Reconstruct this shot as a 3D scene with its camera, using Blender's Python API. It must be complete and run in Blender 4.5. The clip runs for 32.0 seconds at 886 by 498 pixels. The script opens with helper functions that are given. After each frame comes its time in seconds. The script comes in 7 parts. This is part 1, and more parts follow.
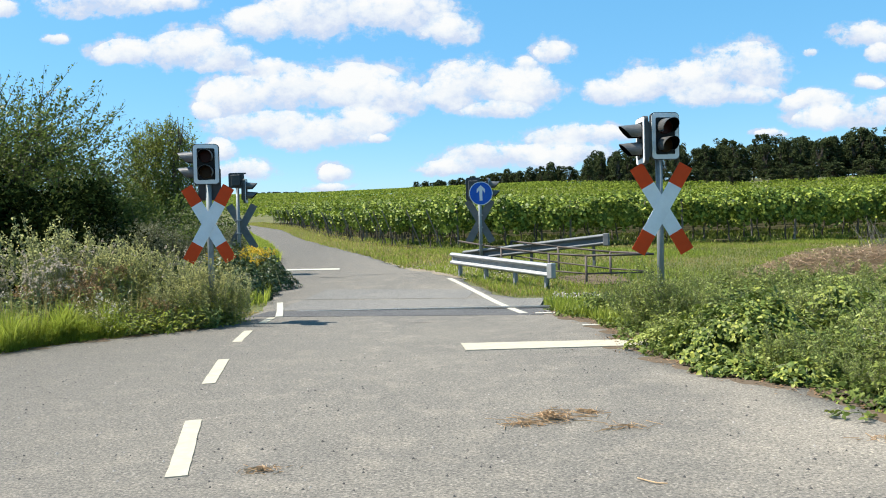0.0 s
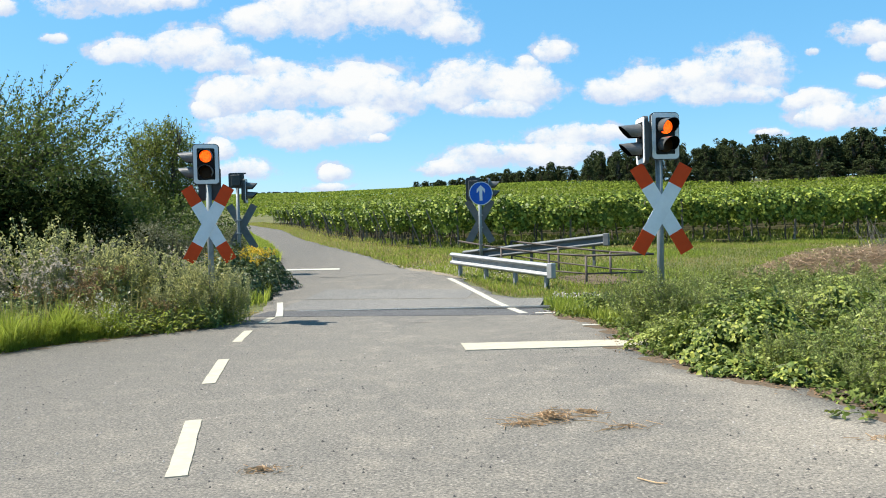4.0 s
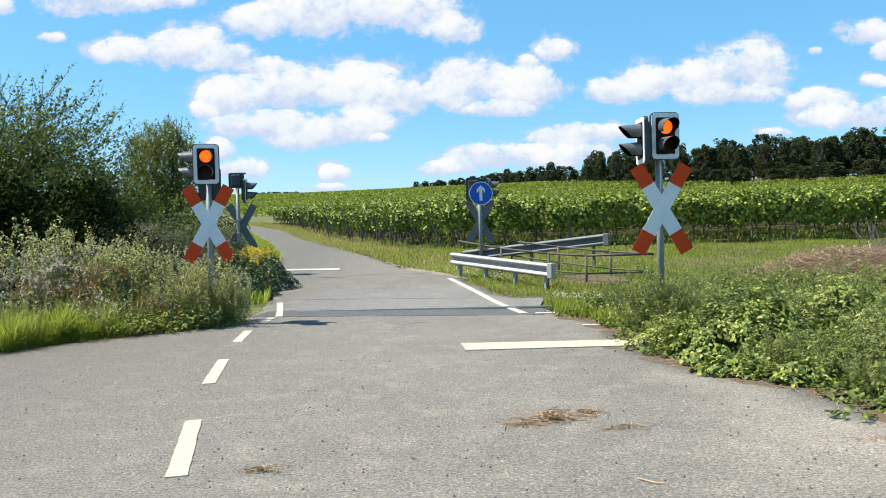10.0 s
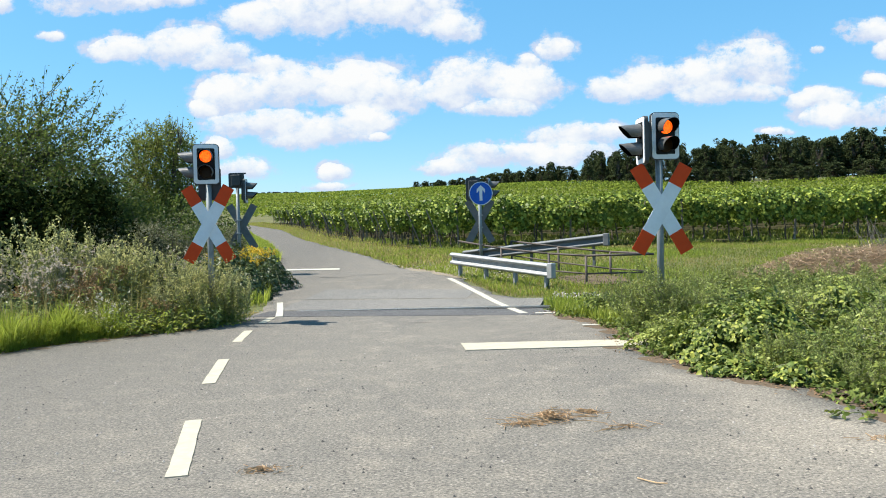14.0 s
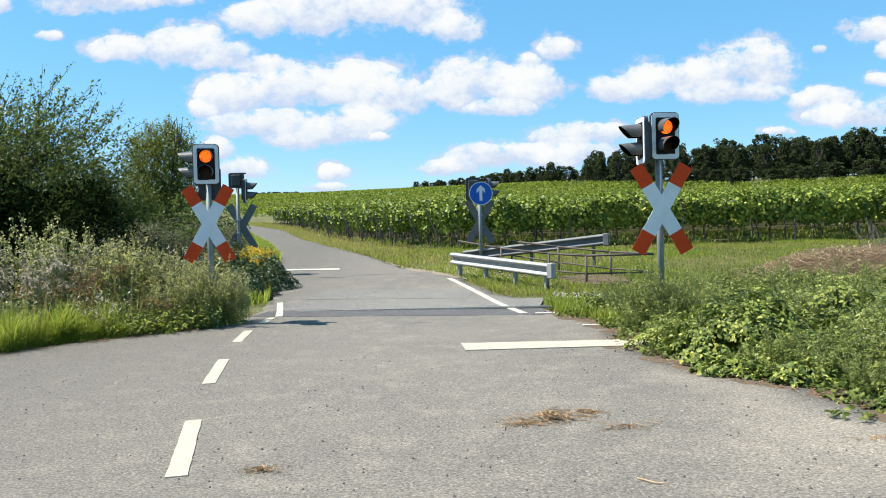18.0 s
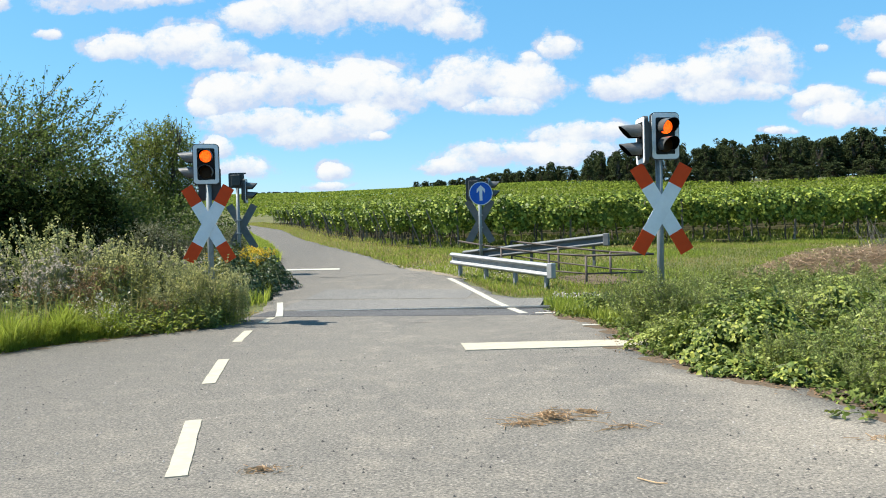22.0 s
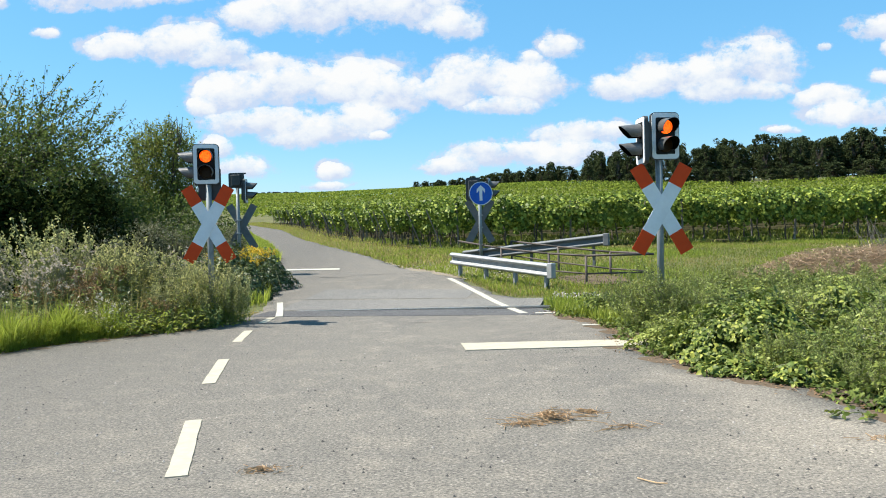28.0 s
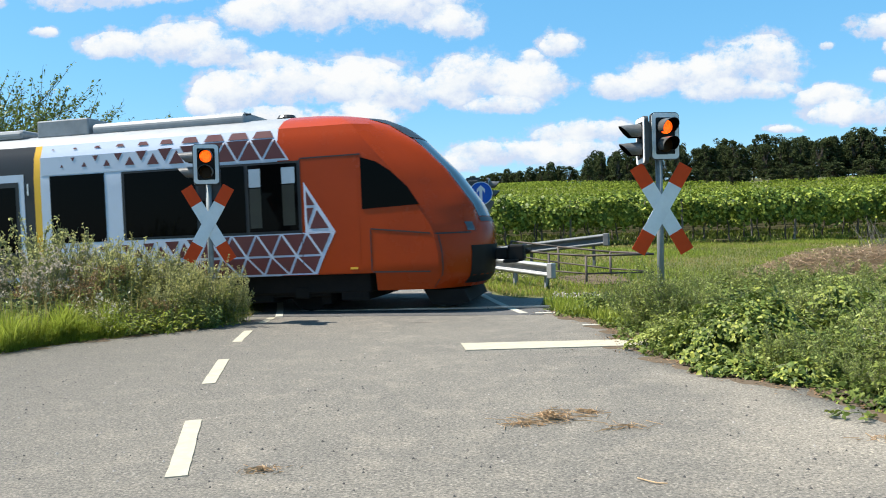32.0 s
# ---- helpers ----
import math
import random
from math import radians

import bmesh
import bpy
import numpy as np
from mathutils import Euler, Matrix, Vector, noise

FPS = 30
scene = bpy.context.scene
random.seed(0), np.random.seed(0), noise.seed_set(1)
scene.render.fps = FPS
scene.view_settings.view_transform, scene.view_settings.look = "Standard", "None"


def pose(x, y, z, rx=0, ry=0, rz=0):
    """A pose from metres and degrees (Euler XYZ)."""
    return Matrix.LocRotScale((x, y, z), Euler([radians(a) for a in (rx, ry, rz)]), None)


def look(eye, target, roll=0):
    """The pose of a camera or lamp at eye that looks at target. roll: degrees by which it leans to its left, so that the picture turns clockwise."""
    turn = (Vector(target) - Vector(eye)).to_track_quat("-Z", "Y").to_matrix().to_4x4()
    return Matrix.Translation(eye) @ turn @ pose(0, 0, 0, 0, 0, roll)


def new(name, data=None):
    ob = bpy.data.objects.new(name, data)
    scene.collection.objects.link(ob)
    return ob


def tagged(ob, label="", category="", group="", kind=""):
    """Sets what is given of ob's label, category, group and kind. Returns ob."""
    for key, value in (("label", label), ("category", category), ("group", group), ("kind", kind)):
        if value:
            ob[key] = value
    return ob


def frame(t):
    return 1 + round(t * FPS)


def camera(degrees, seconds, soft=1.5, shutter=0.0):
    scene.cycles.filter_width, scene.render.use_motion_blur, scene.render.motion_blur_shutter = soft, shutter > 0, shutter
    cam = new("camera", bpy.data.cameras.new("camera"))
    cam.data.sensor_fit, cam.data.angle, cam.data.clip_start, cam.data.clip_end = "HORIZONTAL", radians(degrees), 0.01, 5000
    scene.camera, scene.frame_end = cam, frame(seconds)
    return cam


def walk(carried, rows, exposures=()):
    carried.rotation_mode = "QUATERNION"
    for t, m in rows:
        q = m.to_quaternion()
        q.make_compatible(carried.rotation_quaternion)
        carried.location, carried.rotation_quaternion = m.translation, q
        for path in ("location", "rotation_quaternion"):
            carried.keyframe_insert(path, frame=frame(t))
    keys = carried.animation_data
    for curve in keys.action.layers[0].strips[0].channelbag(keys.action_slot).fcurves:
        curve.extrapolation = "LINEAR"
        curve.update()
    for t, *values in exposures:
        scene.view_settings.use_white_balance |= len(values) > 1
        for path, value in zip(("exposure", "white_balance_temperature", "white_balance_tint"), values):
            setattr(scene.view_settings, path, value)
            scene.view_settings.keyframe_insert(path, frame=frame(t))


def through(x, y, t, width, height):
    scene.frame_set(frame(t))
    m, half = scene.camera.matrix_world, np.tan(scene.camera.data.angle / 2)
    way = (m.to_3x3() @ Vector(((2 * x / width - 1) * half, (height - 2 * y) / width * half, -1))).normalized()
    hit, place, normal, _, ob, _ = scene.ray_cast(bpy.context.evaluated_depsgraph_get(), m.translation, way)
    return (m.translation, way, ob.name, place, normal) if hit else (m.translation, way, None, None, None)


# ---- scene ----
cam = camera(61, 32.0, soft=1.0, shutter=0.05)
EYE = (0.0, 0.0, 1.45)
STAND = look(EYE, (0.0, 100.0, 1.45 - 2.3217), roll=-1.5)
walk(cam, [(0.0, STAND), (32.0, STAND)], exposures=[(0.0, 1.2), (32.0, 1.2)])

# ---- light ----
SUN_AZ, SUN_EL = radians(-85), radians(57)      # azimuth from +Y towards +X
world = bpy.data.worlds.new("sky")
scene.world = world
world.use_nodes = True
wn = world.node_tree
sky = wn.nodes.new("ShaderNodeTexSky")
sky.sky_type = "NISHITA"
sky.sun_disc = False
sky.sun_elevation, sky.sun_rotation = SUN_EL, SUN_AZ
sky.air_density, sky.dust_density, sky.ozone_density = 1.0, 0.3, 2.0
vivid = wn.nodes.new("ShaderNodeHueSaturation")
vivid.inputs["Hue"].default_value, vivid.inputs["Saturation"].default_value = 0.492, 1.3
wn.links.new(sky.outputs[0], vivid.inputs["Color"])
even = wn.nodes.new("ShaderNodeMix")
even.data_type = "RGBA"
even.inputs[0].default_value, even.inputs[7].default_value = 0.5, (1.2, 3.5, 5.85, 1)
wn.links.new(vivid.outputs[0], even.inputs[6])
wn.links.new(even.outputs[2], wn.nodes["Background"].inputs[0])
wn.nodes["Background"].inputs[1].default_value = 0.078
sun_data = bpy.data.lights.new("sun", "SUN")
sun_data.energy, sun_data.angle, sun_data.color = 5.0, radians(0.53), (1.0, 0.94, 0.84)
sun = new("sun", sun_data)
SUN_DIR = Vector((math.sin(SUN_AZ) * math.cos(SUN_EL), math.cos(SUN_AZ) * math.cos(SUN_EL), math.sin(SUN_EL)))
sun.matrix_world = look(SUN_DIR * 60, (0, 0, 0))

# ---- materials ----
rng = np.random.default_rng(7)


class Mat:
    """A short way to write node materials."""

    def __init__(self, name, color=(0.5, 0.5, 0.5), rough=0.6, metal=0.0):
        self.m = bpy.data.materials.new(name)
        self.m.use_nodes = True
        self.t = self.m.node_tree
        self.b = self.t.nodes["Principled BSDF"]
        self.b.inputs["Base Color"].default_value = (*color, 1)
        self.b.inputs["Roughness"].default_value = rough
        self.b.inputs["Metallic"].default_value = metal
        self.out = self.t.nodes["Material Output"]

    def node(self, kind, **inputs):
        n = self.t.nodes.new("ShaderNode" + kind)
        for k, v in inputs.items():
            key = k.replace("_", " ")
            if hasattr(v, "is_output"):
                self.t.links.new(v, n.inputs[key])
            else:
                n.inputs[key].default_value = v
        return n

    def link(self, a, b):
        self.t.links.new(a, b)

    def coords(self, kind="Object"):
        return self.node("TexCoord").outputs[kind]

    def noise(self, scale, detail=4.0, rough=0.55, vec=None):
        n = self.node("TexNoise", Scale=scale, Detail=detail, Roughness=rough)
        self.link(vec or self.coords(), n.inputs["Vector"])
        return n.outputs["Fac"]

    def ramp(self, fac, stops):
        n = self.t.nodes.new("ShaderNodeValToRGB")
        self.link(fac, n.inputs[0])
        e = n.color_ramp.elements
        while len(e) < len(stops):
            e.new(0.5)
        for el, (p, c) in zip(e, stops):
            el.position = p
            el.color = (*c, 1) if len(c) == 3 else c
        return n.outputs[0]

    def mix(self, fac, a, b, blend="MIX"):
        n = self.t.nodes.new("ShaderNodeMix")
        n.data_type, n.blend_type = "RGBA", blend
        for v, s in ((fac, n.inputs[0]), (a, n.inputs[6]), (b, n.inputs[7])):
            if hasattr(v, "is_output"):
                self.link(v, s)
            elif isinstance(v, (int, float)):
                s.default_value = v
            else:
                s.default_value = (*v, 1)
        return n.outputs[2]

    def math(self, op, a, b=0.0, c=0.0):
        n = self.t.nodes.new("ShaderNodeMath")
        n.operation = op
        for v, s in zip((a, b, c), n.inputs):
            if hasattr(v, "is_output"):
                self.link(v, s)
            else:
                s.default_value = v
        return n.outputs[0]

    def color(self, sock):
        self.link(sock, self.b.inputs["Base Color"])
        return self

    def rough(self, sock):
        self.link(sock, self.b.inputs["Roughness"])
        return self

    def bump(self, height, strength=0.3, distance=0.01):
        n = self.node("Bump", Strength=strength, Distance=distance)
        self.link(height, n.inputs["Height"])
        self.link(n.outputs[0], self.b.inputs["Normal"])
        return self


def worn(name, base, dark, rough=0.5, metal=0.0, scale=6.0, bump=0.15, spec=0.5):
    """Paint or metal with soft stains and a fine grain."""
    m = Mat(name, base, rough, metal)
    m.b.inputs["Specular IOR Level"].default_value = spec
    n1, n2 = m.noise(scale, 6.0, 0.65), m.noise(scale * 14, 3.0)
    c = m.mix(m.ramp(n1, [(0.38, (0, 0, 0)), (0.72, (1, 1, 1))]), base, dark)
    c = m.mix(0.25, c, m.mix(n2, dark, base))
    m.color(c)
    m.rough(m.math("MULTIPLY_ADD", n1, 0.25, rough - 0.12))
    if bump:
        m.bump(n2, bump, 0.002)
    return m.m


def foliage(name, dark, light, rough=0.5, through=0.3, hue=None, gloss=0.22):
    """Leaf: colour by leaf, light that comes through."""
    dark, light, hue = [tuple(0.8 * c for c in q) for q in (dark, light, hue or light)]
    m = Mat(name, light, rough)
    geo = m.t.nodes.new("ShaderNodeNewGeometry")
    r = geo.outputs["Random Per Island"]
    stops = [(0.0, dark), (0.6, light), (1.0, hue)]
    c = m.ramp(r, stops)
    obj = m.node("ObjectInfo").outputs["Random"]
    c = m.mix(m.math("MULTIPLY", obj, 0.35), c, tuple(x * y for x, y in zip(light, (1.35, 1.1, 0.8))))
    big = m.noise(1.7, 3.0)
    c = m.mix(m.math("MULTIPLY", big, 0.5), c, dark)
    m.color(c)
    m.b.inputs["Specular IOR Level"].default_value = gloss
    tr = m.node("BsdfTranslucent")
    m.link(m.mix(0.5, c, tuple(min(1, x * 1.6) for x in light)), tr.inputs["Color"])
    mx = m.t.nodes.new("ShaderNodeMixShader")
    mx.inputs[0].default_value = through
    m.link(m.b.outputs[0], mx.inputs[1])
    m.link(tr.outputs[0], mx.inputs[2])
    m.link(mx.outputs[0], m.out.inputs["Surface"])
    return m.m


def asphalt_material(name, tint, tint2, dust):
    tint, tint2, dust = [tuple(0.8 * c for c in q) for q in (tint, tint2, dust)]
    m = Mat(name, tint, 0.9)
    co = m.coords()
    place = m.node("SeparateXYZ")
    m.link(co, place.inputs[0])
    big = m.noise(0.45, 5.0, 0.6, co)
    mid = m.noise(2.6, 5.0, 0.65, co)
    fine = m.noise(48.0, 4.0, 0.75, co)
    vo = m.node("TexVoronoi", Scale=78.0)
    m.link(co, vo.inputs["Vector"])
    sep = m.node("SeparateColor")
    m.link(vo.outputs["Color"], sep.inputs[0])
    chip = m.ramp(sep.outputs[0], [(0.0, (0.1, 0.1, 0.1)), (0.25, (0.42, 0.42, 0.42)), (0.8, (0.58, 0.57, 0.56)), (1.0, (0.95, 0.94, 0.92))])
    c = m.mix(m.ramp(big, [(0.35, (0, 0, 0)), (0.68, (1, 1, 1))]), tint, tint2)
    c = m.mix(m.ramp(mid, [(0.5, (0, 0, 0)), (0.75, (0.55, 0.55, 0.55))]), c, dust)
    edge = m.math("MULTIPLY_ADD", place.outputs[0], 0.2, m.math("MULTIPLY_ADD", big, 1.6, m.math("MULTIPLY_ADD", place.outputs[1], -0.05, -0.5)))
    c = m.mix(m.ramp(edge, [(0.25, (0, 0, 0)), (0.9, (0.8, 0.8, 0.8))]), c, dust)
    # unevenly darker towards the left side of the lane
    left_dark = m.math("MULTIPLY_ADD", place.outputs[0], -0.16, m.math("MULTIPLY_ADD", big, 0.7, -0.3))
    c = m.mix(m.ramp(left_dark, [(0.2, (0, 0, 0)), (0.95, (0.7, 0.7, 0.7))]), c, tuple(0.6 * q for q in tint))
    c = m.mix(0.75, c, m.ramp(fine, [(0.3, (0.1, 0.1, 0.1)), (0.5, (0.5, 0.5, 0.5)), (0.68, (0.9, 0.89, 0.87))]), "OVERLAY")
    c = m.mix(0.6, c, chip, "OVERLAY")
    pits = m.ramp(m.noise(34.0, 5.0, 0.8, co), [(0.29, (0.22, 0.22, 0.22)), (0.38, (1, 1, 1))])
    c = m.mix(1.0, c, pits, "MULTIPLY")
    m.color(c)
    m.bump(m.math("ADD", fine, sep.outputs[0]), 0.7, 0.008)
    return m.m


M = {}
M["asphalt"] = asphalt_material("old_asphalt", (0.143, 0.132, 0.113), (0.184, 0.168, 0.14), (0.29, 0.256, 0.205))
M["asphalt_dark"] = asphalt_material("dark_asphalt", (0.07, 0.07, 0.073), (0.095, 0.094, 0.095), (0.14, 0.135, 0.125))
M["panel"] = asphalt_material("crossing_panel", (0.155, 0.15, 0.138), (0.19, 0.182, 0.165), (0.25, 0.235, 0.205))


def ground_material():
    m = Mat("grassy_ground", (0.1, 0.12, 0.04), 0.95)
    co = m.coords()
    big, mid, fine = m.noise(0.22, 5.0, 0.6, co), m.noise(2.2, 5.0, 0.65, co), m.noise(26.0, 4.0, 0.7, co)
    c = m.mix(m.ramp(big, [(0.4, (0, 0, 0)), (0.62, (1, 1, 1))]), (0.09, 0.115, 0.028), (0.15, 0.145, 0.06))
    c = m.mix(m.ramp(mid, [(0.52, (0, 0, 0)), (0.72, (1, 1, 1))]), c, (0.17, 0.13, 0.08))
    c = m.mix(0.5, c, m.mix(fine, (0.05, 0.07, 0.02), (0.4, 0.38, 0.2)), "OVERLAY")
    m.color(c)
    m.bump(fine, 0.8, 0.05)
    return m.m


M["ground"] = ground_material()
M["line"] = worn("road_paint", (0.385, 0.355, 0.265), (0.28, 0.255, 0.2), 0.75, 0, 9.0, 0.4)
M["line_white"] = worn("white_road_paint", (0.39, 0.375, 0.31), (0.28, 0.265, 0.225), 0.75, 0, 9.0, 0.4)
M["galv"] = worn("galvanised_steel", (0.33, 0.34, 0.345), (0.22, 0.225, 0.23), 0.5, 0.35, 5.0, 0.1)
# far rail's steel: its shade is put into this darker copy of galv
M["galv_shaded"] = worn("shaded_galvanised_steel", (0.15, 0.158, 0.165), (0.1, 0.105, 0.11), 0.7, 0.2, 5.0, 0.1)
M["pole"] = worn("galvanised_pole", (0.22, 0.25, 0.26), (0.15, 0.17, 0.18), 0.55, 0.25, 7.0, 0.1)
M["rust"] = worn("rusty_paint", (0.075, 0.06, 0.05), (0.04, 0.03, 0.025), 0.7, 0.1, 9.0, 0.4)
M["white"] = worn("white_enamel", (0.68, 0.71, 0.74), (0.56, 0.58, 0.6), 0.4, 0, 4.0, 0.05)
M["signred"] = worn("red_sign_film", (0.6, 0.06, 0.01), (0.5, 0.05, 0.01), 0.5, 0, 5.0, 0.05, 0.15)
M["signblue"] = worn("blue_sign_film", (0.012, 0.1, 0.46), (0.012, 0.08, 0.36), 0.45, 0, 5.0, 0.05, 0.2)
M["black"] = worn("black_plastic", (0.005, 0.005, 0.005), (0.012, 0.011, 0.01), 0.6, 0, 6.0, 0.1, 0.2)
M["hood"] = worn("weathered_black_hood", (0.055, 0.055, 0.055), (0.12, 0.12, 0.117), 0.35, 0, 8.0, 0.1)
M["back_grey"] = worn("grey_sign_back", (0.14, 0.15, 0.155), (0.09, 0.097, 0.1), 0.6, 0.2, 6.0, 0.1)
# visor inside: the missing lamplight is put into a near-black colour
M["hood_in"] = worn("unlit_hood_inside", (0.003, 0.003, 0.003), (0.005, 0.005, 0.005), 0.95, 0, 8.0, 0, 0.0)
M["darkgrey"] = worn("dark_grey_housing", (0.04, 0.044, 0.046), (0.07, 0.07, 0.07), 0.55, 0, 6.0, 0.1, 0.3)
M["rail"] = worn("rail_steel", (0.5, 0.49, 0.47), (0.3, 0.25, 0.21), 0.3, 0.9, 12.0, 0.1)
M["rubber"] = worn("rubber_strip", (0.03, 0.03, 0.031), (0.07, 0.066, 0.06), 0.85, 0, 10.0, 0.3)
M["bark"] = worn("bark", (0.1, 0.08, 0.06), (0.045, 0.037, 0.03), 0.95, 0, 12.0, 0.9)
M["stake"] = worn("weathered_stake", (0.16, 0.145, 0.12), (0.09, 0.08, 0.065), 0.9, 0, 10.0, 0.5)
M["straw"] = worn("dry_straw", (0.46, 0.32, 0.18), (0.29, 0.185, 0.1), 0.9, 0, 8.0, 0.2)
M["hay"] = worn("cut_stalk_brown", (0.5, 0.38, 0.26), (0.3, 0.215, 0.14), 0.9, 0, 8.0, 0.2)
M["stone"] = worn("ballast_stone", (0.33, 0.31, 0.28), (0.2, 0.18, 0.16), 0.95, 0, 9.0, 0.5)
M["gravel"] = worn("dusty_gravel", (0.32, 0.28, 0.2), (0.22, 0.19, 0.14), 0.95, 0, 9.0, 0.6)
M["concrete"] = worn("sleeper_concrete", (0.36, 0.35, 0.33), (0.24, 0.23, 0.21), 0.9, 0, 5.0, 0.5)
M["vine"] = foliage("vine_leaf", (0.014, 0.032, 0.005), (0.19, 0.275, 0.038), 0.5, 0.17, (0.6, 0.66, 0.12), 0.18)
# lighter vine leaf copy, sun on the far rows put into its colour
M["vine_far"] = foliage("sunlit_far_vine_leaf", (0.09, 0.13, 0.018), (0.23, 0.3, 0.045), 0.6, 0.3, (0.36, 0.42, 0.075), 0.06)
M["tree"] = foliage("tree_leaf", (0.034, 0.06, 0.016), (0.125, 0.175, 0.042), 0.45, 0.33, (0.27, 0.32, 0.09), 0.15)
# deep shade under the trees is put into these near-black leaf colours
M["shrub"] = foliage("shaded_shrub_leaf", (0.009, 0.017, 0.006), (0.026, 0.04, 0.011), 0.9, 0.04, (0.05, 0.06, 0.016), 0.0)
M["forest"] = foliage("wood_leaf", (0.024, 0.038, 0.02), (0.066, 0.088, 0.038), 0.85, 0.2, (0.12, 0.14, 0.058), 0.04)
M["weed"] = foliage("weed_leaf", (0.045, 0.08, 0.02), (0.24, 0.31, 0.07), 0.55, 0.2, (0.45, 0.49, 0.16))
M["pale_weed"] = foliage("pale_weed_leaf", (0.17, 0.19, 0.07), (0.5, 0.51, 0.2), 0.65, 0.4, (0.68, 0.65, 0.38))
M["weed_grey"] = foliage("grey_weed_leaf", (0.085, 0.12, 0.028), (0.36, 0.415, 0.095), 0.6, 0.35, (0.6, 0.62, 0.18))
M["bank_weed"] = foliage("bank_weed_leaf", (0.055, 0.09, 0.02), (0.33, 0.4, 0.09), 0.6, 0.22, (0.47, 0.52, 0.2))
M["blue_weed"] = foliage("blue_grey_leaf", (0.05, 0.08, 0.035), (0.2, 0.265, 0.11), 0.55, 0.25, (0.38, 0.43, 0.2), 0.2)
M["dark_leaf"] = foliage("dark_bramble_leaf", (0.02, 0.04, 0.012), (0.085, 0.125, 0.035), 0.42, 0.2, (0.2, 0.25, 0.075), 0.4)
M["dark_weed"] = foliage("dark_weed_leaf", (0.025, 0.05, 0.01), (0.135, 0.19, 0.042), 0.55, 0.17, (0.3, 0.36, 0.085), 0.15)
M["low_herb"] = foliage("low_herb_leaf", (0.14, 0.19, 0.03), (0.38, 0.45, 0.075), 0.5, 0.35, (0.58, 0.58, 0.17))
M["seed_shrub"] = foliage("grey_seeding_leaf", (0.05, 0.06, 0.03), (0.17, 0.185, 0.1), 0.7, 0.25, (0.4, 0.38, 0.27), 0.1)
M["mauve"] = foliage("mauve_seed_head", (0.34, 0.3, 0.24), (0.48, 0.43, 0.35), 0.8, 0.3, (0.66, 0.62, 0.54))
M["dock"] = foliage("rusty_dock_seed", (0.2, 0.12, 0.06), (0.32, 0.21, 0.1), 0.8, 0.2, (0.42, 0.3, 0.14))
M["small_tree"] = foliage("small_tree_leaf", (0.06, 0.09, 0.02), (0.21, 0.26, 0.055), 0.5, 0.35, (0.42, 0.42, 0.1))
M["grass"] = foliage("grass_blade", (0.13, 0.18, 0.026), (0.31, 0.385, 0.055), 0.5, 0.5, (0.55, 0.55, 0.15))
M["meadow"] = foliage("meadow_blade", (0.1, 0.14, 0.025), (0.21, 0.26, 0.045), 0.5, 0.4, (0.4, 0.4, 0.12))
M["drygrass"] = foliage("dry_grass_blade", (0.22, 0.2, 0.06), (0.42, 0.36, 0.14), 0.6, 0.4, (0.56, 0.47, 0.22))
M["bramble"] = foliage("bramble_leaf", (0.026, 0.052, 0.011), (0.17, 0.235, 0.048), 0.5, 0.16, (0.5, 0.51, 0.1), 0.18)
M["flower"] = foliage("pale_flower", (0.4, 0.38, 0.3), (0.58, 0.55, 0.46), 0.7, 0.3, (0.75, 0.73, 0.66))
M["gold"] = foliage("yellow_flower", (0.45, 0.3, 0.02), (0.7, 0.5, 0.03), 0.6, 0.25, (0.85, 0.65, 0.06))
M["brown"] = foliage("brown_seed", (0.16, 0.1, 0.055), (0.26, 0.17, 0.1), 0.8, 0.15, (0.36, 0.25, 0.15))
M["stem"] = worn("green_stem", (0.16, 0.19, 0.08), (0.22, 0.2, 0.11), 0.7, 0, 10.0, 0)
M["train_red"] = worn("train_red_paint", (0.33, 0.038, 0.0035), (0.27, 0.031, 0.0035), 0.25, 0, 1.2, 0, 0.2)
M["train_white"] = worn("train_white_paint", (0.5, 0.56, 0.68), (0.45, 0.5, 0.6), 0.35, 0, 1.5, 0)
M["train_maroon"] = worn("train_maroon_film", (0.1, 0.018, 0.018), (0.075, 0.015, 0.016), 0.4, 0, 3.0, 0)
M["train_dark"] = worn("train_anthracite_paint", (0.03, 0.031, 0.034), (0.022, 0.023, 0.026), 0.4, 0, 2.0, 0, 0.3)
M["train_yellow"] = worn("train_yellow_stripe", (0.75, 0.42, 0.02), (0.65, 0.36, 0.02), 0.4, 0, 3.0, 0)
M["train_roof"] = worn("train_roof_grey", (0.26, 0.275, 0.29), (0.17, 0.18, 0.19), 0.5, 0, 3.0, 0.1)
M["under"] = worn("underframe_black", (0.006, 0.006, 0.006), (0.015, 0.013, 0.011), 0.85, 0, 5.0, 0.3, 0.2)


def glossy_pane(name, color, rough=0.04, spec=0.55):
    m = Mat(name, color, rough)
    m.b.inputs["Specular IOR Level"].default_value = spec
    n = m.noise(1.2, 3.0)
    m.rough(m.math("MULTIPLY_ADD", n, 0.05, rough))
    return m.m


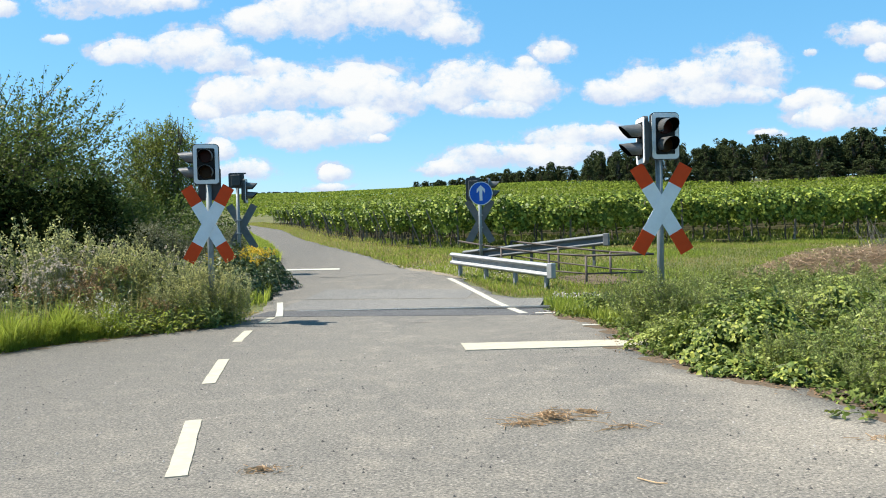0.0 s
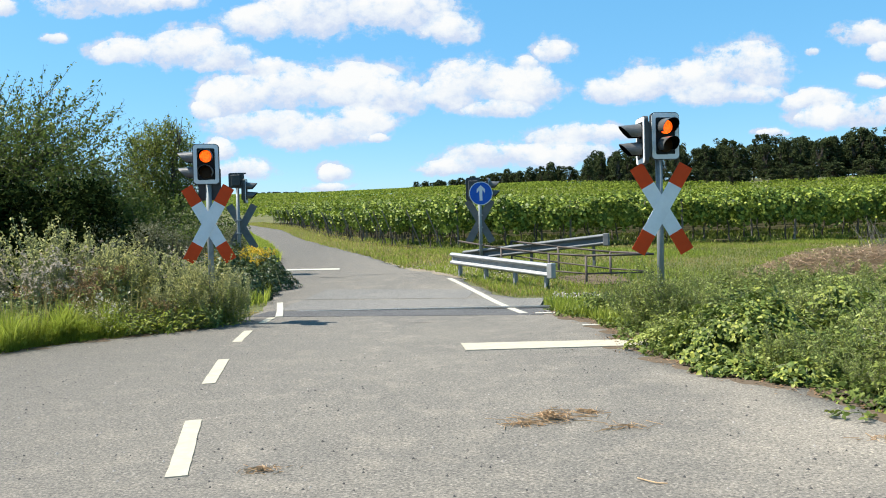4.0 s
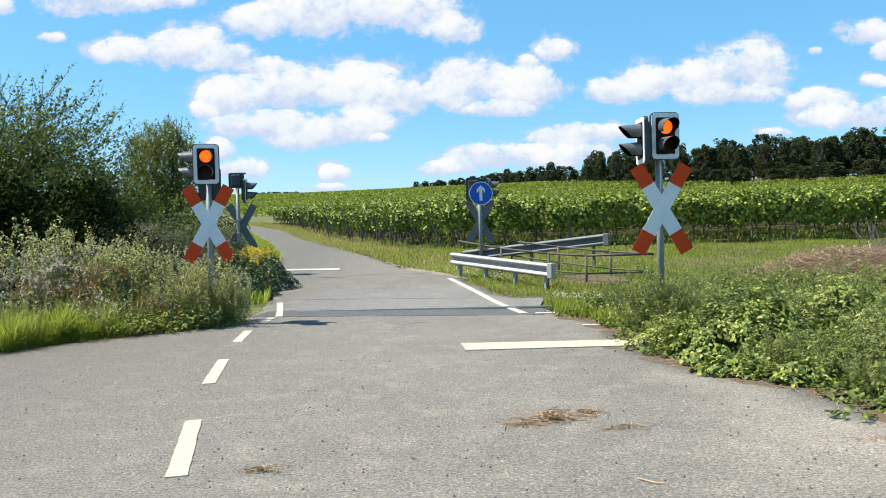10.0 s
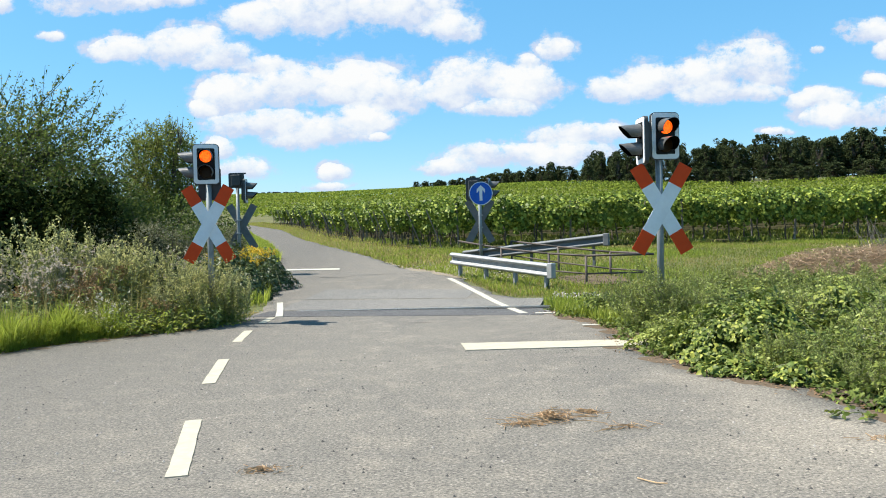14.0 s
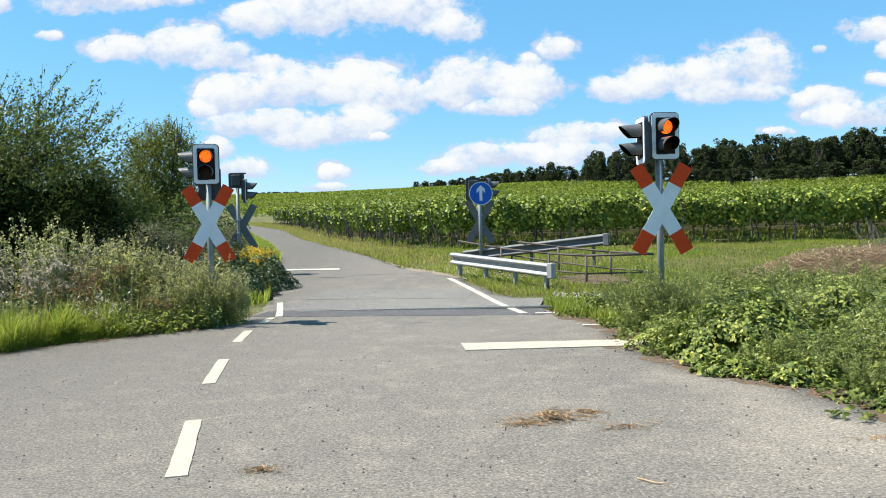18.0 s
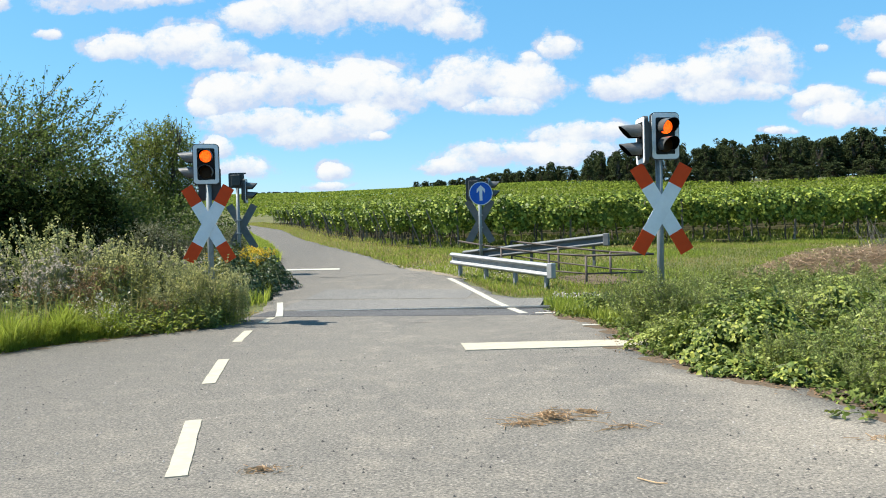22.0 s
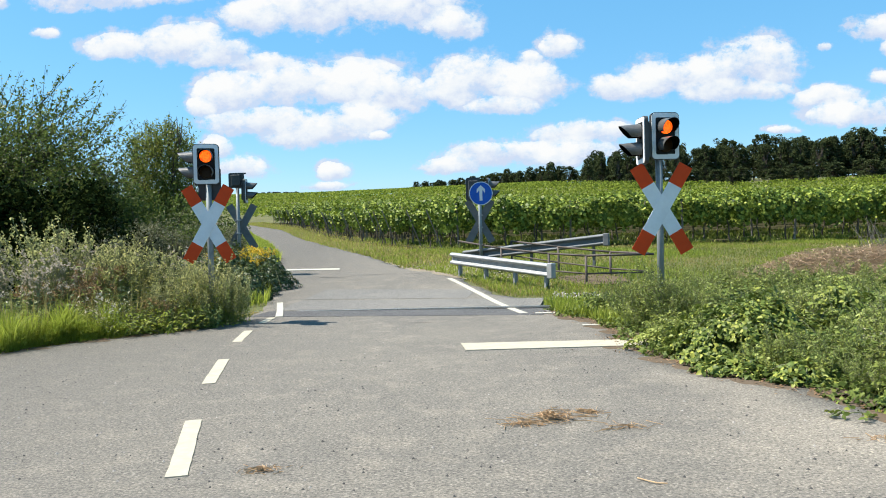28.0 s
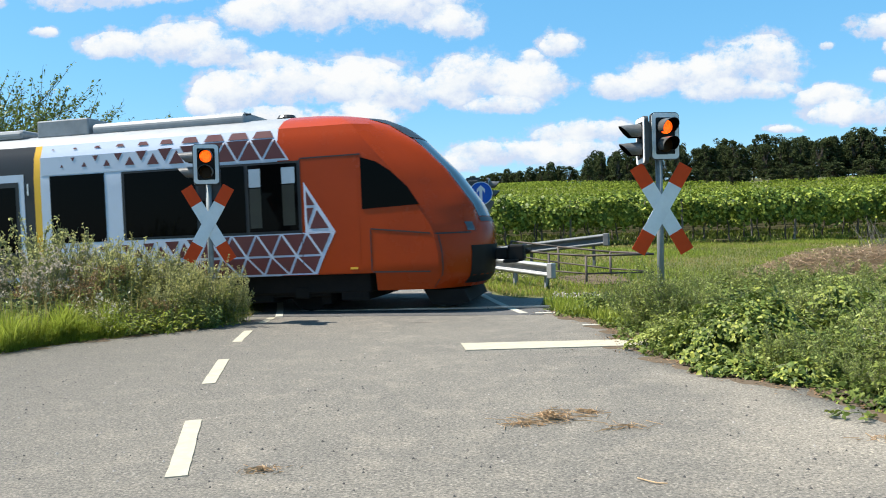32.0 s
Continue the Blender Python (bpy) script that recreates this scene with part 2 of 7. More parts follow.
M["pane"] = glossy_pane("tinted_pane", (0.002, 0.0022, 0.0022), 0.03, 0.05)
M["screen"] = glossy_pane("windscreen", (0.02, 0.024, 0.03), 0.02, 1.0)
M["soil"] = worn("brown_soil", (0.115, 0.09, 0.065), (0.08, 0.062, 0.045), 0.95, 0, 7.0, 0.8, 0.0)
M["vine_soil"] = worn("vineyard_soil", (0.05, 0.045, 0.026), (0.03, 0.035, 0.015), 0.95, 0, 2.0, 0.8, 0.0)
# views through the train's far windows, painted as plain plate colours
M["dim_green"] = worn("painted_green_view", (0.014, 0.017, 0.01), (0.007, 0.008, 0.006), 0.4, 0, 4.0, 0)
M["sky_gleam"] = worn("painted_sky_gleam", (0.36, 0.44, 0.52), (0.26, 0.33, 0.4), 0.4, 0, 3.0, 0)
M["sand"] = asphalt_material("pale_gravel", (0.2, 0.165, 0.115), (0.26, 0.215, 0.15), (0.3, 0.25, 0.18))
M["lens_red"] = glossy_pane("dark_red_lens", (0.03, 0.005, 0.003), 0.3, 0.12)
M["lens_yellow"] = glossy_pane("dark_yellow_lens", (0.025, 0.013, 0.003), 0.3, 0.12)


def lamp_glow(name, hot, rim, power):
    """The lit lamp behind its prismatic lens."""
    m = Mat(name, hot, 0.5)
    wave = m.node("TexVoronoi", Scale=42.0)
    m.link(m.coords(), wave.inputs["Vector"])
    c = m.ramp(wave.outputs["Distance"], [(0.15, hot), (0.75, rim)])
    m.link(c, m.b.inputs["Emission Color"])
    m.b.inputs["Emission Strength"].default_value = power
    return m.m


M["lit_red"] = lamp_glow("lit_red_lamp", (1.0, 0.17, 0.008), (0.8, 0.03, 0.002), 0.9)
M["lit_yellow"] = lamp_glow("lit_yellow_lamp", (1.0, 0.36, 0.012), (0.6, 0.1, 0.002), 0.62)

# ---- mesh helpers ----


def mesh_of(name, verts, faces, mats, idx=None, smooth=False):
    me = bpy.data.meshes.new(name)
    me.from_pydata([tuple(v) for v in verts], [], faces)
    for m in mats if isinstance(mats, (list, tuple)) else [mats]:
        me.materials.append(m)
    if idx is not None:
        me.polygons.foreach_set("material_index", np.asarray(idx, dtype=np.int32))
    if smooth:
        me.polygons.foreach_set("use_smooth", np.ones(len(me.polygons), dtype=bool))
    me.update()
    return me


def bm_mesh(name, bm, mat, smooth=False):
    me = bpy.data.meshes.new(name)
    bm.to_mesh(me)
    bm.free()
    for m in mat if isinstance(mat, (list, tuple)) else [mat]:
        me.materials.append(m)
    if smooth:
        me.polygons.foreach_set("use_smooth", np.ones(len(me.polygons), dtype=bool))
    return me


def part(name, bm, material, parent=None, label="", smooth=False):
    me = bm if isinstance(bm, bpy.types.Mesh) else bm_mesh(name, bm, material, smooth)
    ob = new(name, me)
    if parent is not None:
        ob.parent = parent
    if label:
        tagged(ob, label)
    return ob


def empty(name, m, label, category, group="", kind=""):
    ob = new(name)
    ob.matrix_basis = m
    return tagged(ob, label, category, group, kind)


def box(bm, x0, x1, y0, y1, z0, z1, bevel=0.0, m=None):
    mat = Matrix.Translation(((x0 + x1) / 2, (y0 + y1) / 2, (z0 + z1) / 2)) @ Matrix.Diagonal((x1 - x0, y1 - y0, z1 - z0, 1))
    r = bmesh.ops.create_cube(bm, size=1.0, matrix=(m @ mat) if m else mat)
    if bevel:
        es = list({e for v in r["verts"] for e in v.link_edges})
        bmesh.ops.bevel(bm, geom=es, offset=bevel, segments=2, profile=0.5, affect="EDGES")
    return bm


def tube(bm, a, b, r0, r1=None, n=10, caps=True):
    a, b = Vector(a), Vector(b)
    d = b - a
    q = d.to_track_quat("Z", "Y").to_matrix().to_4x4()
    bmesh.ops.create_cone(bm, cap_ends=caps, segments=n, radius1=r0, radius2=r0 if r1 is None else r1, depth=d.length,
                          matrix=Matrix.Translation((a + b) / 2) @ q)
    return bm


def prism(bm, outline, y0, y1):
    """Extrude an outline in the x-z plane from y0 to y1."""
    f = [bm.verts.new((x, y0, z)) for x, z in outline]
    g = [bm.verts.new((x, y1, z)) for x, z in outline]
    n = len(f)
    bm.faces.new(f)
    bm.faces.new(g[::-1])
    for i in range(n):
        j = (i + 1) % n
        bm.faces.new((f[j], f[i], g[i], g[j]))
    bmesh.ops.recalc_face_normals(bm, faces=bm.faces)
    return bm


def rounded(w, h, r, n=5):
    pts = []
    for cx, cz, a0 in ((w / 2 - r, h / 2 - r, 0), (-w / 2 + r, h / 2 - r, 90), (-w / 2 + r, -h / 2 + r, 180), (w / 2 - r, -h / 2 + r, 270)):
        for k in range(n + 1):
            a = radians(a0 + 90 * k / n)
            pts.append((cx + r * math.cos(a), cz + r * math.sin(a)))
    return pts


# ---- leaves, stems, blades ----


def leaf_arrays(centers, size, aspect=0.6, up=0.35, r=rng, droop=0.0):
    """Folded four-cornered leaves at the centers, turned at random; up leans their faces to the sky."""
    n = len(centers)
    nor = r.normal(size=(n, 3))
    nor[:, 2] = np.abs(nor[:, 2]) * (1 + up) + up
    nor /= np.linalg.norm(nor, axis=1)[:, None]
    ax = r.normal(size=(n, 3))
    ax -= nor * (ax * nor).sum(1)[:, None]
    ax /= np.linalg.norm(ax, axis=1)[:, None]
    sd = np.cross(nor, ax)
    s = (size * r.uniform(0.6, 1.35, n))[:, None] if np.isscalar(size) else np.asarray(size)[:, None]
    v = np.empty((n, 4, 3))
    v[:, 0] = centers - ax * s * 0.5
    v[:, 1] = centers + sd * s * aspect * 0.5 + nor * s * 0.1
    v[:, 2] = centers + ax * s * 0.5 - nor * s * droop
    v[:, 3] = centers - sd * s * aspect * 0.5 + nor * s * 0.1
    return v.reshape(-1, 3)


def quads_mesh(name, verts, mats, idx=None):
    """A mesh of loose quads, four vertices each."""
    n = len(verts) // 4
    me = bpy.data.meshes.new(name)
    me.vertices.add(n * 4)
    me.vertices.foreach_set("co", np.asarray(verts, dtype=np.float32).ravel())
    me.loops.add(n * 4)
    me.loops.foreach_set("vertex_index", np.arange(n * 4, dtype=np.int32))
    me.polygons.add(n)
    me.polygons.foreach_set("loop_start", np.arange(0, n * 4, 4, dtype=np.int32))
    for m in mats if isinstance(mats, (list, tuple)) else [mats]:
        me.materials.append(m)
    if idx is not None:
        me.polygons.foreach_set("material_index", np.asarray(idx, dtype=np.int32))
    me.update(calc_edges=True)
    return me


def blade_arrays(bases, heights, width, lean, r=rng):
    """Grass blades: a thin upright kite each."""
    n = len(bases)
    a = r.uniform(0, 2 * np.pi, n)
    d = np.stack([np.cos(a), np.sin(a), np.zeros(n)], 1)
    side = np.stack([-np.sin(a), np.cos(a), np.zeros(n)], 1)
    h = np.asarray(heights)[:, None]
    ln = (np.abs(r.normal(size=n)) * lean)[:, None]
    tip = bases + np.array([0, 0, 1.0]) * h + d * ln * h
    mid = bases + np.array([0, 0, 0.55]) * h + d * ln * h * 0.3
    v = np.empty((n, 4, 3))
    v[:, 0], v[:, 1], v[:, 2], v[:, 3] = bases, mid + side * width, tip, mid - side * width
    return v.reshape(-1, 3)


def stem_quads(a, b, w):
    """Two crossed ribbons from a to b for each stem."""
    d = b - a
    p = np.cross(d, np.array([0.31, 0.95, 0.05]))
    p /= np.linalg.norm(p, axis=1)[:, None] + 1e-9
    q = np.cross(d, p)
    q /= np.linalg.norm(q, axis=1)[:, None] + 1e-9
    out = []
    for s in (p, q):
        v = np.empty((len(a), 4, 3))
        v[:, 0], v[:, 1], v[:, 2], v[:, 3] = a - s * w, a + s * w, b + s * w * 0.5, b - s * w * 0.5
        out.append(v.reshape(-1, 3))
    return np.concatenate(out)


def spread_axes(nrm, r):
    """A random direction across each normal."""
    ax = r.normal(size=nrm.shape)
    ax -= nrm * (ax * nrm).sum(1)[:, None]
    return ax / (np.linalg.norm(ax, axis=1)[:, None] + 1e-9)


def unit(v):
    return v / (np.linalg.norm(v, axis=-1)[..., None] + 1e-9)


def ovate_verts(c, nrm, ax, s, width=0.6, fold=0.1, droop=0.18):
    """Eight corners of a pointed oval leaf, folded along its midrib."""
    sd = np.cross(nrm, ax)
    s = np.asarray(s, float)[:, None]
    v = np.empty((len(c), 8, 3))
    v[:, 0] = c - ax * s * 0.5
    m1, m2 = c - ax * s * 0.2, c + ax * s * 0.16 - nrm * s * droop * 0.3
    v[:, 1], v[:, 2], v[:, 3] = m1 + sd * s * width * 0.47 + nrm * s * fold, m1, m1 - sd * s * width * 0.47 + nrm * s * fold
    v[:, 4], v[:, 5], v[:, 6] = m2 + sd * s * width * 0.4 + nrm * s * fold * 0.8, m2, m2 - sd * s * width * 0.4 + nrm * s * fold * 0.8
    v[:, 7] = c + ax * s * 0.5 - nrm * s * droop
    return v.reshape(-1, 3)


OVATE = ((0, 2, 1), (0, 3, 2), (1, 2, 5, 4), (2, 3, 6, 5), (4, 5, 7), (5, 6, 7))


def plant_mesh(name, leaves, quads, mats, leaf_idx=0, quad_idx=()):
    """One mesh of oval leaves (eight corners each) and loose quads (four each)."""
    nl = len(leaves) // 8
    nq = sum(len(q) // 4 for q in quads)
    loops = [np.asarray(f)[None] + (np.arange(nl) * 8)[:, None] for f in OVATE]
    vi = [l.ravel() for l in loops]
    tot = np.concatenate([np.full(nl, len(f)) for f in OVATE] + [np.full(nq, 4)])
    idx = [np.full(nl * 6, leaf_idx)]
    base = nl * 8
    vi.append(np.arange(base, base + nq * 4))
    for q, k in zip(quads, quad_idx):
        idx.append(np.full(len(q) // 4, k))
    verts = np.concatenate([leaves, *quads]) if quads else leaves
    vi = np.concatenate(vi).astype(np.int32)
    me = bpy.data.meshes.new(name)
    me.vertices.add(len(verts))
    me.vertices.foreach_set("co", np.asarray(verts, dtype=np.float32).ravel())
    me.loops.add(len(vi))
    me.loops.foreach_set("vertex_index", vi)
    me.polygons.add(len(tot))
    me.polygons.foreach_set("loop_start", np.concatenate([[0], np.cumsum(tot)[:-1]]).astype(np.int32))
    for m in mats:
        me.materials.append(m)
    me.polygons.foreach_set("material_index", np.concatenate(idx).astype(np.int32))
    me.update(calc_edges=True)
    return me


# ---- the lie of the land ----
LAND_Y = np.array([-5000, 14, 16, 19, 22, 27, 34, 50, 65, 85, 105, 150, 220, 280, 320, 420, 5000.0])
LAND_Z = np.array([0, 0, 0.09, 0.26, 0.42, 0.63, 0.80, 1.25, 1.95, 2.8, 4.0, 8.7, 12.9, 16.4, 17.3, 15.5, 9.0])
TRACK = Vector((0.9796, -0.2011, 0.0))
TRACK_MID = Vector((0.0, 14.69, 0.03))
GRADE = 0.016


def land(x, y):
    x, y = np.asarray(x, float), np.asarray(y, float)
    z = np.interp(y, LAND_Y, LAND_Z)
    z = z + np.clip((y - 60) / 90, 0, 1) * np.clip(x, -40, 90) * 0.022
    along = np.clip(x, -22, 14)
    near = np.exp(-((y + 0.2053 * x - 14.69) / 1.6) ** 2)
    return z + GRADE * along * near


def smooth_land(x, y):
    return (land(x, y - 0.7) + land(x, y + 0.7) + land(x, y) * 2) / 4


def track_z(s):
    return TRACK_MID.z + GRADE * max(-22.0, min(14.0, s))


# ---- ground, road, track ----
def make_ground():
    xs = np.concatenate([-np.geomspace(4500, 42, 26), np.arange(-40, 41, 0.8), np.geomspace(42, 4500, 26)])
    ys = np.concatenate([-np.geomspace(4500, 14, 20), np.arange(-12, 60, 0.8), np.arange(60, 340, 5), np.geomspace(345, 4700, 24)])
    X, Y = np.meshgrid(xs, ys)
    Z = smooth_land(X, Y) - 0.05
    Z += 0.02 * np.sin(X * 1.7 + Y) * np.sin(Y * 1.3 - X * 0.6)
    Z -= 0.28 * np.exp(-((X - 4.2) / 1.6) ** 2 - ((Y - 18.6) / 1.6) ** 2)
    v = np.stack([X, Y, Z], -1).reshape(-1, 3)
    nx, ny = len(xs), len(ys)
    i = (np.arange(ny - 1)[:, None] * nx + np.arange(nx - 1)[None]).ravel()
    faces = np.stack([i, i + 1, i + nx + 1, i + nx], 1).tolist()
    ob = new("ground", mesh_of("ground", v, faces, M["ground"], smooth=True))
    tagged(ob, "grassy earth ground rising to a vineyard hill", "ground", kind="structure")


ROAD_Y = np.array([-14, -4, 0, 3, 5.5, 6.4, 7.3, 8.7, 9.75, 10.6, 11.0, 11.9, 12.4, 13.0, 13.65, 14.5, 16, 19, 20.5, 22, 27, 38, 45, 65, 85, 100.0])
ROAD_L = np.array([-30, -30, -26, -18, -12, -10, -8.6, -6.9, -5.85, -5.5, -4.95, -4.0, -3.85, -3.7, -3.6, -3.6, -3.7, -4.3, -4.6, -4.9, -5.8, -8.7, -10.8, -16.9, -24.2, -32.0])
ROAD_R = np.array([14, 9.5, 7, 4.9, 3.35, 3.15, 2.65, 2.3, 2.35, 2.4, 2.4, 2.25, 1.95, 1.85, 1.85, 1.8, 1.05, 0.35, -0.3, -1.25, -2.7, -6.0, -8.1, -13.9, -21.4, -28.5])


def make_road():
    ys = np.unique(np.concatenate([np.arange(-14, 30, 0.25), np.arange(30, 100.1, 1.0)]))
    cols = np.linspace(0, 1, 25)
    l, r = np.interp(ys, ROAD_Y, ROAD_L), np.interp(ys, ROAD_Y, ROAD_R)
    wob = 0.05 * np.sin(ys * 3.1) + 0.04 * np.sin(ys * 7.7 + 1)
    l, r = l + wob, r + wob[::-1]
    X = l[:, None] + (r - l)[:, None] * cols
    Y = np.repeat(ys[:, None], len(cols), 1)
    Z = smooth_land(X, Y)
    top = np.stack([X, Y, Z], -1).reshape(-1, 3)
    nx, ny = len(cols), len(ys)
    i = (np.arange(ny - 1)[:, None] * nx + np.arange(nx - 1)[None]).ravel()
    faces = np.stack([i, i + 1, i + nx + 1, i + nx], 1).tolist()
    n = len(top)
    rim = [k * nx for k in range(ny)], [k * nx + nx - 1 for k in range(ny)]
    low = []
    for ring in rim:
        for k in ring:
            low.append(top[k] - np.array([0, 0, 0.12]))
    for side, ring in enumerate(rim):
        for k in range(ny - 1):
            a, b = ring[k], ring[k + 1]
            c, d = n + side * ny + k, n + side * ny + k + 1
            faces.append([a, b, d, c] if side == 0 else [b, a, c, d])
    ob = new("road", mesh_of("road", np.concatenate([top, np.array(low)]), faces, M["asphalt"], smooth=True))
    tagged(ob, "weathered grey asphalt lane with dusty patches", "road", kind="structure")


def draped(name, corners, mat, lift, cell=0.25, thick=0.012, ragged=0.0):
    """A thin slab over four ground corners (a, b, c, d round it), following the road."""
    a, b, c, d = [np.array(p, float) for p in corners]
    nu = max(1, int(np.linalg.norm(b - a) / cell))
    nv = max(1, int(np.linalg.norm(d - a) / cell))
    vs, fs = [], []
    for j in range(nv + 1):
        for i in range(nu + 1):
            u, w = i / nu, j / nv
            p = a * (1 - u) * (1 - w) + b * u * (1 - w) + c * u * w + d * (1 - u) * w
            if ragged and (i in (0, nu) or j in (0, nv)):
                p = p + rng.normal(size=2) * ragged
            vs.append((p[0], p[1], float(smooth_land(p[0], p[1])) + lift))
    for j in range(nv):
        for i in range(nu):
            k = j * (nu + 1) + i
            fs.append((k, k + 1, k + nu + 2, k + nu + 1))
    rim = [i for i in range(nu + 1)] + [j * (nu + 1) + nu for j in range(1, nv + 1)] + [nv * (nu + 1) + i for i in range(nu - 1, -1, -1)] + [j * (nu + 1) for j in range(nv - 1, 0, -1)]
    base = len(vs)
    for k in rim:
        x, y, z = vs[k]
        vs.append((x, y, z - thick))
    m = len(rim)
    for q in range(m):
        fs.append((rim[(q + 1) % m], rim[q], base + q, base + (q + 1) % m))
    return mesh_of(name, vs, fs, mat)


def strip_along(pts, width):
    """Quads of a band of that width along a ground polyline."""
    pts = [np.array(p, float) for p in pts]
    out = []
    for k in range(len(pts) - 1):
        a, b = pts[k], pts[k + 1]
        t = b - a
        t /= np.linalg.norm(t)
        n = np.array([-t[1], t[0]]) * width / 2
        out.append((a - n, b - n, b + n, a + n))
    return out


def make_markings():
    lab = "worn cream paint dash on the asphalt"
    for a, b in (((-1.656, 4.538), (-2.014, 5.94)), ((-2.359, 7.423), (-2.631, 8.878)), ((-2.874, 10.332), (-3.022, 11.54)), ((-3.055, 12.547), (-3.09, 13.4))):
        c = strip_along([a, b], 0.13)[0]
        tagged(new("road_dash", draped("road_dash", c, M["line"], 0.007, 0.1, 0.012, 0.0025)), lab, "road marking", "dashed lane line", "structure")
    def line(name, corners, mat, label, group="solid road lines"):
        tagged(new(name, draped(name, corners, mat, 0.012, 0.12, 0.012, 0.003)), label, "road marking", group, "structure")
    line("stop_line", ((0.248, 9.07), (2.6, 9.1), (2.7, 9.58), (0.2, 9.63)), M["line"], "broad cream stop line before the crossing", "stop lines")
    line("stop_line", ((-4.72, 22.0), (-3.02, 21.85), (-3.08, 22.3), (-4.78, 22.45)), M["line_white"], "white stop line beyond the crossing", "stop lines")
    pts = [(1.36, 12.85), (1.05, 14.4), (0.77, 16.0), (0.47, 17.5), (0.14, 19.0)]
    for k, c in enumerate(strip_along(pts, 0.13)):
        line("edge_line", c, M["line_white"], "white edge line over the crossing")
    for c in strip_along([(-2.985, 13.52), (-3.22, 14.7), (-3.46, 15.8)], 0.13):
        line("edge_line", c, M["line_white"], "white edge line over the crossing")
    line("edge_line", ((1.55, 12.75), (1.95, 12.72), (1.95, 12.84), (1.55, 12.87)), M["line_white"], "short white line at the lane edge")
    line("edge_line", ((2.05, 11.1), (2.3, 11.08), (2.3, 11.2), (2.05, 11.22)), M["line_white"], "short white line at the lane edge")


def along(s, off):
    """Ground point at s along the track and off beyond its middle."""
    p = TRACK_MID + TRACK * s + Vector((0.2011, 0.9796, 0)) * off
    return p.x, p.y


def make_track():
    prof = [(-0.07, -0.15), (0.07, -0.15), (0.07, -0.135), (0.012, -0.115), (0.012, -0.04), (0.036, -0.03), (0.036, 0.0), (-0.036, 0.0), (-0.036, -0.03), (-0.012, -0.04), (-0.012, -0.115), (-0.07, -0.135)]
    ss = [-700, -22, 14, 220]
    for off in (-0.752, 0.752):
        vs, fs = [], []
        for s in ss:
            x, y = along(s, off)
            for a, b in prof:
                vs.append((x + 0.2011 * a, y + 0.9796 * a, track_z(s) + b + 0.005))
        n = len(prof)
        for k in range(len(ss) - 1):
            for i in range(n):
                j = (i + 1) % n
                fs.append((k * n + i, k * n + j, (k + 1) * n + j, (k + 1) * n + i))
        fs += [tuple(range(n))[::-1], tuple(range((len(ss) - 1) * n, len(ss) * n))]
        tagged(new("rail", mesh_of("rail", vs, fs, M["rail"])), "worn steel rail set flush in the crossing", "rail", "rails", "structure")
    # panels between and outside the rails
    def panel(s0, s1, o0, o1, mat, name, label, lift=0.012):
        c = (along(s0, o0), along(s1, o0), along(s1, o1), along(s0, o1))
        tagged(new(name, draped(name, c, mat, lift, 0.3, 0.06)), label, "crossing panel", "crossing panels", "structure")
    step = 1.2
    s = -3.25
    while s < 1.9:
        e = min(s + step, 1.9) - 0.004
        panel(s, e, -0.66, 0.66, M["panel"], "crossing_panel", "grey concrete panel between the rails", 0.004)
        if s < 0.2:
            panel(s, min(e, 0.3), 0.82, 2.2, M["panel"], "crossing_panel", "grey concrete panel beyond the far rail", 0.004)
        s += step
    panel(-3.3, 2.05, -1.72, -0.82, M["asphalt_dark"], "crossing_strip", "dark asphalt strip in front of the rails", 0.005)
    # ballast bed and sleepers on both sides of the lane
    for s0, s1 in ((-60, -3.4), (2.2, 40)):
        n = int((s1 - s0) / 0.6)
        vs, fs = [], []
        offs = (-2.2, -1.5, 0, 1.5, 2.2)
        hts = (-0.3, -0.12, -0.1, -0.12, -0.3)
        for k in range(n + 1):
            q = s0 + (s1 - s0) * k / n
            for o, h in zip(offs, hts):
                x, y = along(q, o)
                vs.append((x, y, track_z(q) + h + rng.uniform(-0.02, 0.02)))
        for k in range(n):
            for i in range(4):
                a = k * 5 + i
                fs.append((a, a + 1, a + 6, a + 5))
        tagged(new("ballast_bed", mesh_of("ballast_bed", vs, fs, M["stone"])), "bed of grey-brown ballast stones", "ballast", kind="stuff")
    bm = bmesh.new()
    box(bm, -0.13, 0.13, -1.3, 1.3, -0.19, -0.06, 0.02)
    me = bm_mesh("sleeper", bm, M["concrete"])
    rot = -11.6
    for k in range(24):
        s = 2.6 + 0.62 * k if k < 12 else -3.9 - 0.62 * (k - 12)
        x, y = along(s, 0)
        ob = new("sleeper", me)
        ob.matrix_basis = pose(x, y, track_z(s) - 0.06, 0, 0, rot)
        tagged(ob, "grey concrete sleeper in ballast", "sleeper", "sleepers", "structure")
    # loose stones at the lane's edge
    vs, fs = [], []
    cube = np.array([(x, y, z) for x in (-1, 1) for y in (-1, 1) for z in (-1, 1)], float) * 0.5
    quad = [(0, 1, 3, 2), (4, 6, 7, 5), (0, 4, 5, 1), (2, 3, 7, 6), (0, 2, 6, 4), (1, 5, 7, 3)]
    for k in range(420):
        s, o = rng.uniform(2.0, 4.2), rng.uniform(-1.3, 1.6)
        x, y = along(s, o)
        sz = rng.uniform(0.03, 0.07)
        r = Euler(rng.uniform(0, 6, 3)).to_matrix()
        b = len(vs)
        for c in cube * rng.uniform(0.7, 1.3, (8, 3)):
            p = r @ Vector(c * sz)
            vs.append((x + p.x, y + p.y, float(smooth_land(x, y)) - 0.02 + p.z))
        fs += [tuple(b + i for i in q) for q in quad]
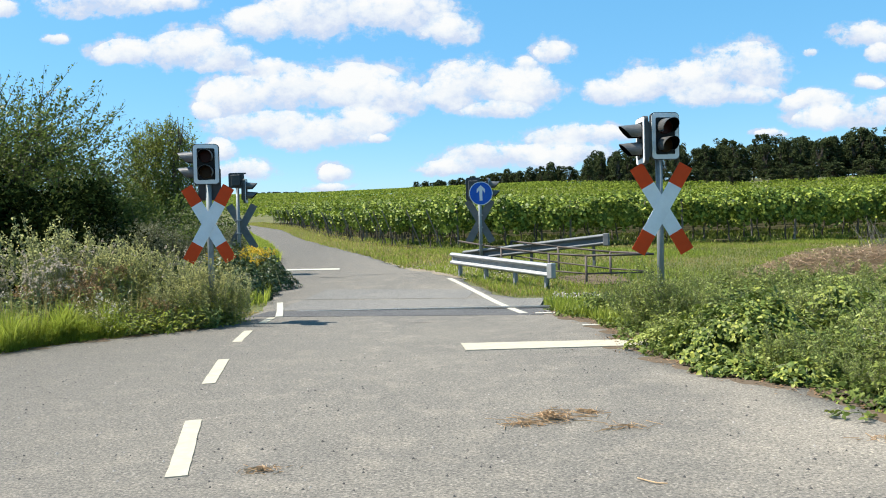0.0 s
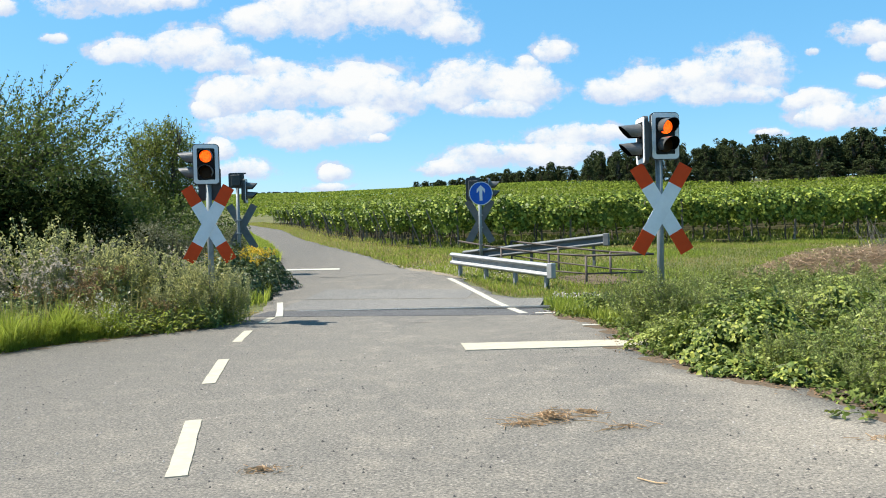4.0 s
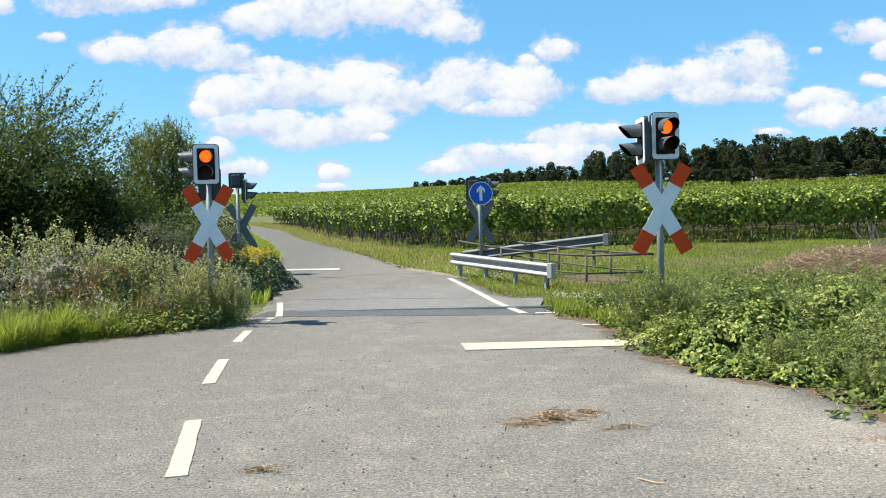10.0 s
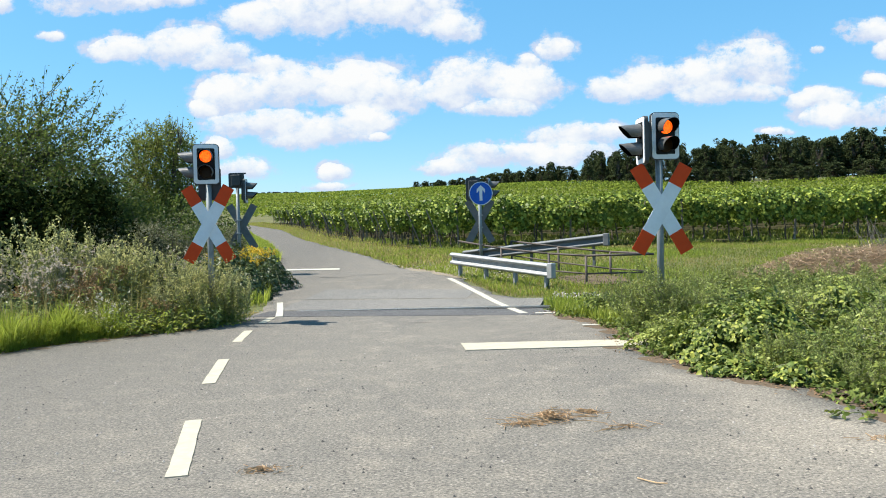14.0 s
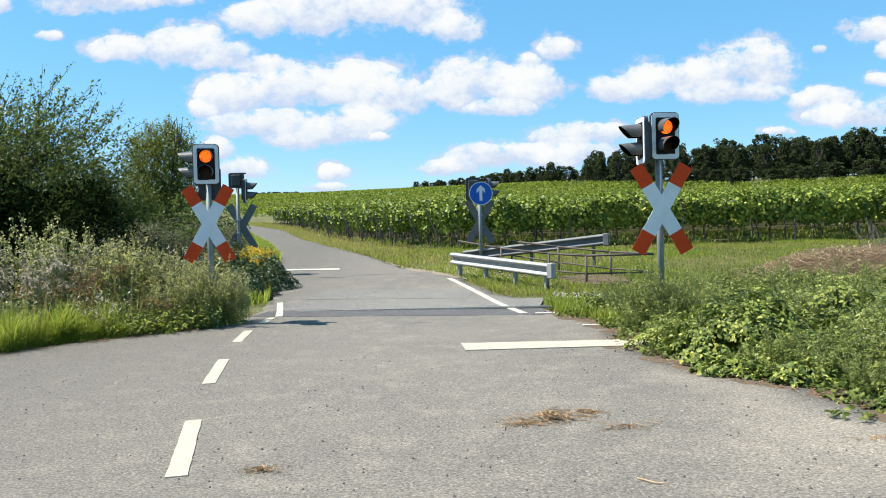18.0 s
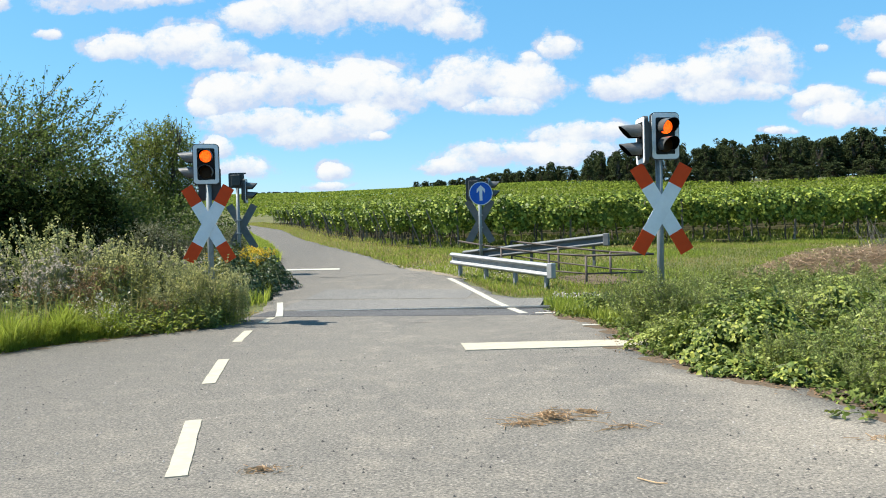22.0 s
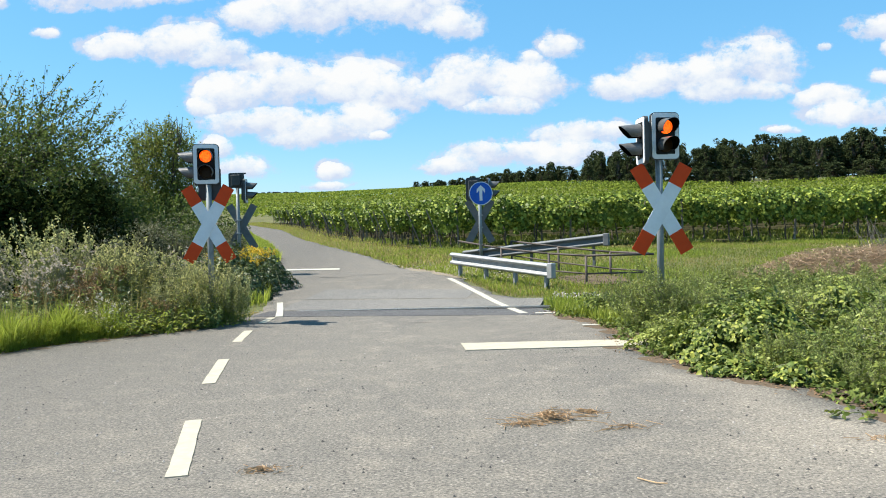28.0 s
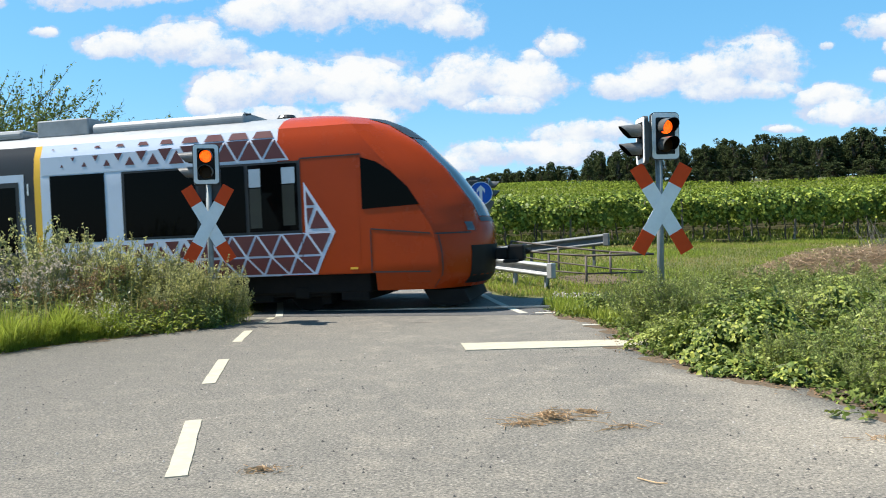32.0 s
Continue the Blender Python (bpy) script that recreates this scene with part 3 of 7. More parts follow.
    tagged(new("loose_stones", mesh_of("loose_stones", vs, fs, M["stone"])), "loose grey ballast stones beside the lane", "stones", kind="stuff")
    vs, fs = [], []
    for k in range(1100):
        y = rng.uniform(18.8, 24.5)
        x = np.interp(y, ROAD_Y, ROAD_R) + rng.normal(0.7, 0.75)
        if x < np.interp(y, ROAD_Y, ROAD_R) - 0.25:
            continue
        sz = rng.uniform(0.02, 0.06)
        r = Euler(rng.uniform(0, 6, 3)).to_matrix()
        b = len(vs)
        for c in cube * rng.uniform(0.7, 1.3, (8, 3)):
            p = r @ Vector(c * sz)
            vs.append((x + p.x, y + p.y, float(smooth_land(x, y)) + p.z * 0.5 - 0.015))
        fs += [tuple(b + i for i in q) for q in quad]
    tagged(new("gravel_patch", mesh_of("gravel_patch", vs, fs, M["gravel"])), "pale dusty gravel at the lane edge", "gravel", kind="stuff")


def left_edge(x):
    """How near the planted verge comes at x, left of the lane."""
    return float(np.interp(x, [-14, -8.6, -6.9, -5.85, -5.5, -4.95, -4.0, -3.85, -3.6], [5, 7.4, 8.8, 9.8, 10.6, 11.0, 11.95, 12.4, 13.6]))


def right_edge(y):
    return float(np.interp(y, ROAD_Y, ROAD_R))


def blot(name, cx, cy, rx, ry, mat, seed, label, category):
    """A thin uneven patch that feathers out over the ground."""
    q = np.random.default_rng(seed)
    n, rings = 48, 5
    ph = q.uniform(0, 6.28, 5)
    vs, fs = [(cx, cy, float(smooth_land(cx, cy)) + 0.004)], []
    for k in range(1, rings + 1):
        for i in range(n):
            a = 2 * math.pi * i / n
            w = 1 + sum(0.22 / (j + 1) * math.sin((j + 2) * a + ph[j]) for j in range(5))
            x, y = cx + rx * k / rings * w * math.cos(a), cy + ry * k / rings * w * math.sin(a)
            vs.append((x, y, float(smooth_land(x, y)) + 0.004 - (0.008 if k == rings else 0)))
    for i in range(n):
        j = (i + 1) % n
        fs.append((0, 1 + i, 1 + j))
        for k in range(rings - 1):
            b = 1 + k * n
            fs.append((b + i, b + n + i, b + n + j, b + j))
    return tagged(new(name, mesh_of(name, vs, fs, mat, smooth=True)), label, category, kind="structure")


def make_grit():
    """Loose grit and small pebbles on the asphalt."""
    q = np.random.default_rng(31)
    vs, fs = [], []
    n = 0
    while n < 900:
        y = 3.6 + q.exponential(3.5)
        x = q.uniform(-6, 3.2)
        if y > 13 or not np.interp(y, ROAD_Y, ROAD_L) < x < np.interp(y, ROAD_Y, ROAD_R):
            continue
        s = q.uniform(0.004, 0.014)
        b = len(vs)
        z = float(smooth_land(x, y))
        a = q.uniform(0, 6.28)
        for k in range(4):
            vs.append((x + s * math.cos(a + k * 1.57) * q.uniform(0.7, 1.2), y + s * math.sin(a + k * 1.57) * q.uniform(0.7, 1.2), z))
        vs.append((x, y, z + s * 0.9))
        fs += [(b + k, b + (k + 1) % 4, b + 4) for k in range(4)]
        n += 1
    idx = np.repeat(np.arange(900) % 3 == 0, 4).astype(int)
    tagged(new("grit", mesh_of("grit", vs, fs, [M["rubber"], M["stone"]], idx)), "loose dark grit and pebbles on the asphalt", "grit", kind="stuff")
    # dead leaves and stalk bits along the edges
    c = []
    for _ in range(900):
        y = q.uniform(4.5, 13)
        c.append((float(np.interp(y, ROAD_Y, ROAD_R)) - q.exponential(0.12) + 0.05, y))
    for _ in range(500):
        x = q.uniform(-7.3, -3.7)
        c.append((x, left_edge(x) - q.exponential(0.08) + 0.06))
    for _ in range(260):
        c.append((2.45 + q.normal() * 0.16, 9.75 + q.normal() * 0.2))
    c = np.array([(x, y, float(smooth_land(x, y)) + 0.012) for x, y in c])
    tagged(new("leaf_litter", quads_mesh("leaf_litter", leaf_arrays(c, 0.035, 0.5, 1.5, q), M["brown"])), "dry brown leaf litter along the asphalt edge", "leaf litter", kind="stuff")


def make_patches():
    make_grit()
    for pts, w in (([(-2.6, 20.35), (-2.1, 20.3), (-1.5, 20.42), (-1.0, 20.3), (-0.6, 20.4)], 0.05), ([(-3.3, 20.0), (-2.9, 19.9), (-2.5, 20.0)], 0.06), ([(-0.55, 12.0), (-0.35, 12.04), (-0.2, 12.0)], 0.03)):
        quads = strip_along(pts, w)
        vs, fs = [], []
        for c in quads:
            b = len(vs)
            vs += [(p[0], p[1], float(smooth_land(p[0], p[1])) + 0.004) for p in c]
            fs.append((b, b + 1, b + 2, b + 3))
        tagged(new("crack", mesh_of("crack", vs, fs, M["rubber"])), "dark crack in the asphalt", "crack", "cracks", "structure")
    q = np.random.default_rng(3)
    for y in np.arange(4.6, 12.6, 0.45):
        blot("soil_patch", float(np.interp(y, ROAD_Y, ROAD_R)) + q.uniform(-0.05, 0.15), y, q.uniform(0.18, 0.38), 0.34, M["soil"], int(y * 10), "brown soil washed onto the asphalt edge", "soil")
    for x in np.arange(-7.2, -3.9, 0.5):
        blot("soil_patch", x, left_edge(x) + 0.1, 0.4, q.uniform(0.12, 0.25), M["soil"], int(-x * 10), "brown soil along the verge", "soil")
    blot("soil_patch", 3.7, 18.3, 1.0, 0.9, M["soil"], 5, "bare brown soil in the ditch", "soil")
    blot("sand_patch", 0.1, 21.2, 1.0, 1.7, M["sand"], 1, "pale dusty gravel shoulder by the lane", "sand")


# ---- crossing signals ----
def hood_mesh():
    """A tunnel visor: thin tube cut slantwise, open below."""
    vs, fs = [], []
    n, th = 18, 0.006
    for k in range(n + 1):
        a = radians(-40 + 260 * k / n)
        up = (math.sin(a) + 1) / 2
        ln = 0.11 + 0.19 * up
        for r in (0.118, 0.118 - th):
            vs.append((r * math.cos(a), 0, r * math.sin(a)))
            vs.append((r * 0.96 * math.cos(a), -ln, r * 0.96 * math.sin(a) - 0.02 * up))
    for k in range(n):
        a, b = 4 * k, 4 * (k + 1)
        fs += [(a, b, b + 1, a + 1), (a + 2, a + 3, b + 3, b + 2), (a + 1, b + 1, b + 3, a + 3)]
    return mesh_of("hood", vs, fs, [M["hood"], M["hood_in"]], [0, 1, 0] * n)


HOOD = hood_mesh()
LAMPS = {"red": [], "yellow": []}


def signal_head(parent, m, lit=False):
    """A two-lamp head with a white-edged board, lenses and visors; it faces -y of m."""
    w, h = 0.40, 0.65
    hd = part("signal_head", prism(bmesh.new(), rounded(w + 0.024, h + 0.024, 0.065), 0.0, 0.05), M["darkgrey"], parent)
    hd.matrix_basis = m
    bm = bmesh.new()
    box(bm, -0.135, 0.135, 0.05, 0.115, -0.25, 0.25, 0.025)
    part("case", bm, M["darkgrey"], hd)
    bm = bmesh.new()
    o, i = rounded(w, h, 0.055), rounded(w - 0.115, h - 0.125, 0.025)
    vo = [bm.verts.new((x, -0.012, z)) for x, z in o] + [bm.verts.new((x, -0.003, z)) for x, z in o]
    vi = [bm.verts.new((x, -0.012, z)) for x, z in i] + [bm.verts.new((x, -0.003, z)) for x, z in i]
    n = len(o)
    for k in range(n):
        j = (k + 1) % n
        bm.faces.new((vo[k], vo[j], vi[j], vi[k]))
        bm.faces.new((vo[j], vo[k], vo[n + k], vo[n + j]))
        bm.faces.new((vi[k], vi[j], vi[n + j], vi[n + k]))
    bmesh.ops.recalc_face_normals(bm, faces=bm.faces)
    part("white_border", bm, M["white"], hd, "white reflective border")
    part("front_board", prism(bmesh.new(), rounded(w - 0.115, h - 0.125, 0.025), -0.006, -0.0005), M["black"], hd)
    for name, z, mat in (("red", 0.128, "lens_red"), ("yellow", -0.128, "lens_yellow")):
        bm = bmesh.new()
        bmesh.ops.create_cone(bm, cap_ends=True, segments=28, radius1=0.105, radius2=0.098, depth=0.02, matrix=Matrix.Translation((0, -0.016, z)) @ Matrix.Rotation(radians(90), 4, "X"))
        part("lens", bm, M[mat], hd, "dark unlit %s lens" % name)
        hood = part("hood", HOOD, None, hd)
        hood.location = (0, -0.012, z)
        if lit:
            bm = bmesh.new()
            bmesh.ops.create_cone(bm, cap_ends=True, segments=28, radius1=0.1, radius2=0.085, depth=0.014, matrix=Matrix.Rotation(radians(90), 4, "X"))
            lamp = part("lamp", bm, M["lit_" + name], hd, "glowing %s signal lamp" % name)
            lamp.location = (0, 0.03, z)
            LAMPS[name].append((lamp, z))
    bm = bmesh.new()
    box(bm, 0.03, 0.12, -0.012, -0.005, -0.268, -0.256)
    part("type_plate", bm, M["white"], hd)
    return hd


def cross_board(parent, m, back=False):
    """The St Andrew's cross: two blades with red ends."""
    L, W = 1.41, 0.205
    for k, sg in enumerate((1, -1)):
        ang = radians(60) * sg
        blade = part("cross_blade", box(bmesh.new(), -L / 2 + 0.32, L / 2 - 0.32, -0.004, 0.004, -W / 2, W / 2), M["white"] if not back else M["back_grey"], parent, "white enamelled cross blade" if not back else "grey back of a cross blade")
        blade.matrix_basis = m @ Matrix.Translation((0, 0.012 * k, 0)) @ Matrix.Rotation(-ang, 4, "Y")
        for e in (1, -1):
            x0, x1 = sorted((e * (L / 2 - 0.32), e * L / 2))
            part("red_end", box(bmesh.new(), x0, x1, -0.004, 0.004, -W / 2, W / 2), M["signred"] if not back else M["back_grey"], blade, "orange-red blade end" if not back else "")


def signal(x, y, ground, head_z, head_x, side_z, side_x, side_turn, cross_x, cross_z, head_turn, lit, back=False, plate=False, side_y=0.03, squat=1.0):
    label = "level crossing signal with red-white cross and white-edged lamp head" if not back else "back of a grey level crossing signal with cross"
    sig = empty("crossing_signal", pose(x, y, ground), label, "crossing signal", "crossing signals")
    bm = bmesh.new()
    tube(bm, (0, 0.06, -0.1), (0, 0.06, head_z - ground + 0.12), 0.048, n=16)
    part("post", bm, M["pole"], sig, "galvanised steel post", smooth=True)
    bm = bmesh.new()
    tube(bm, (0, 0.06, -0.05), (0, 0.06, 0.12), 0.075, 0.06, n=16)
    part("post_foot", bm, M["pole"], sig)
    signal_head(sig, pose(head_x, 0, head_z - ground, 0, 0, 180 if back else head_turn) @ Matrix.Diagonal((1, 1, squat, 1)), lit)
    signal_head(sig, pose(side_x, side_y, side_z - ground, 0, 0, side_turn), False)
    for dz in (-0.2, 0.2):
        bm = bmesh.new()
        box(bm, min(side_x, head_x, -0.05), max(side_x, head_x, 0.05), 0.04, 0.08, head_z - ground + dz - 0.02, head_z - ground + dz + 0.02, 0.006)
        part("bracket", bm, M["darkgrey"], sig)
    cross_board(sig, Matrix.Translation((cross_x, -0.02 if not back else 0.13, cross_z - ground)), back)
    for dz in (-0.18, 0.18):
        bm = bmesh.new()
        box(bm, -0.07, 0.07, -0.006, 0.12, cross_z - ground + dz - 0.018, cross_z - ground + dz + 0.018, 0.004)
        part("clamp", bm, M["galv"], sig)
    if plate:
        part("backing_plate", box(bmesh.new(), -0.19, 0.19, 0.115, 0.135, cross_z - ground + 0.4, cross_z - ground + 0.92), M["darkgrey"], sig)
    return sig


def make_signals():
    signal(-3.88, 12.5, -0.02, 2.668, -0.01, 2.67, -0.25, -85, 0.005, 1.674, 12, True, plate=True, side_y=0.26)
    signal(3.12, 10.73, -0.02, 2.726, 0.08, 2.665, -0.26, -88, 0.01, 1.691, 7, True)
    signal(-5.70, 21.0, 0.33, 3.02, 0.0, 2.72, 0.25, 95, 0.08, 1.73, 0, False, True, squat=0.62)
    signal(1.12, 22.0, 0.40, 2.66, -0.2, 2.64, 0.28, 80, -0.01, 1.72, 0, False, True)


def make_direction_sign():
    sg = empty("direction_sign", pose(1.06, 20.9, 0.33, 0, 0, 0), "round blue sign with white arrow on a grey post", "road sign")
    bm = bmesh.new()
    tube(bm, (-0.01, 0.05, -0.1), (-0.01, 0.05, 2.42), 0.038, n=14)
    part("post", bm, M["pole"], sg, "galvanised steel post", smooth=True)
    c = Matrix.Translation((0.03, 0, 2.15)) @ Matrix.Rotation(radians(90), 4, "X")
    for name, r, d, y, mat in (("rim", 0.325, 0.014, 0.0, "white"), ("blue_disc", 0.305, 0.006, -0.0105, "signblue")):
        bm = bmesh.new()
        bmesh.ops.create_cone(bm, cap_ends=True, segments=48, radius1=r, radius2=r, depth=d, matrix=Matrix.Translation((0, y, 0)) @ c)
        part(name, bm, M[mat], sg)
    pts = [(-0.04, -0.2), (0.04, -0.2), (0.04, 0.09), (0.115, 0.01), (0.115, 0.115), (0, 0.225), (-0.115, 0.115), (-0.115, 0.01), (-0.04, 0.09)]
    part("arrow", prism(bmesh.new(), [(x + 0.03, z + 2.15) for x, z in pts], -0.018, -0.0145), M["white"], sg, "white upward arrow")
    for dz in (1.98, 2.32):
        part("clamp", box(bmesh.new(), -0.06, 0.06, 0.006, 0.1, dz - 0.015, dz + 0.015), M["galv"], sg)


# ---- guard rails and pipe railing ----
def make_guard_rail(p0, p1, posts, label, face, caps=(1,), steel="galv"):
    """A W-beam from p0 to p1 (x, y, top z) on posts; face is the side the beam bulges to."""
    a, b = Vector(p0), Vector(p1)
    d = b - a
    flat = Vector((d.x, d.y, 0)).normalized()
    nrm = Vector((-flat.y, flat.x, 0)) * face
    gr = empty("guard_rail", Matrix.Translation((a.x, a.y, float(land(a.x, a.y)))), label, "guard rail", "guard rails")
    org = Vector((a.x, a.y, float(land(a.x, a.y))))
    prof = [(0.0, 0.0), (0.02, -0.005), (0.062, -0.022), (0.08, -0.042), (0.083, -0.06), (0.075, -0.08), (0.02, -0.1), (0.006, -0.115), (0.006, -0.195), (0.02, -0.21), (0.07, -0.228), (0.083, -0.25), (0.08, -0.272), (0.062, -0.288), (0.015, -0.302), (0.0, -0.31)]
    th = 0.004
    vs, fs = [], []
    n = len(prof)
    for q in (a, b):
        for o, z in prof:
            vs.append(q + nrm * o + Vector((0, 0, z)) - org)
        for o, z in prof:
            vs.append(q + nrm * (o - th) + Vector((0, 0, z)) - org)
    for i in range(n - 1):
        fs += [(i, i + 1, 2 * n + i + 1, 2 * n + i), (n + i + 1, n + i, 3 * n + i, 3 * n + i + 1)]
    part("beam", mesh_of("beam", vs, fs, M[steel], smooth=False), None, gr, "corrugated galvanised beam")
    for q, e in [((a, -1), (b, 1))[k] for k in caps]:
        bm = bmesh.new()
        m = Matrix.Translation(q - org) @ Vector((1, 0, 0)).rotation_difference(flat).to_matrix().to_4x4()
        x0, x1 = (-0.16, 0.0) if e < 0 else (0.0, 0.16)
        box(bm, x0, x1, -0.02 + min(0, 0.1 * face), 0.02 + max(0, 0.1 * face), -0.325, 0.015, 0.02, m)
        part("end_piece", bm, M[steel], gr, "rounded end piece of the beam")
    for t in posts:
        p = a.lerp(b, t) - nrm * 0.06 - org
        g = float(land(p.x + org.x, p.y + org.y)) - 0.2 - org.z
        bm = bmesh.new()
        m = Matrix.Translation((p.x, p.y, 0)) @ Vector((1, 0, 0)).rotation_difference(flat).to_matrix().to_4x4()
        for y in (-0.05, 0.05):
            box(bm, -0.03, 0.03, y - 0.003, y + 0.003, g, p.z - 0.02, 0, m)
        box(bm, -0.003, 0.003, -0.05, 0.05, g, p.z - 0.02, 0, m)
        part("post", bm, M[steel], gr)
        bm = bmesh.new()
        q = p + nrm * 0.065
        tube(bm, (q.x, q.y, p.z - 0.155), (q.x + nrm.x * 0.012, q.y + nrm.y * 0.012, p.z - 0.155), 0.014, n=8)
        part("bolt", bm, M["pole"], gr)


def make_pipe_railing(pts, posts, label):
    """Thin rusty rails through pts (x, y, top z), posts at the named points."""
    org = Vector(pts[0])
    rl = empty("pipe_railing", Matrix.Translation(org), label, "railing", "pipe railings")
    for drop, r in ((0.0, 0.026), (0.42, 0.02)):
        for k in range(len(pts) - 1):
            bm = bmesh.new()
            tube(bm, Vector(pts[k]) - org - Vector((0, 0, drop)), Vector(pts[k + 1]) - org - Vector((0, 0, drop)), r, n=8)
            part("top_bar" if drop == 0 else "middle_bar", bm, M["rust"], rl, smooth=True)
    for k in posts:
        p = Vector(pts[k])
        bm = bmesh.new()
        tube(bm, Vector((p.x, p.y, float(land(p.x, p.y)) - 0.4)) - org, p - org, 0.03, n=8)
        part("post", bm, M["rust"], rl, smooth=True)


def make_rails():
    make_guard_rail((0.233, 19.6, 0.9), (2.36, 16.62, 0.68), (0.07, 0.36, 0.66, 0.95), "galvanised steel guard rail beside the crossing", -1)
    make_guard_rail((0.6, 22.4, 0.86), (4.42, 20.65, 1.27), (0.05, 0.5, 0.93), "grey guard rail behind the railing, darkened as in shade", -1, steel="galv_shaded")
    make_pipe_railing([(0.469, 22.0, 1.16), (1.571, 20.3, 0.953), (2.611, 18.6, 0.838), (3.323, 17.5, 0.80), (4.9, 17.5, 0.80)], (1, 2, 3), "thin dark rusty pipe railing along the ditch")
    make_pipe_railing([(2.006, 22.0, 1.118), (3.113, 20.3, 0.958), (4.18, 18.8, 0.833), (4.9, 17.9, 0.80)], (0, 1, 2), "thin dark rusty pipe railing beyond the ditch")


# ---- vineyard ----
def vine_section(length, n, size, seed, mats, low=0.4):
    """Foliage of a trellised vine row along x: leaf clusters on shoots, a lump for each vine, with gaps between."""
    r = np.random.default_rng(seed)
    k = int(length / 1.0)
    lx = np.linspace(-length / 2, length / 2, k, endpoint=False) + 0.5 + r.normal(size=k) * 0.12
    lh, lw, lb = r.uniform(1.5, 2.1, k), r.uniform(0.25, 0.5, k), r.uniform(low, low + 0.4, k)
    per = 11
    g = n // per
    i = r.integers(k, size=g)
    x = lx[i] + r.normal(size=g) * 0.33
    z = lb[i] + (lh[i] - lb[i]) * r.beta(1.7, 1.0, g)
    y = r.choice([-1, 1], g) * np.sqrt(r.uniform(0.05, 1, g)) * lw[i]
    c = np.repeat(np.stack([x, y, z], 1), per, axis=0) + r.normal(size=(g * per, 3)) * np.array([0.1, 0.08, 0.12])
    head = np.repeat((z - lb[i]) / (lh[i] - lb[i]), per)
    out = np.stack([np.zeros(len(c)), np.sign(np.repeat(y, per)), np.where(head > 0.8, 1.1, 0.12)], 1)
    nrm = unit(out + r.normal(size=c.shape) * 0.42)
    s = size * r.uniform(0.6, 1.3, len(c))
    m = n // 9
    i = r.integers(k, size=m)
    sh = np.stack([lx[i] + r.normal(size=m) * 0.36, r.normal(size=m) * 0.2, lh[i] - 0.08 + r.exponential(0.09, m)], 1)
    sd = spread_axes(nrm, r)
    v = np.empty((len(c), 4, 3))
    ax, s = np.cross(nrm, sd), s[:, None]
    v[:, 0], v[:, 2] = c - ax * s * 0.5, c + ax * s * 0.5 - nrm * s * 0.12
    v[:, 1], v[:, 3] = c + sd * s * 0.48 + nrm * s * 0.1, c - sd * s * 0.48 + nrm * s * 0.1
    return quads_mesh("foliage", np.concatenate([v.reshape(-1, 3), leaf_arrays(sh, size * 0.9, 0.85, 0.6, r)]), mats)


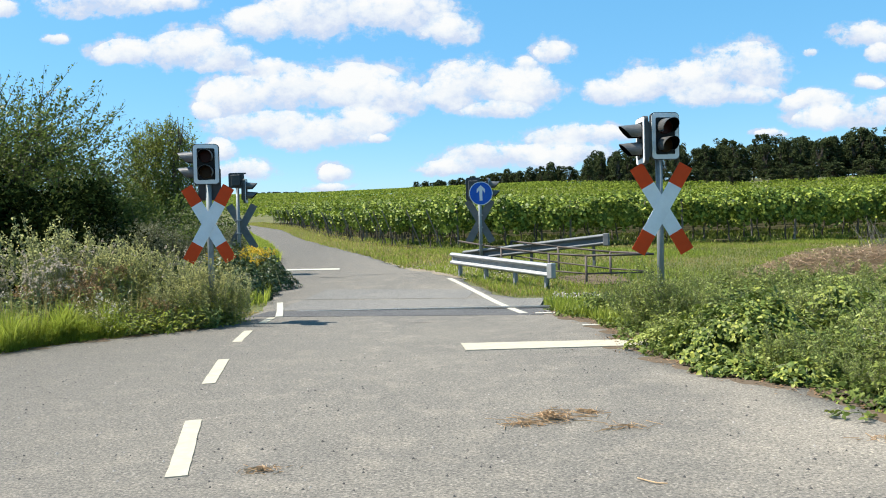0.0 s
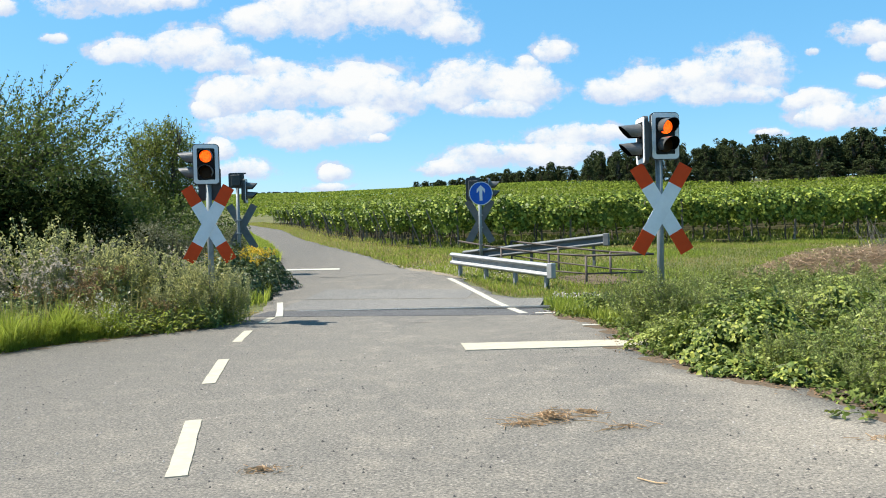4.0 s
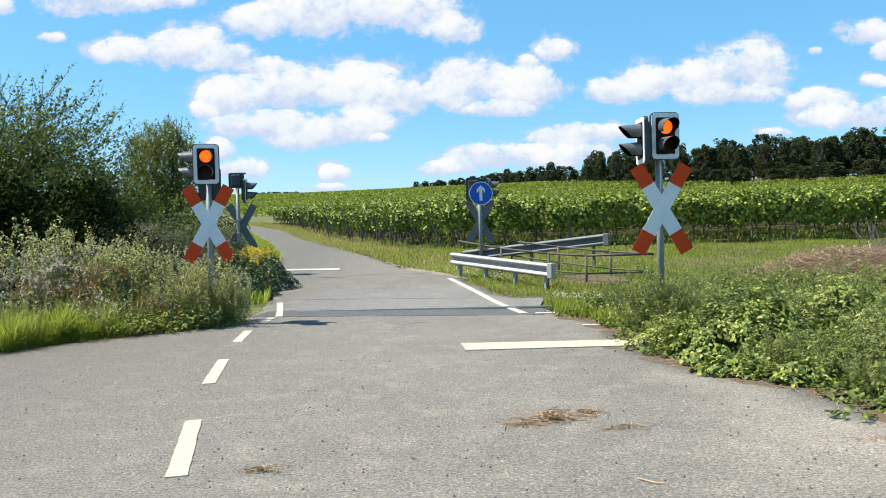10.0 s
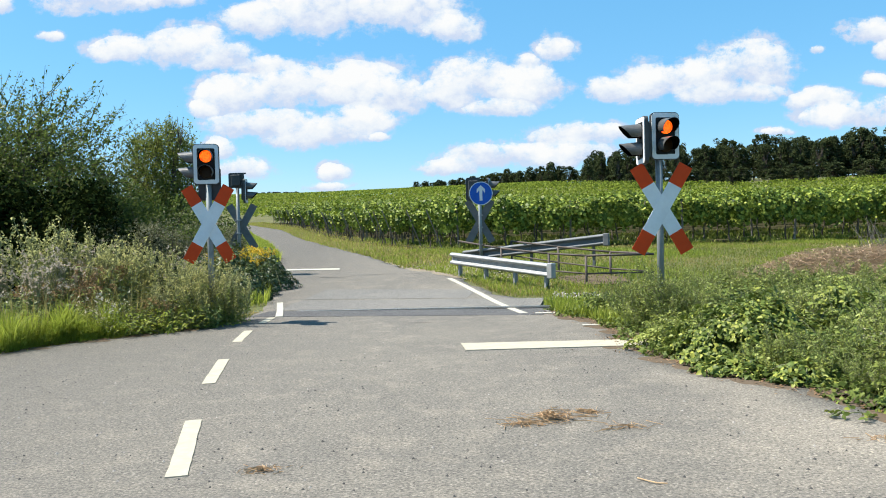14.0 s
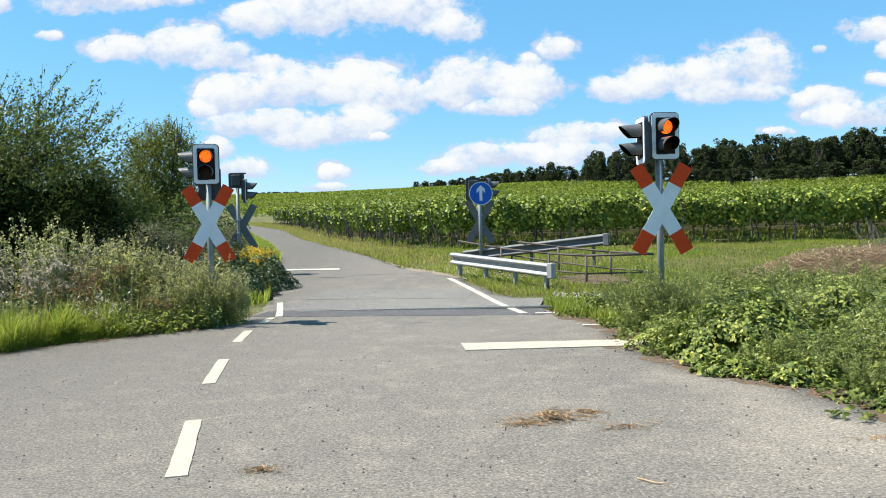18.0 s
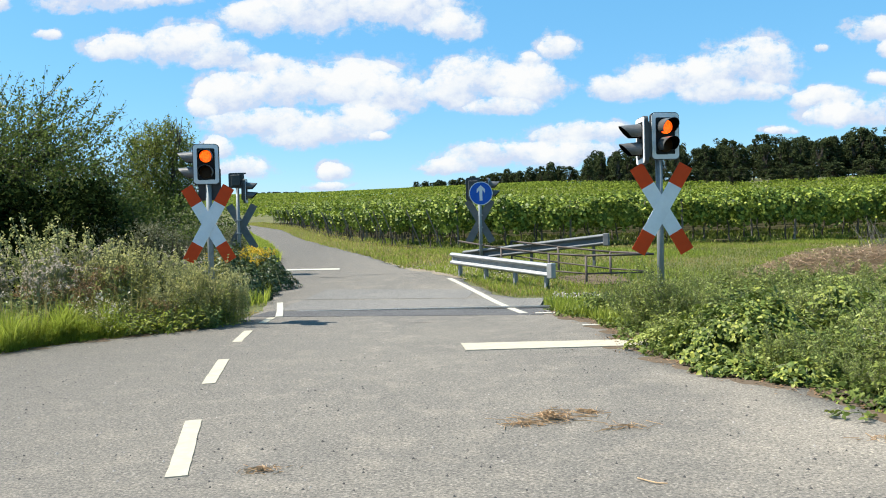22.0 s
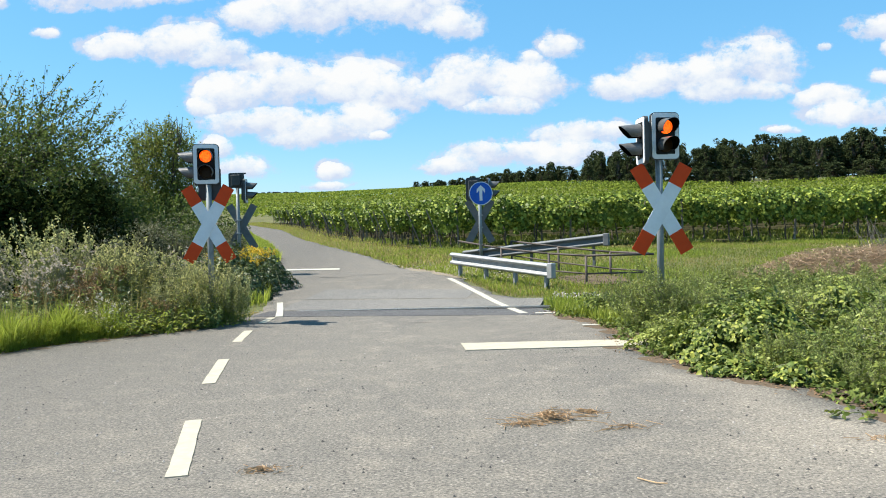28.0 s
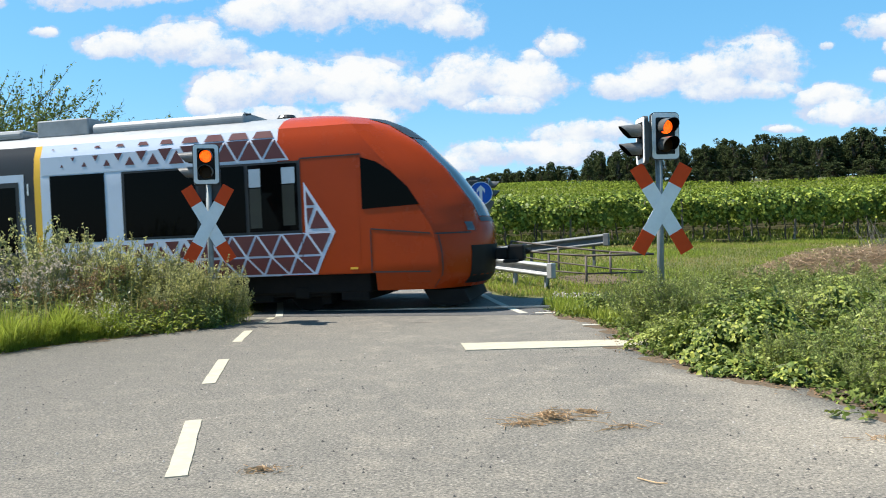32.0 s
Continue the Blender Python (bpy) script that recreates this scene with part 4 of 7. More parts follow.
def make_vineyard():
    near = [vine_section(4.0, 1900, 0.145, s, M["vine"], 0.5) for s in (1, 2, 3, 4)]
    inner = [vine_section(4.0, 1500, 0.15, s, M["vine"], 0.45) for s in (11, 12, 13)]
    mid = [vine_section(8.0, 1900, 0.2, s, M["vine"], 0.35) for s in (5, 6, 7)]
    bm = bmesh.new()
    for z0, z1, dx in ((0, 0.3, 0.05), (0.3, 0.62, -0.04), (0.62, 0.95, 0.03)):
        tube(bm, (dx * (z0 > 0), 0, z0), (-dx, 0.02, z1), 0.032 - 0.012 * z0, n=6)
    trunk = bm_mesh("trunk", bm, M["bark"])
    bm = bmesh.new()
    box(bm, -0.035, 0.035, -0.035, 0.035, -0.1, 1.85, 0.008)
    stake = bm_mesh("stake", bm, M["stake"])
    bm = bmesh.new()
    tube(bm, (0.15, -0.1, -0.05), (-0.5, -0.1, 1.65), 0.024, n=6)
    end_stake = bm_mesh("end_stake", bm, M["stake"])
    # bare soil under the rows
    ys = np.arange(30.4, 91, 1.5)
    xl = np.interp(ys, [31.0, 40.0, 67.0, 107.0], [-0.8, -4.5, -12.7, -26.4])
    cols = np.linspace(0, 1, 40)
    X = xl[:, None] + (66.0 - xl)[:, None] * cols ** 1.5
    Yg = np.repeat(ys[:, None], len(cols), 1)
    Z = smooth_land(X, Yg) + 0.03 + 0.03 * np.sin(X * 3.1) * np.sin(Yg * 2.3)
    w = len(cols)
    i = (np.arange(len(ys) - 1)[:, None] * w + np.arange(w - 1)[None]).ravel()
    soil = mesh_of("vineyard_soil", np.stack([X, Yg, Z], -1).reshape(-1, 3), np.stack([i, i + 1, i + w + 1, i + w], 1).tolist(), M["vine_soil"], smooth=True)
    tagged(new("vineyard_soil", soil), "brown crumbly soil under the vine rows", "soil", kind="structure")
    k = 0
    Y = 31.0
    while Y < 88:
        x0 = float(np.interp(Y, [31.0, 40.0, 67.0, 107.0], [-0.4, -4.0, -12.2, -25.9])) + 0.3 * math.sin(Y * 2.3)
        x1 = Y * 0.68 + 2
        lod = near if Y < 32 else inner if Y < 48 else mid
        step = 4.0 if Y < 48 else 8.0
        zr = float(land(x0, Y))
        row = empty("vine_row", Matrix.Translation((x0, Y, zr)), "trellised row of green grape vines on stakes", "vine row", "vine rows")
        x = x0
        while x < x1:
            cx = x + step / 2
            ob = part("foliage", lod[k % len(lod)], None, row)
            slope = float(land(x + step, Y) - land(x, Y)) / step
            ob.matrix_basis = Matrix.Translation((cx - x0, 0, float(land(cx, Y)) - zr)) @ Matrix.Rotation(-math.atan(slope), 4, "Y") @ Matrix.Rotation(math.pi * (k % 2), 4, "Z")
            k += 1
            x += step
        e = part("end_stake", end_stake, None, row)
        if Y < 34:
            for q in range(int((x1 - x0) / 1.15)):
                xx = x0 + 0.5 + q * 1.15
                t = part("trunk", trunk, None, row)
                t.matrix_basis = pose(xx - x0, rng.normal(0, 0.04), float(land(xx, Y)) - zr, rng.normal(0, 5), rng.normal(0, 6), rng.uniform(0, 360))
                if q % 4 == 0:
                    part("stake", stake, None, row).matrix_basis = pose(xx - x0 + 0.3, -0.1, float(land(xx, Y)) - zr, rng.normal(0, 2), rng.normal(0, 2), 0)
        else:
            for q in range(9):
                xx = x0 - 0.1 + q * 0.75
                t = part("trunk", trunk, None, row)
                t.matrix_basis = pose(xx - x0, 0, 0, rng.normal(0, 5), rng.normal(0, 6), rng.uniform(0, 360))
            part("stake", stake, None, row).matrix_basis = pose(0.9, 0, 0, 0, rng.normal(0, 2), 0)
        Y += 2.0
    # weeds along the feet of the front rows
    r = np.random.default_rng(12)
    n = 26000
    y = 31.0 + 2.0 * r.integers(0, 6, n) + r.normal(size=n) * 0.35
    x = np.interp(y, [31.0, 42.0], [-0.9, -4.6]) + r.uniform(0, 1, n) * 34
    b = np.stack([x, y, smooth_land(x, y)], 1)
    me = quads_mesh("vineyard_grass", blade_arrays(b, r.uniform(0.06, 0.3, n) * (0.6 + 0.4 * np.sin(x * 2.1 + y)), 0.03, 0.5, r), M["meadow"])
    tagged(new("vineyard_grass", me), "rank green grass along the feet of the vines", "grass", kind="stuff")
    # the hillside behind
    r = np.random.default_rng(11)
    pts = []
    Y = 90.0
    while Y < 285:
        x0, x1 = float(np.interp(Y, [88, 100, 107, 150, 285], [-21.2, -26.5, -30.5, -66, -125])), min(Y * 0.7, 120)
        d = 34 if Y < 150 else 22
        n = int((x1 - x0) * d)
        x = r.uniform(x0, x1, n)
        y = Y + r.normal(size=n) * 0.22 + 0.05 * x
        z = 0.75 + 1.05 * r.beta(1.6, 1.0, n)
        ok = ~((Y > 150 - 30 * np.clip((x - 24) / 26, 0, 1)) & (x > 22 + (Y - 150) * 0.1)) & (r.uniform(size=n) < 0.75 + 0.25 * np.sin(x * 0.9 + Y))
        pts.append(np.stack([x, y, land(x, y) + z], 1)[ok])
        Y += 3.0 if Y < 150 else 4.4
    c = np.concatenate(pts)
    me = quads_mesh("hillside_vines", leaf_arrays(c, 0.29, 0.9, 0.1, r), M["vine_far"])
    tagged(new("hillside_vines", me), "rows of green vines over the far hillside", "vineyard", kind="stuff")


# ---- trees and shrubs ----
def grow(r, p, d, length, radius, depth, segs, tips, up=0.12, spread=0.6, kids=3):
    """A limb with children; collects tube segments and twig ends."""
    n = 4
    for k in range(n):
        q = p + d * (length / n)
        segs.append((p.copy(), q.copy(), radius * (1 - 0.14 * k), radius * (1 - 0.14 * (k + 1))))
        p = q
        d = (d + np.append(r.normal(size=2) * 0.14, r.normal() * 0.08 + up * 0.3)).astype(float)
        d /= np.linalg.norm(d)
        if depth <= 1:
            tips.append(p.copy())
        if depth > 0 and k >= 1:
            for _ in range(kids if k == n - 1 else 1 + (kids > 3)):
                nd = d + r.normal(size=3) * spread
                nd[2] += up
                nd /= np.linalg.norm(nd)
                grow(r, p.copy(), nd, length * r.uniform(0.5, 0.75), radius * 0.5, depth - 1, segs, tips, up, spread, kids)


def tube_mesh(name, segs, mat, sides=5):
    vs, fs = [], []
    for a, b, r0, r1 in segs:
        d = b - a
        u = np.cross(d, (0.3, 0.2, 0.93))
        if np.linalg.norm(u) < 1e-6:
            u = np.array([1.0, 0, 0])
        u /= np.linalg.norm(u)
        w = np.cross(d, u)
        w /= np.linalg.norm(w)
        base = len(vs)
        for p, rr in ((a, r0), (b, r1)):
            for k in range(sides):
                an = 2 * math.pi * k / sides
                vs.append(p + rr * (math.cos(an) * u + math.sin(an) * w))
        for k in range(sides):
            j = (k + 1) % sides
            fs.append((base + k, base + j, base + sides + j, base + sides + k))
    return mesh_of(name, vs, fs, mat, smooth=True)


def wand_tree_meshes(seed, width, height, leaf, wands, per, mat, reach=1.0, inner=6000, rise=0.0, dome=0.0, low=0.0):
    """A tree of rising limbs whose crown is made of leafy wands, with gaps between them."""
    r = np.random.default_rng(seed)
    segs, tips = [], []
    grow(r, np.array([0, 0, -0.2]), np.array([r.normal() * 0.05, r.normal() * 0.05, 1.0]), height * 0.22, height * 0.022, 0, segs, tips, 0.2)
    top = segs[-1][1]
    tips.clear()
    for k in range(8):
        a = 2 * math.pi * k / 8 + r.uniform(-0.4, 0.4)
        d = unit(np.array([math.cos(a), math.sin(a), r.uniform(0.1, 1.3)]))
        grow(r, top - np.array([0, 0, r.uniform(0, 0.12) * height]), d, height * 0.33 * r.uniform(0.8, 1.2), height * 0.012, 2, segs, tips, 0.05, 0.55, 3)
    tips = np.array(tips)
    # bring the skeleton to its true spread before the leaves grow
    sx = (width / 2 - reach * 0.35) / np.percentile(np.hypot(tips[:, 0], tips[:, 1]), 93)
    sz = (height - reach * 0.45) / tips[:, 2].max()
    fit = np.array([sx, sx, sz])
    tips = tips * fit
    segs = [(p * fit, q * fit, r0, r1) for p, q, r0, r1 in segs]
    mid = tips.mean(0) - np.array([0, 0, height * 0.12])
    q = tips[r.integers(len(tips), size=wands)] + r.normal(size=(wands, 3)) * 0.15
    # part of the wands fill a rounded crown between the limbs
    g = unit(r.normal(size=(wands, 3))) * r.uniform(0.1, 1, wands)[:, None] ** 0.4
    g = g * np.array([width * 0.42, width * 0.42, height * 0.34]) + np.array([0, 0, height * 0.6])
    k = r.uniform(size=wands) < dome
    q[k] = g[k]
    q = q[q[:, 2] > low]
    wands = len(q)
    d = unit(unit(q - mid) + np.array([0, 0, rise]) + r.normal(size=(wands, 3)) * 0.45)
    ln = reach * r.uniform(0.35, 1.0, wands) ** 1.2
    end = q + d * ln[:, None] + np.array([0, 0, 0.12]) * ln[:, None]
    mids = (q + end) / 2 + np.array([0, 0, -0.05]) * ln[:, None]
    twigs = np.concatenate([stem_quads(q, mids, 0.009), stem_quads(mids, end, 0.006)])
    t = (np.arange(per) + r.uniform(0, 0.8, (wands, per))) / per
    c = q[:, None] + (end - q)[:, None] * t[..., None] + r.normal(size=(wands, per, 3)) * 0.045
    c = c.reshape(-1, 3)
    dd = np.repeat(d, per, axis=0)
    ax = unit(dd * 0.5 + r.normal(size=c.shape) * 0.7)
    nrm = spread_axes(ax, r)
    nrm[:, 2] = np.abs(nrm[:, 2])
    fill = np.concatenate([tips, q])
    fill = fill[r.integers(len(fill), size=inner)] + r.normal(size=(inner, 3)) * 0.25
    s = leaf * r.uniform(0.65, 1.3, len(c))
    sd, s = np.cross(nrm, ax), s[:, None]
    v = np.empty((len(c), 4, 3))
    v[:, 0], v[:, 2] = c - ax * s * 0.5, c + ax * s * 0.5
    v[:, 1], v[:, 3] = c + sd * s * 0.24 + nrm * s * 0.08, c - sd * s * 0.24 + nrm * s * 0.08
    lv = np.concatenate([v.reshape(-1, 3), leaf_arrays(fill[fill[:, 2] > low], leaf, 0.5, 0.2, r)])
    idx = np.concatenate([np.zeros(len(lv) // 4), np.ones(len(twigs) // 4)])
    return tube_mesh("trunk", segs, M["bark"]), quads_mesh("crown", np.concatenate([lv, twigs]), [mat, M["bark"]], idx)


def far_tree_meshes(seed, mat, lumps=26, per=62, leaf=0.5, blob=0.95):
    """A broad tree seen from afar: short trunk and a lumpy crown down to low boughs, 9 m high."""
    r = np.random.default_rng(seed)
    segs, cs = [(np.array([0, 0, -0.5]), np.array([0.1, 0, 3.5]), 0.2, 0.13)], []
    for k in range(lumps):
        a, q = r.uniform(0, 6.283), r.uniform(0.15, 1) ** 0.5
        z = r.uniform(1.2, 8.3)
        w = 2.5 * math.sin(math.pi * min(1, (z + 1.2) / 10.2)) ** 0.7
        e = np.array([math.cos(a) * w * q, math.sin(a) * w * q, z])
        segs.append((np.array([0, 0, min(3.4, z * 0.6)]), e, 0.06, 0.02))
        g = r.normal(size=(per, 3))
        g *= (r.uniform(0.2, 1, per) ** 0.4 / np.linalg.norm(g, axis=1))[:, None]
        cs.append(e + g * np.array([blob, blob, blob * 0.8]) * r.uniform(0.7, 1.25))
    c = np.concatenate(cs)
    return tube_mesh("trunk", segs, M["bark"]), quads_mesh("crown", leaf_arrays(c[c[:, 2] > 0.2], leaf, 0.7, 0.3, r), mat)


BREEZE = []


def plant_tree(name, meshes, m, label, category, group=""):
    t = empty(name, m, label, category, group)
    part("trunk", meshes[0], None, t)
    part("crown", meshes[1], None, t)
    if name == "tree":
        BREEZE.append(t)
    return t


def shrub_meshes(seed, w, h, n, leaf, mat):
    """A dense bush: limbs from the ground and leaves in uneven lumps."""
    r = np.random.default_rng(seed)
    segs, cs = [], []
    lumps = []
    for k in range(22):
        a, q = r.uniform(0, 2 * math.pi), r.uniform(0.1, 1) ** 0.6
        e = np.array([math.cos(a) * w * 0.5 * q, math.sin(a) * w * 0.42 * q, h * r.uniform(0.35, 0.92) * (1.05 - 0.45 * q)])
        segs.append((np.array([r.normal() * 0.15, r.normal() * 0.15, -0.1]), e * 0.55, 0.035, 0.022))
        segs.append((e * 0.55, e, 0.022, 0.008))
        lumps.append(e)
    per = n // len(lumps)
    for e in lumps:
        g = r.normal(size=(per, 3))
        g *= (r.uniform(0.25, 1, per) ** 0.5 / np.linalg.norm(g, axis=1))[:, None]
        cs.append(e + g * np.array([w * 0.15, w * 0.15, h * 0.17]))
    low = r.uniform(-1, 1, size=(n // 4, 3)) * np.array([w * 0.45, w * 0.35, h * 0.25]) + np.array([0, 0, h * 0.28])
    c = np.concatenate(cs + [low])
    c = c[c[:, 2] > 0.03]
    return tube_mesh("branchwork", segs, M["bark"]), quads_mesh("leafage", leaf_arrays(c, leaf, 0.55, 0.25, r), mat)


def plant_shrub(meshes, x, y, turn, scale, label, group="", name="shrub"):
    m = Matrix.Translation((x, y, float(land(x, y)) - 0.05)) @ Matrix.Rotation(radians(turn), 4, "Z") @ Matrix.Diagonal((scale[0], scale[1], scale[2], 1))
    t = empty(name, m, label, "shrub", group)
    part("branchwork", meshes[0], None, t)
    tagged(part("leafage", meshes[1], None, t), kind="stuff")
    return t


def make_trees():
    lab = "leafy green tree with wispy upright twigs"
    big = wand_tree_meshes(21, 8.2, 5.7, 0.115, 1600, 20, M["tree"], 1.6, 10000, 0.0, 0.4, 1.7)
    plant_tree("tree", big, pose(-12.5, 21.0, float(land(-12.5, 21.0)) - 0.2, 0, 0, 40), lab, "tree", "trees behind the track")
    plant_tree("tree", big, pose(-16.5, 23.0, float(land(-16.5, 23)) - 0.2, 0, 0, 170), lab, "tree", "trees behind the track")
    # this tree stands out of sight, added only to shade the shrubs beside it
    plant_tree("tree", big, pose(-15.6, 19.4, float(land(-15.6, 19.4)) - 0.2, 0, 0, 290), lab, "tree", "trees behind the track")
    side = wand_tree_meshes(24, 3.0, 3.5, 0.11, 420, 15, M["tree"], 1.0, 2500, 0.0, 0.5, 1.3)
    plant_tree("tree", side, pose(-10.4, 21.2, float(land(-10.4, 21.2)) - 0.2, 0, 0, 100), lab, "tree", "trees behind the track")
    small = wand_tree_meshes(35, 3.0, 5.3, 0.085, 1700, 12, M["small_tree"], 0.45, 3000, 0.1, 0.9)
    plant_tree("tree", small, pose(-9.45, 25.5, float(land(-9.45, 25.5)) - 0.2, 0, 0, 10), "rounded green tree with yellowing patches", "tree", "trees behind the track")
    # shaded copies in near-black leaf, sunlit copies in the brighter tree leaf
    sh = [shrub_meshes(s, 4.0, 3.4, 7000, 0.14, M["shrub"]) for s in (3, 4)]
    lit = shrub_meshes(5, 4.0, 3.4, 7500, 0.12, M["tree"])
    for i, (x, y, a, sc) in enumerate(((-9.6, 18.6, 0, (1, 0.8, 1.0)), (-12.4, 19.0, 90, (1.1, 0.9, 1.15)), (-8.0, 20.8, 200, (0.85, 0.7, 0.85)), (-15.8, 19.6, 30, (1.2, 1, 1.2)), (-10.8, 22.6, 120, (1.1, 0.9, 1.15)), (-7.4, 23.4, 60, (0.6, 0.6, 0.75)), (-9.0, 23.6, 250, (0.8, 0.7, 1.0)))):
        plant_shrub(lit if i in (2, 4, 5, 6) else sh[i % 2], x, y, a, sc, "dense green shrub behind the track" if i in (2, 4, 5, 6) else "dense green shrub, shade put into its near-black leaves", "shrubs behind the track")
    gy = shrub_meshes(8, 2.2, 2.3, 3800, 0.065, M["seed_shrub"])
    for x, y, a, sc in ((-6.9, 18.9, 0, (0.8, 0.8, 1.0)), (-6.3, 21.9, 100, (0.8, 0.8, 0.8)), (-7.7, 18.4, 200, (0.8, 0.8, 1.0)), (-6.0, 19.2, 50, (0.6, 0.6, 0.7))):
        plant_shrub(gy, x, y, a, sc, "dusty grey-green seeding shrub", "grey shrubs")
    # the wood on the ridge
    fo = [far_tree_meshes(s, M["forest"], 70, 52, 0.34, 0.6) for s in (51, 52, 53, 54)]
    r = np.random.default_rng(5)
    def wood(n, xs, ys, hs, sx):
        for k in range(n):
            t = k / max(1, n - 1)
            x, y = xs(t) + r.normal() * 1.0, ys(t) + r.normal() * 2.5
            h = hs(t) * r.uniform(0.85, 1.12) / 9.0
            m = Matrix.Translation((x, y, float(land(x, y)) - 0.6)) @ Matrix.Rotation(r.uniform(0, 6), 4, "Z") @ Matrix.Diagonal((h * sx, h * sx, h, 1))
            plant_tree("far_tree", fo[k % 4], m, "dark green tree in the wood on the ridge", "tree", "wood on the ridge")
    wood(60, lambda t: 30 + 75 * t, lambda t: 152 + 4 * t, lambda t: 7.0 + 3.0 * t, 0.8)
    wood(30, lambda t: 33 + 62 * t, lambda t: 143 - 4 * t, lambda t: 3.4 + 1.2 * t, 1.7)
    wood(28, lambda t: 33 + 75 * t, lambda t: 160 + 4 * t, lambda t: 8.2 + 3.0 * t, 1.0)
    wood(54, lambda t: -8 + 60 * t, lambda t: 258 - 40 * t, lambda t: 4.2 + 2.8 * t, 1.35)
    wood(12, lambda t: 16 + 16 * t, lambda t: 238 - 20 * t, lambda t: 6.0 + 1.5 * t, 0.85)
    wood(30, lambda t: -76 + 22 * t, lambda t: 289, lambda t: 3.1, 1.7)


# ---- weeds and grass ----
def weed_mesh(seed, h, stalks, leaves, leaf, mat, heads=0, head_mat=None, spread=0.28, head_size=0.035, w=0.004):
    """A herb of upright branching stalks with small leaves and seed heads."""
    r = np.random.default_rng(seed)
    A, B, C, Hd = [], [], [], []
    for _ in range(stalks):
        b = np.append(r.normal(size=2) * spread * 0.35, -0.03)
        t = b + np.array([r.normal() * spread, r.normal() * spread, h * r.uniform(0.65, 1.05)])
        mid = (b + t) / 2 + np.append(r.normal(size=2) * 0.03, 0)
        A += [b, mid]
        B += [mid, t]
        q = r.uniform(0.12, 1, leaves)[:, None]
        C.append(b + (t - b) * q + r.normal(size=(leaves, 3)) * 0.06 * (1.25 - q))
        for _ in range(4):
            k = r.uniform(0.45, 0.95)
            s = b + (t - b) * k
            e = s + np.array([r.normal() * 0.12, r.normal() * 0.12, r.uniform(0.08, 0.28)])
            A.append(s)
            B.append(e)
            C.append(s + (e - s) * r.uniform(0, 1, leaves // 5)[:, None] + r.normal(size=(leaves // 5, 3)) * 0.025)
            if heads:
                Hd.append(e + r.normal(size=(heads, 3)) * 0.03)
        if heads:
            Hd.append(t + r.normal(size=(heads, 3)) * 0.035)
    st = stem_quads(np.array(A), np.array(B), w)
    lf = leaf_arrays(np.concatenate(C), leaf, 0.42, 0.3, r, 0.25)
    vs, idx = [st, lf], [np.zeros(len(st) // 4), np.ones(len(lf) // 4)]
    mats = [M["stem"], mat]
    if heads:
        hv = leaf_arrays(np.concatenate(Hd), head_size, 0.9, 0.2, r)
        vs.append(hv)
        idx.append(np.full(len(hv) // 4, 2))
        mats.append(head_mat)
    return quads_mesh("weed", np.concatenate(vs), mats, np.concatenate(idx))


def mugwort_mesh(seed, h, stems, mat, top_mat, spread=0.3, leaf=0.07):
    """Upright fanned stems: narrow leaves below, slim pale panicles above."""
    r = np.random.default_rng(seed)
    A, B, lo, hi = [], [], [], []
    for _ in range(stems):
        b = np.append(r.normal(size=2) * spread * 0.3, -0.03)
        t = b + np.array([r.normal() * spread * 0.8, r.normal() * spread * 0.8, h * r.uniform(0.6, 1.05)])
        m = (b + t) / 2 + np.append(-(t - b)[:2] * 0.12, 0)
        A += [b, m]
        B += [m, t]
        q = r.uniform(0.08, 0.72, 26)[:, None]
        lo.append(b + (t - b) * q + r.normal(size=(26, 3)) * np.array([0.055, 0.055, 0.02]))
        for k in range(9):
            u = r.uniform(0.45, 0.97)
            p = b + (t - b) * u
            a = r.uniform(0, 6.283)
            e = p + np.array([math.cos(a) * 0.07, math.sin(a) * 0.07, r.uniform(0.1, 0.24)]) * (1.3 - 0.6 * u)
            A.append(p)
            B.append(e)
            hi.append(p + (e - p) * r.uniform(0.1, 1.05, 11)[:, None] + r.normal(size=(11, 3)) * 0.012)
    st = stem_quads(np.array(A), np.array(B), 0.0035)
    l1 = leaf_arrays(np.concatenate(lo), leaf, 0.3, 0.1, r, 0.35)
    l2 = leaf_arrays(np.concatenate(hi), 0.03, 0.5, 0.1, r)
    idx = np.concatenate([np.zeros(len(st) // 4), np.ones(len(l1) // 4), np.full(len(l2) // 4, 2)])
    return quads_mesh("weed", np.concatenate([st, l1, l2]), [M["stem"], mat, top_mat], idx)


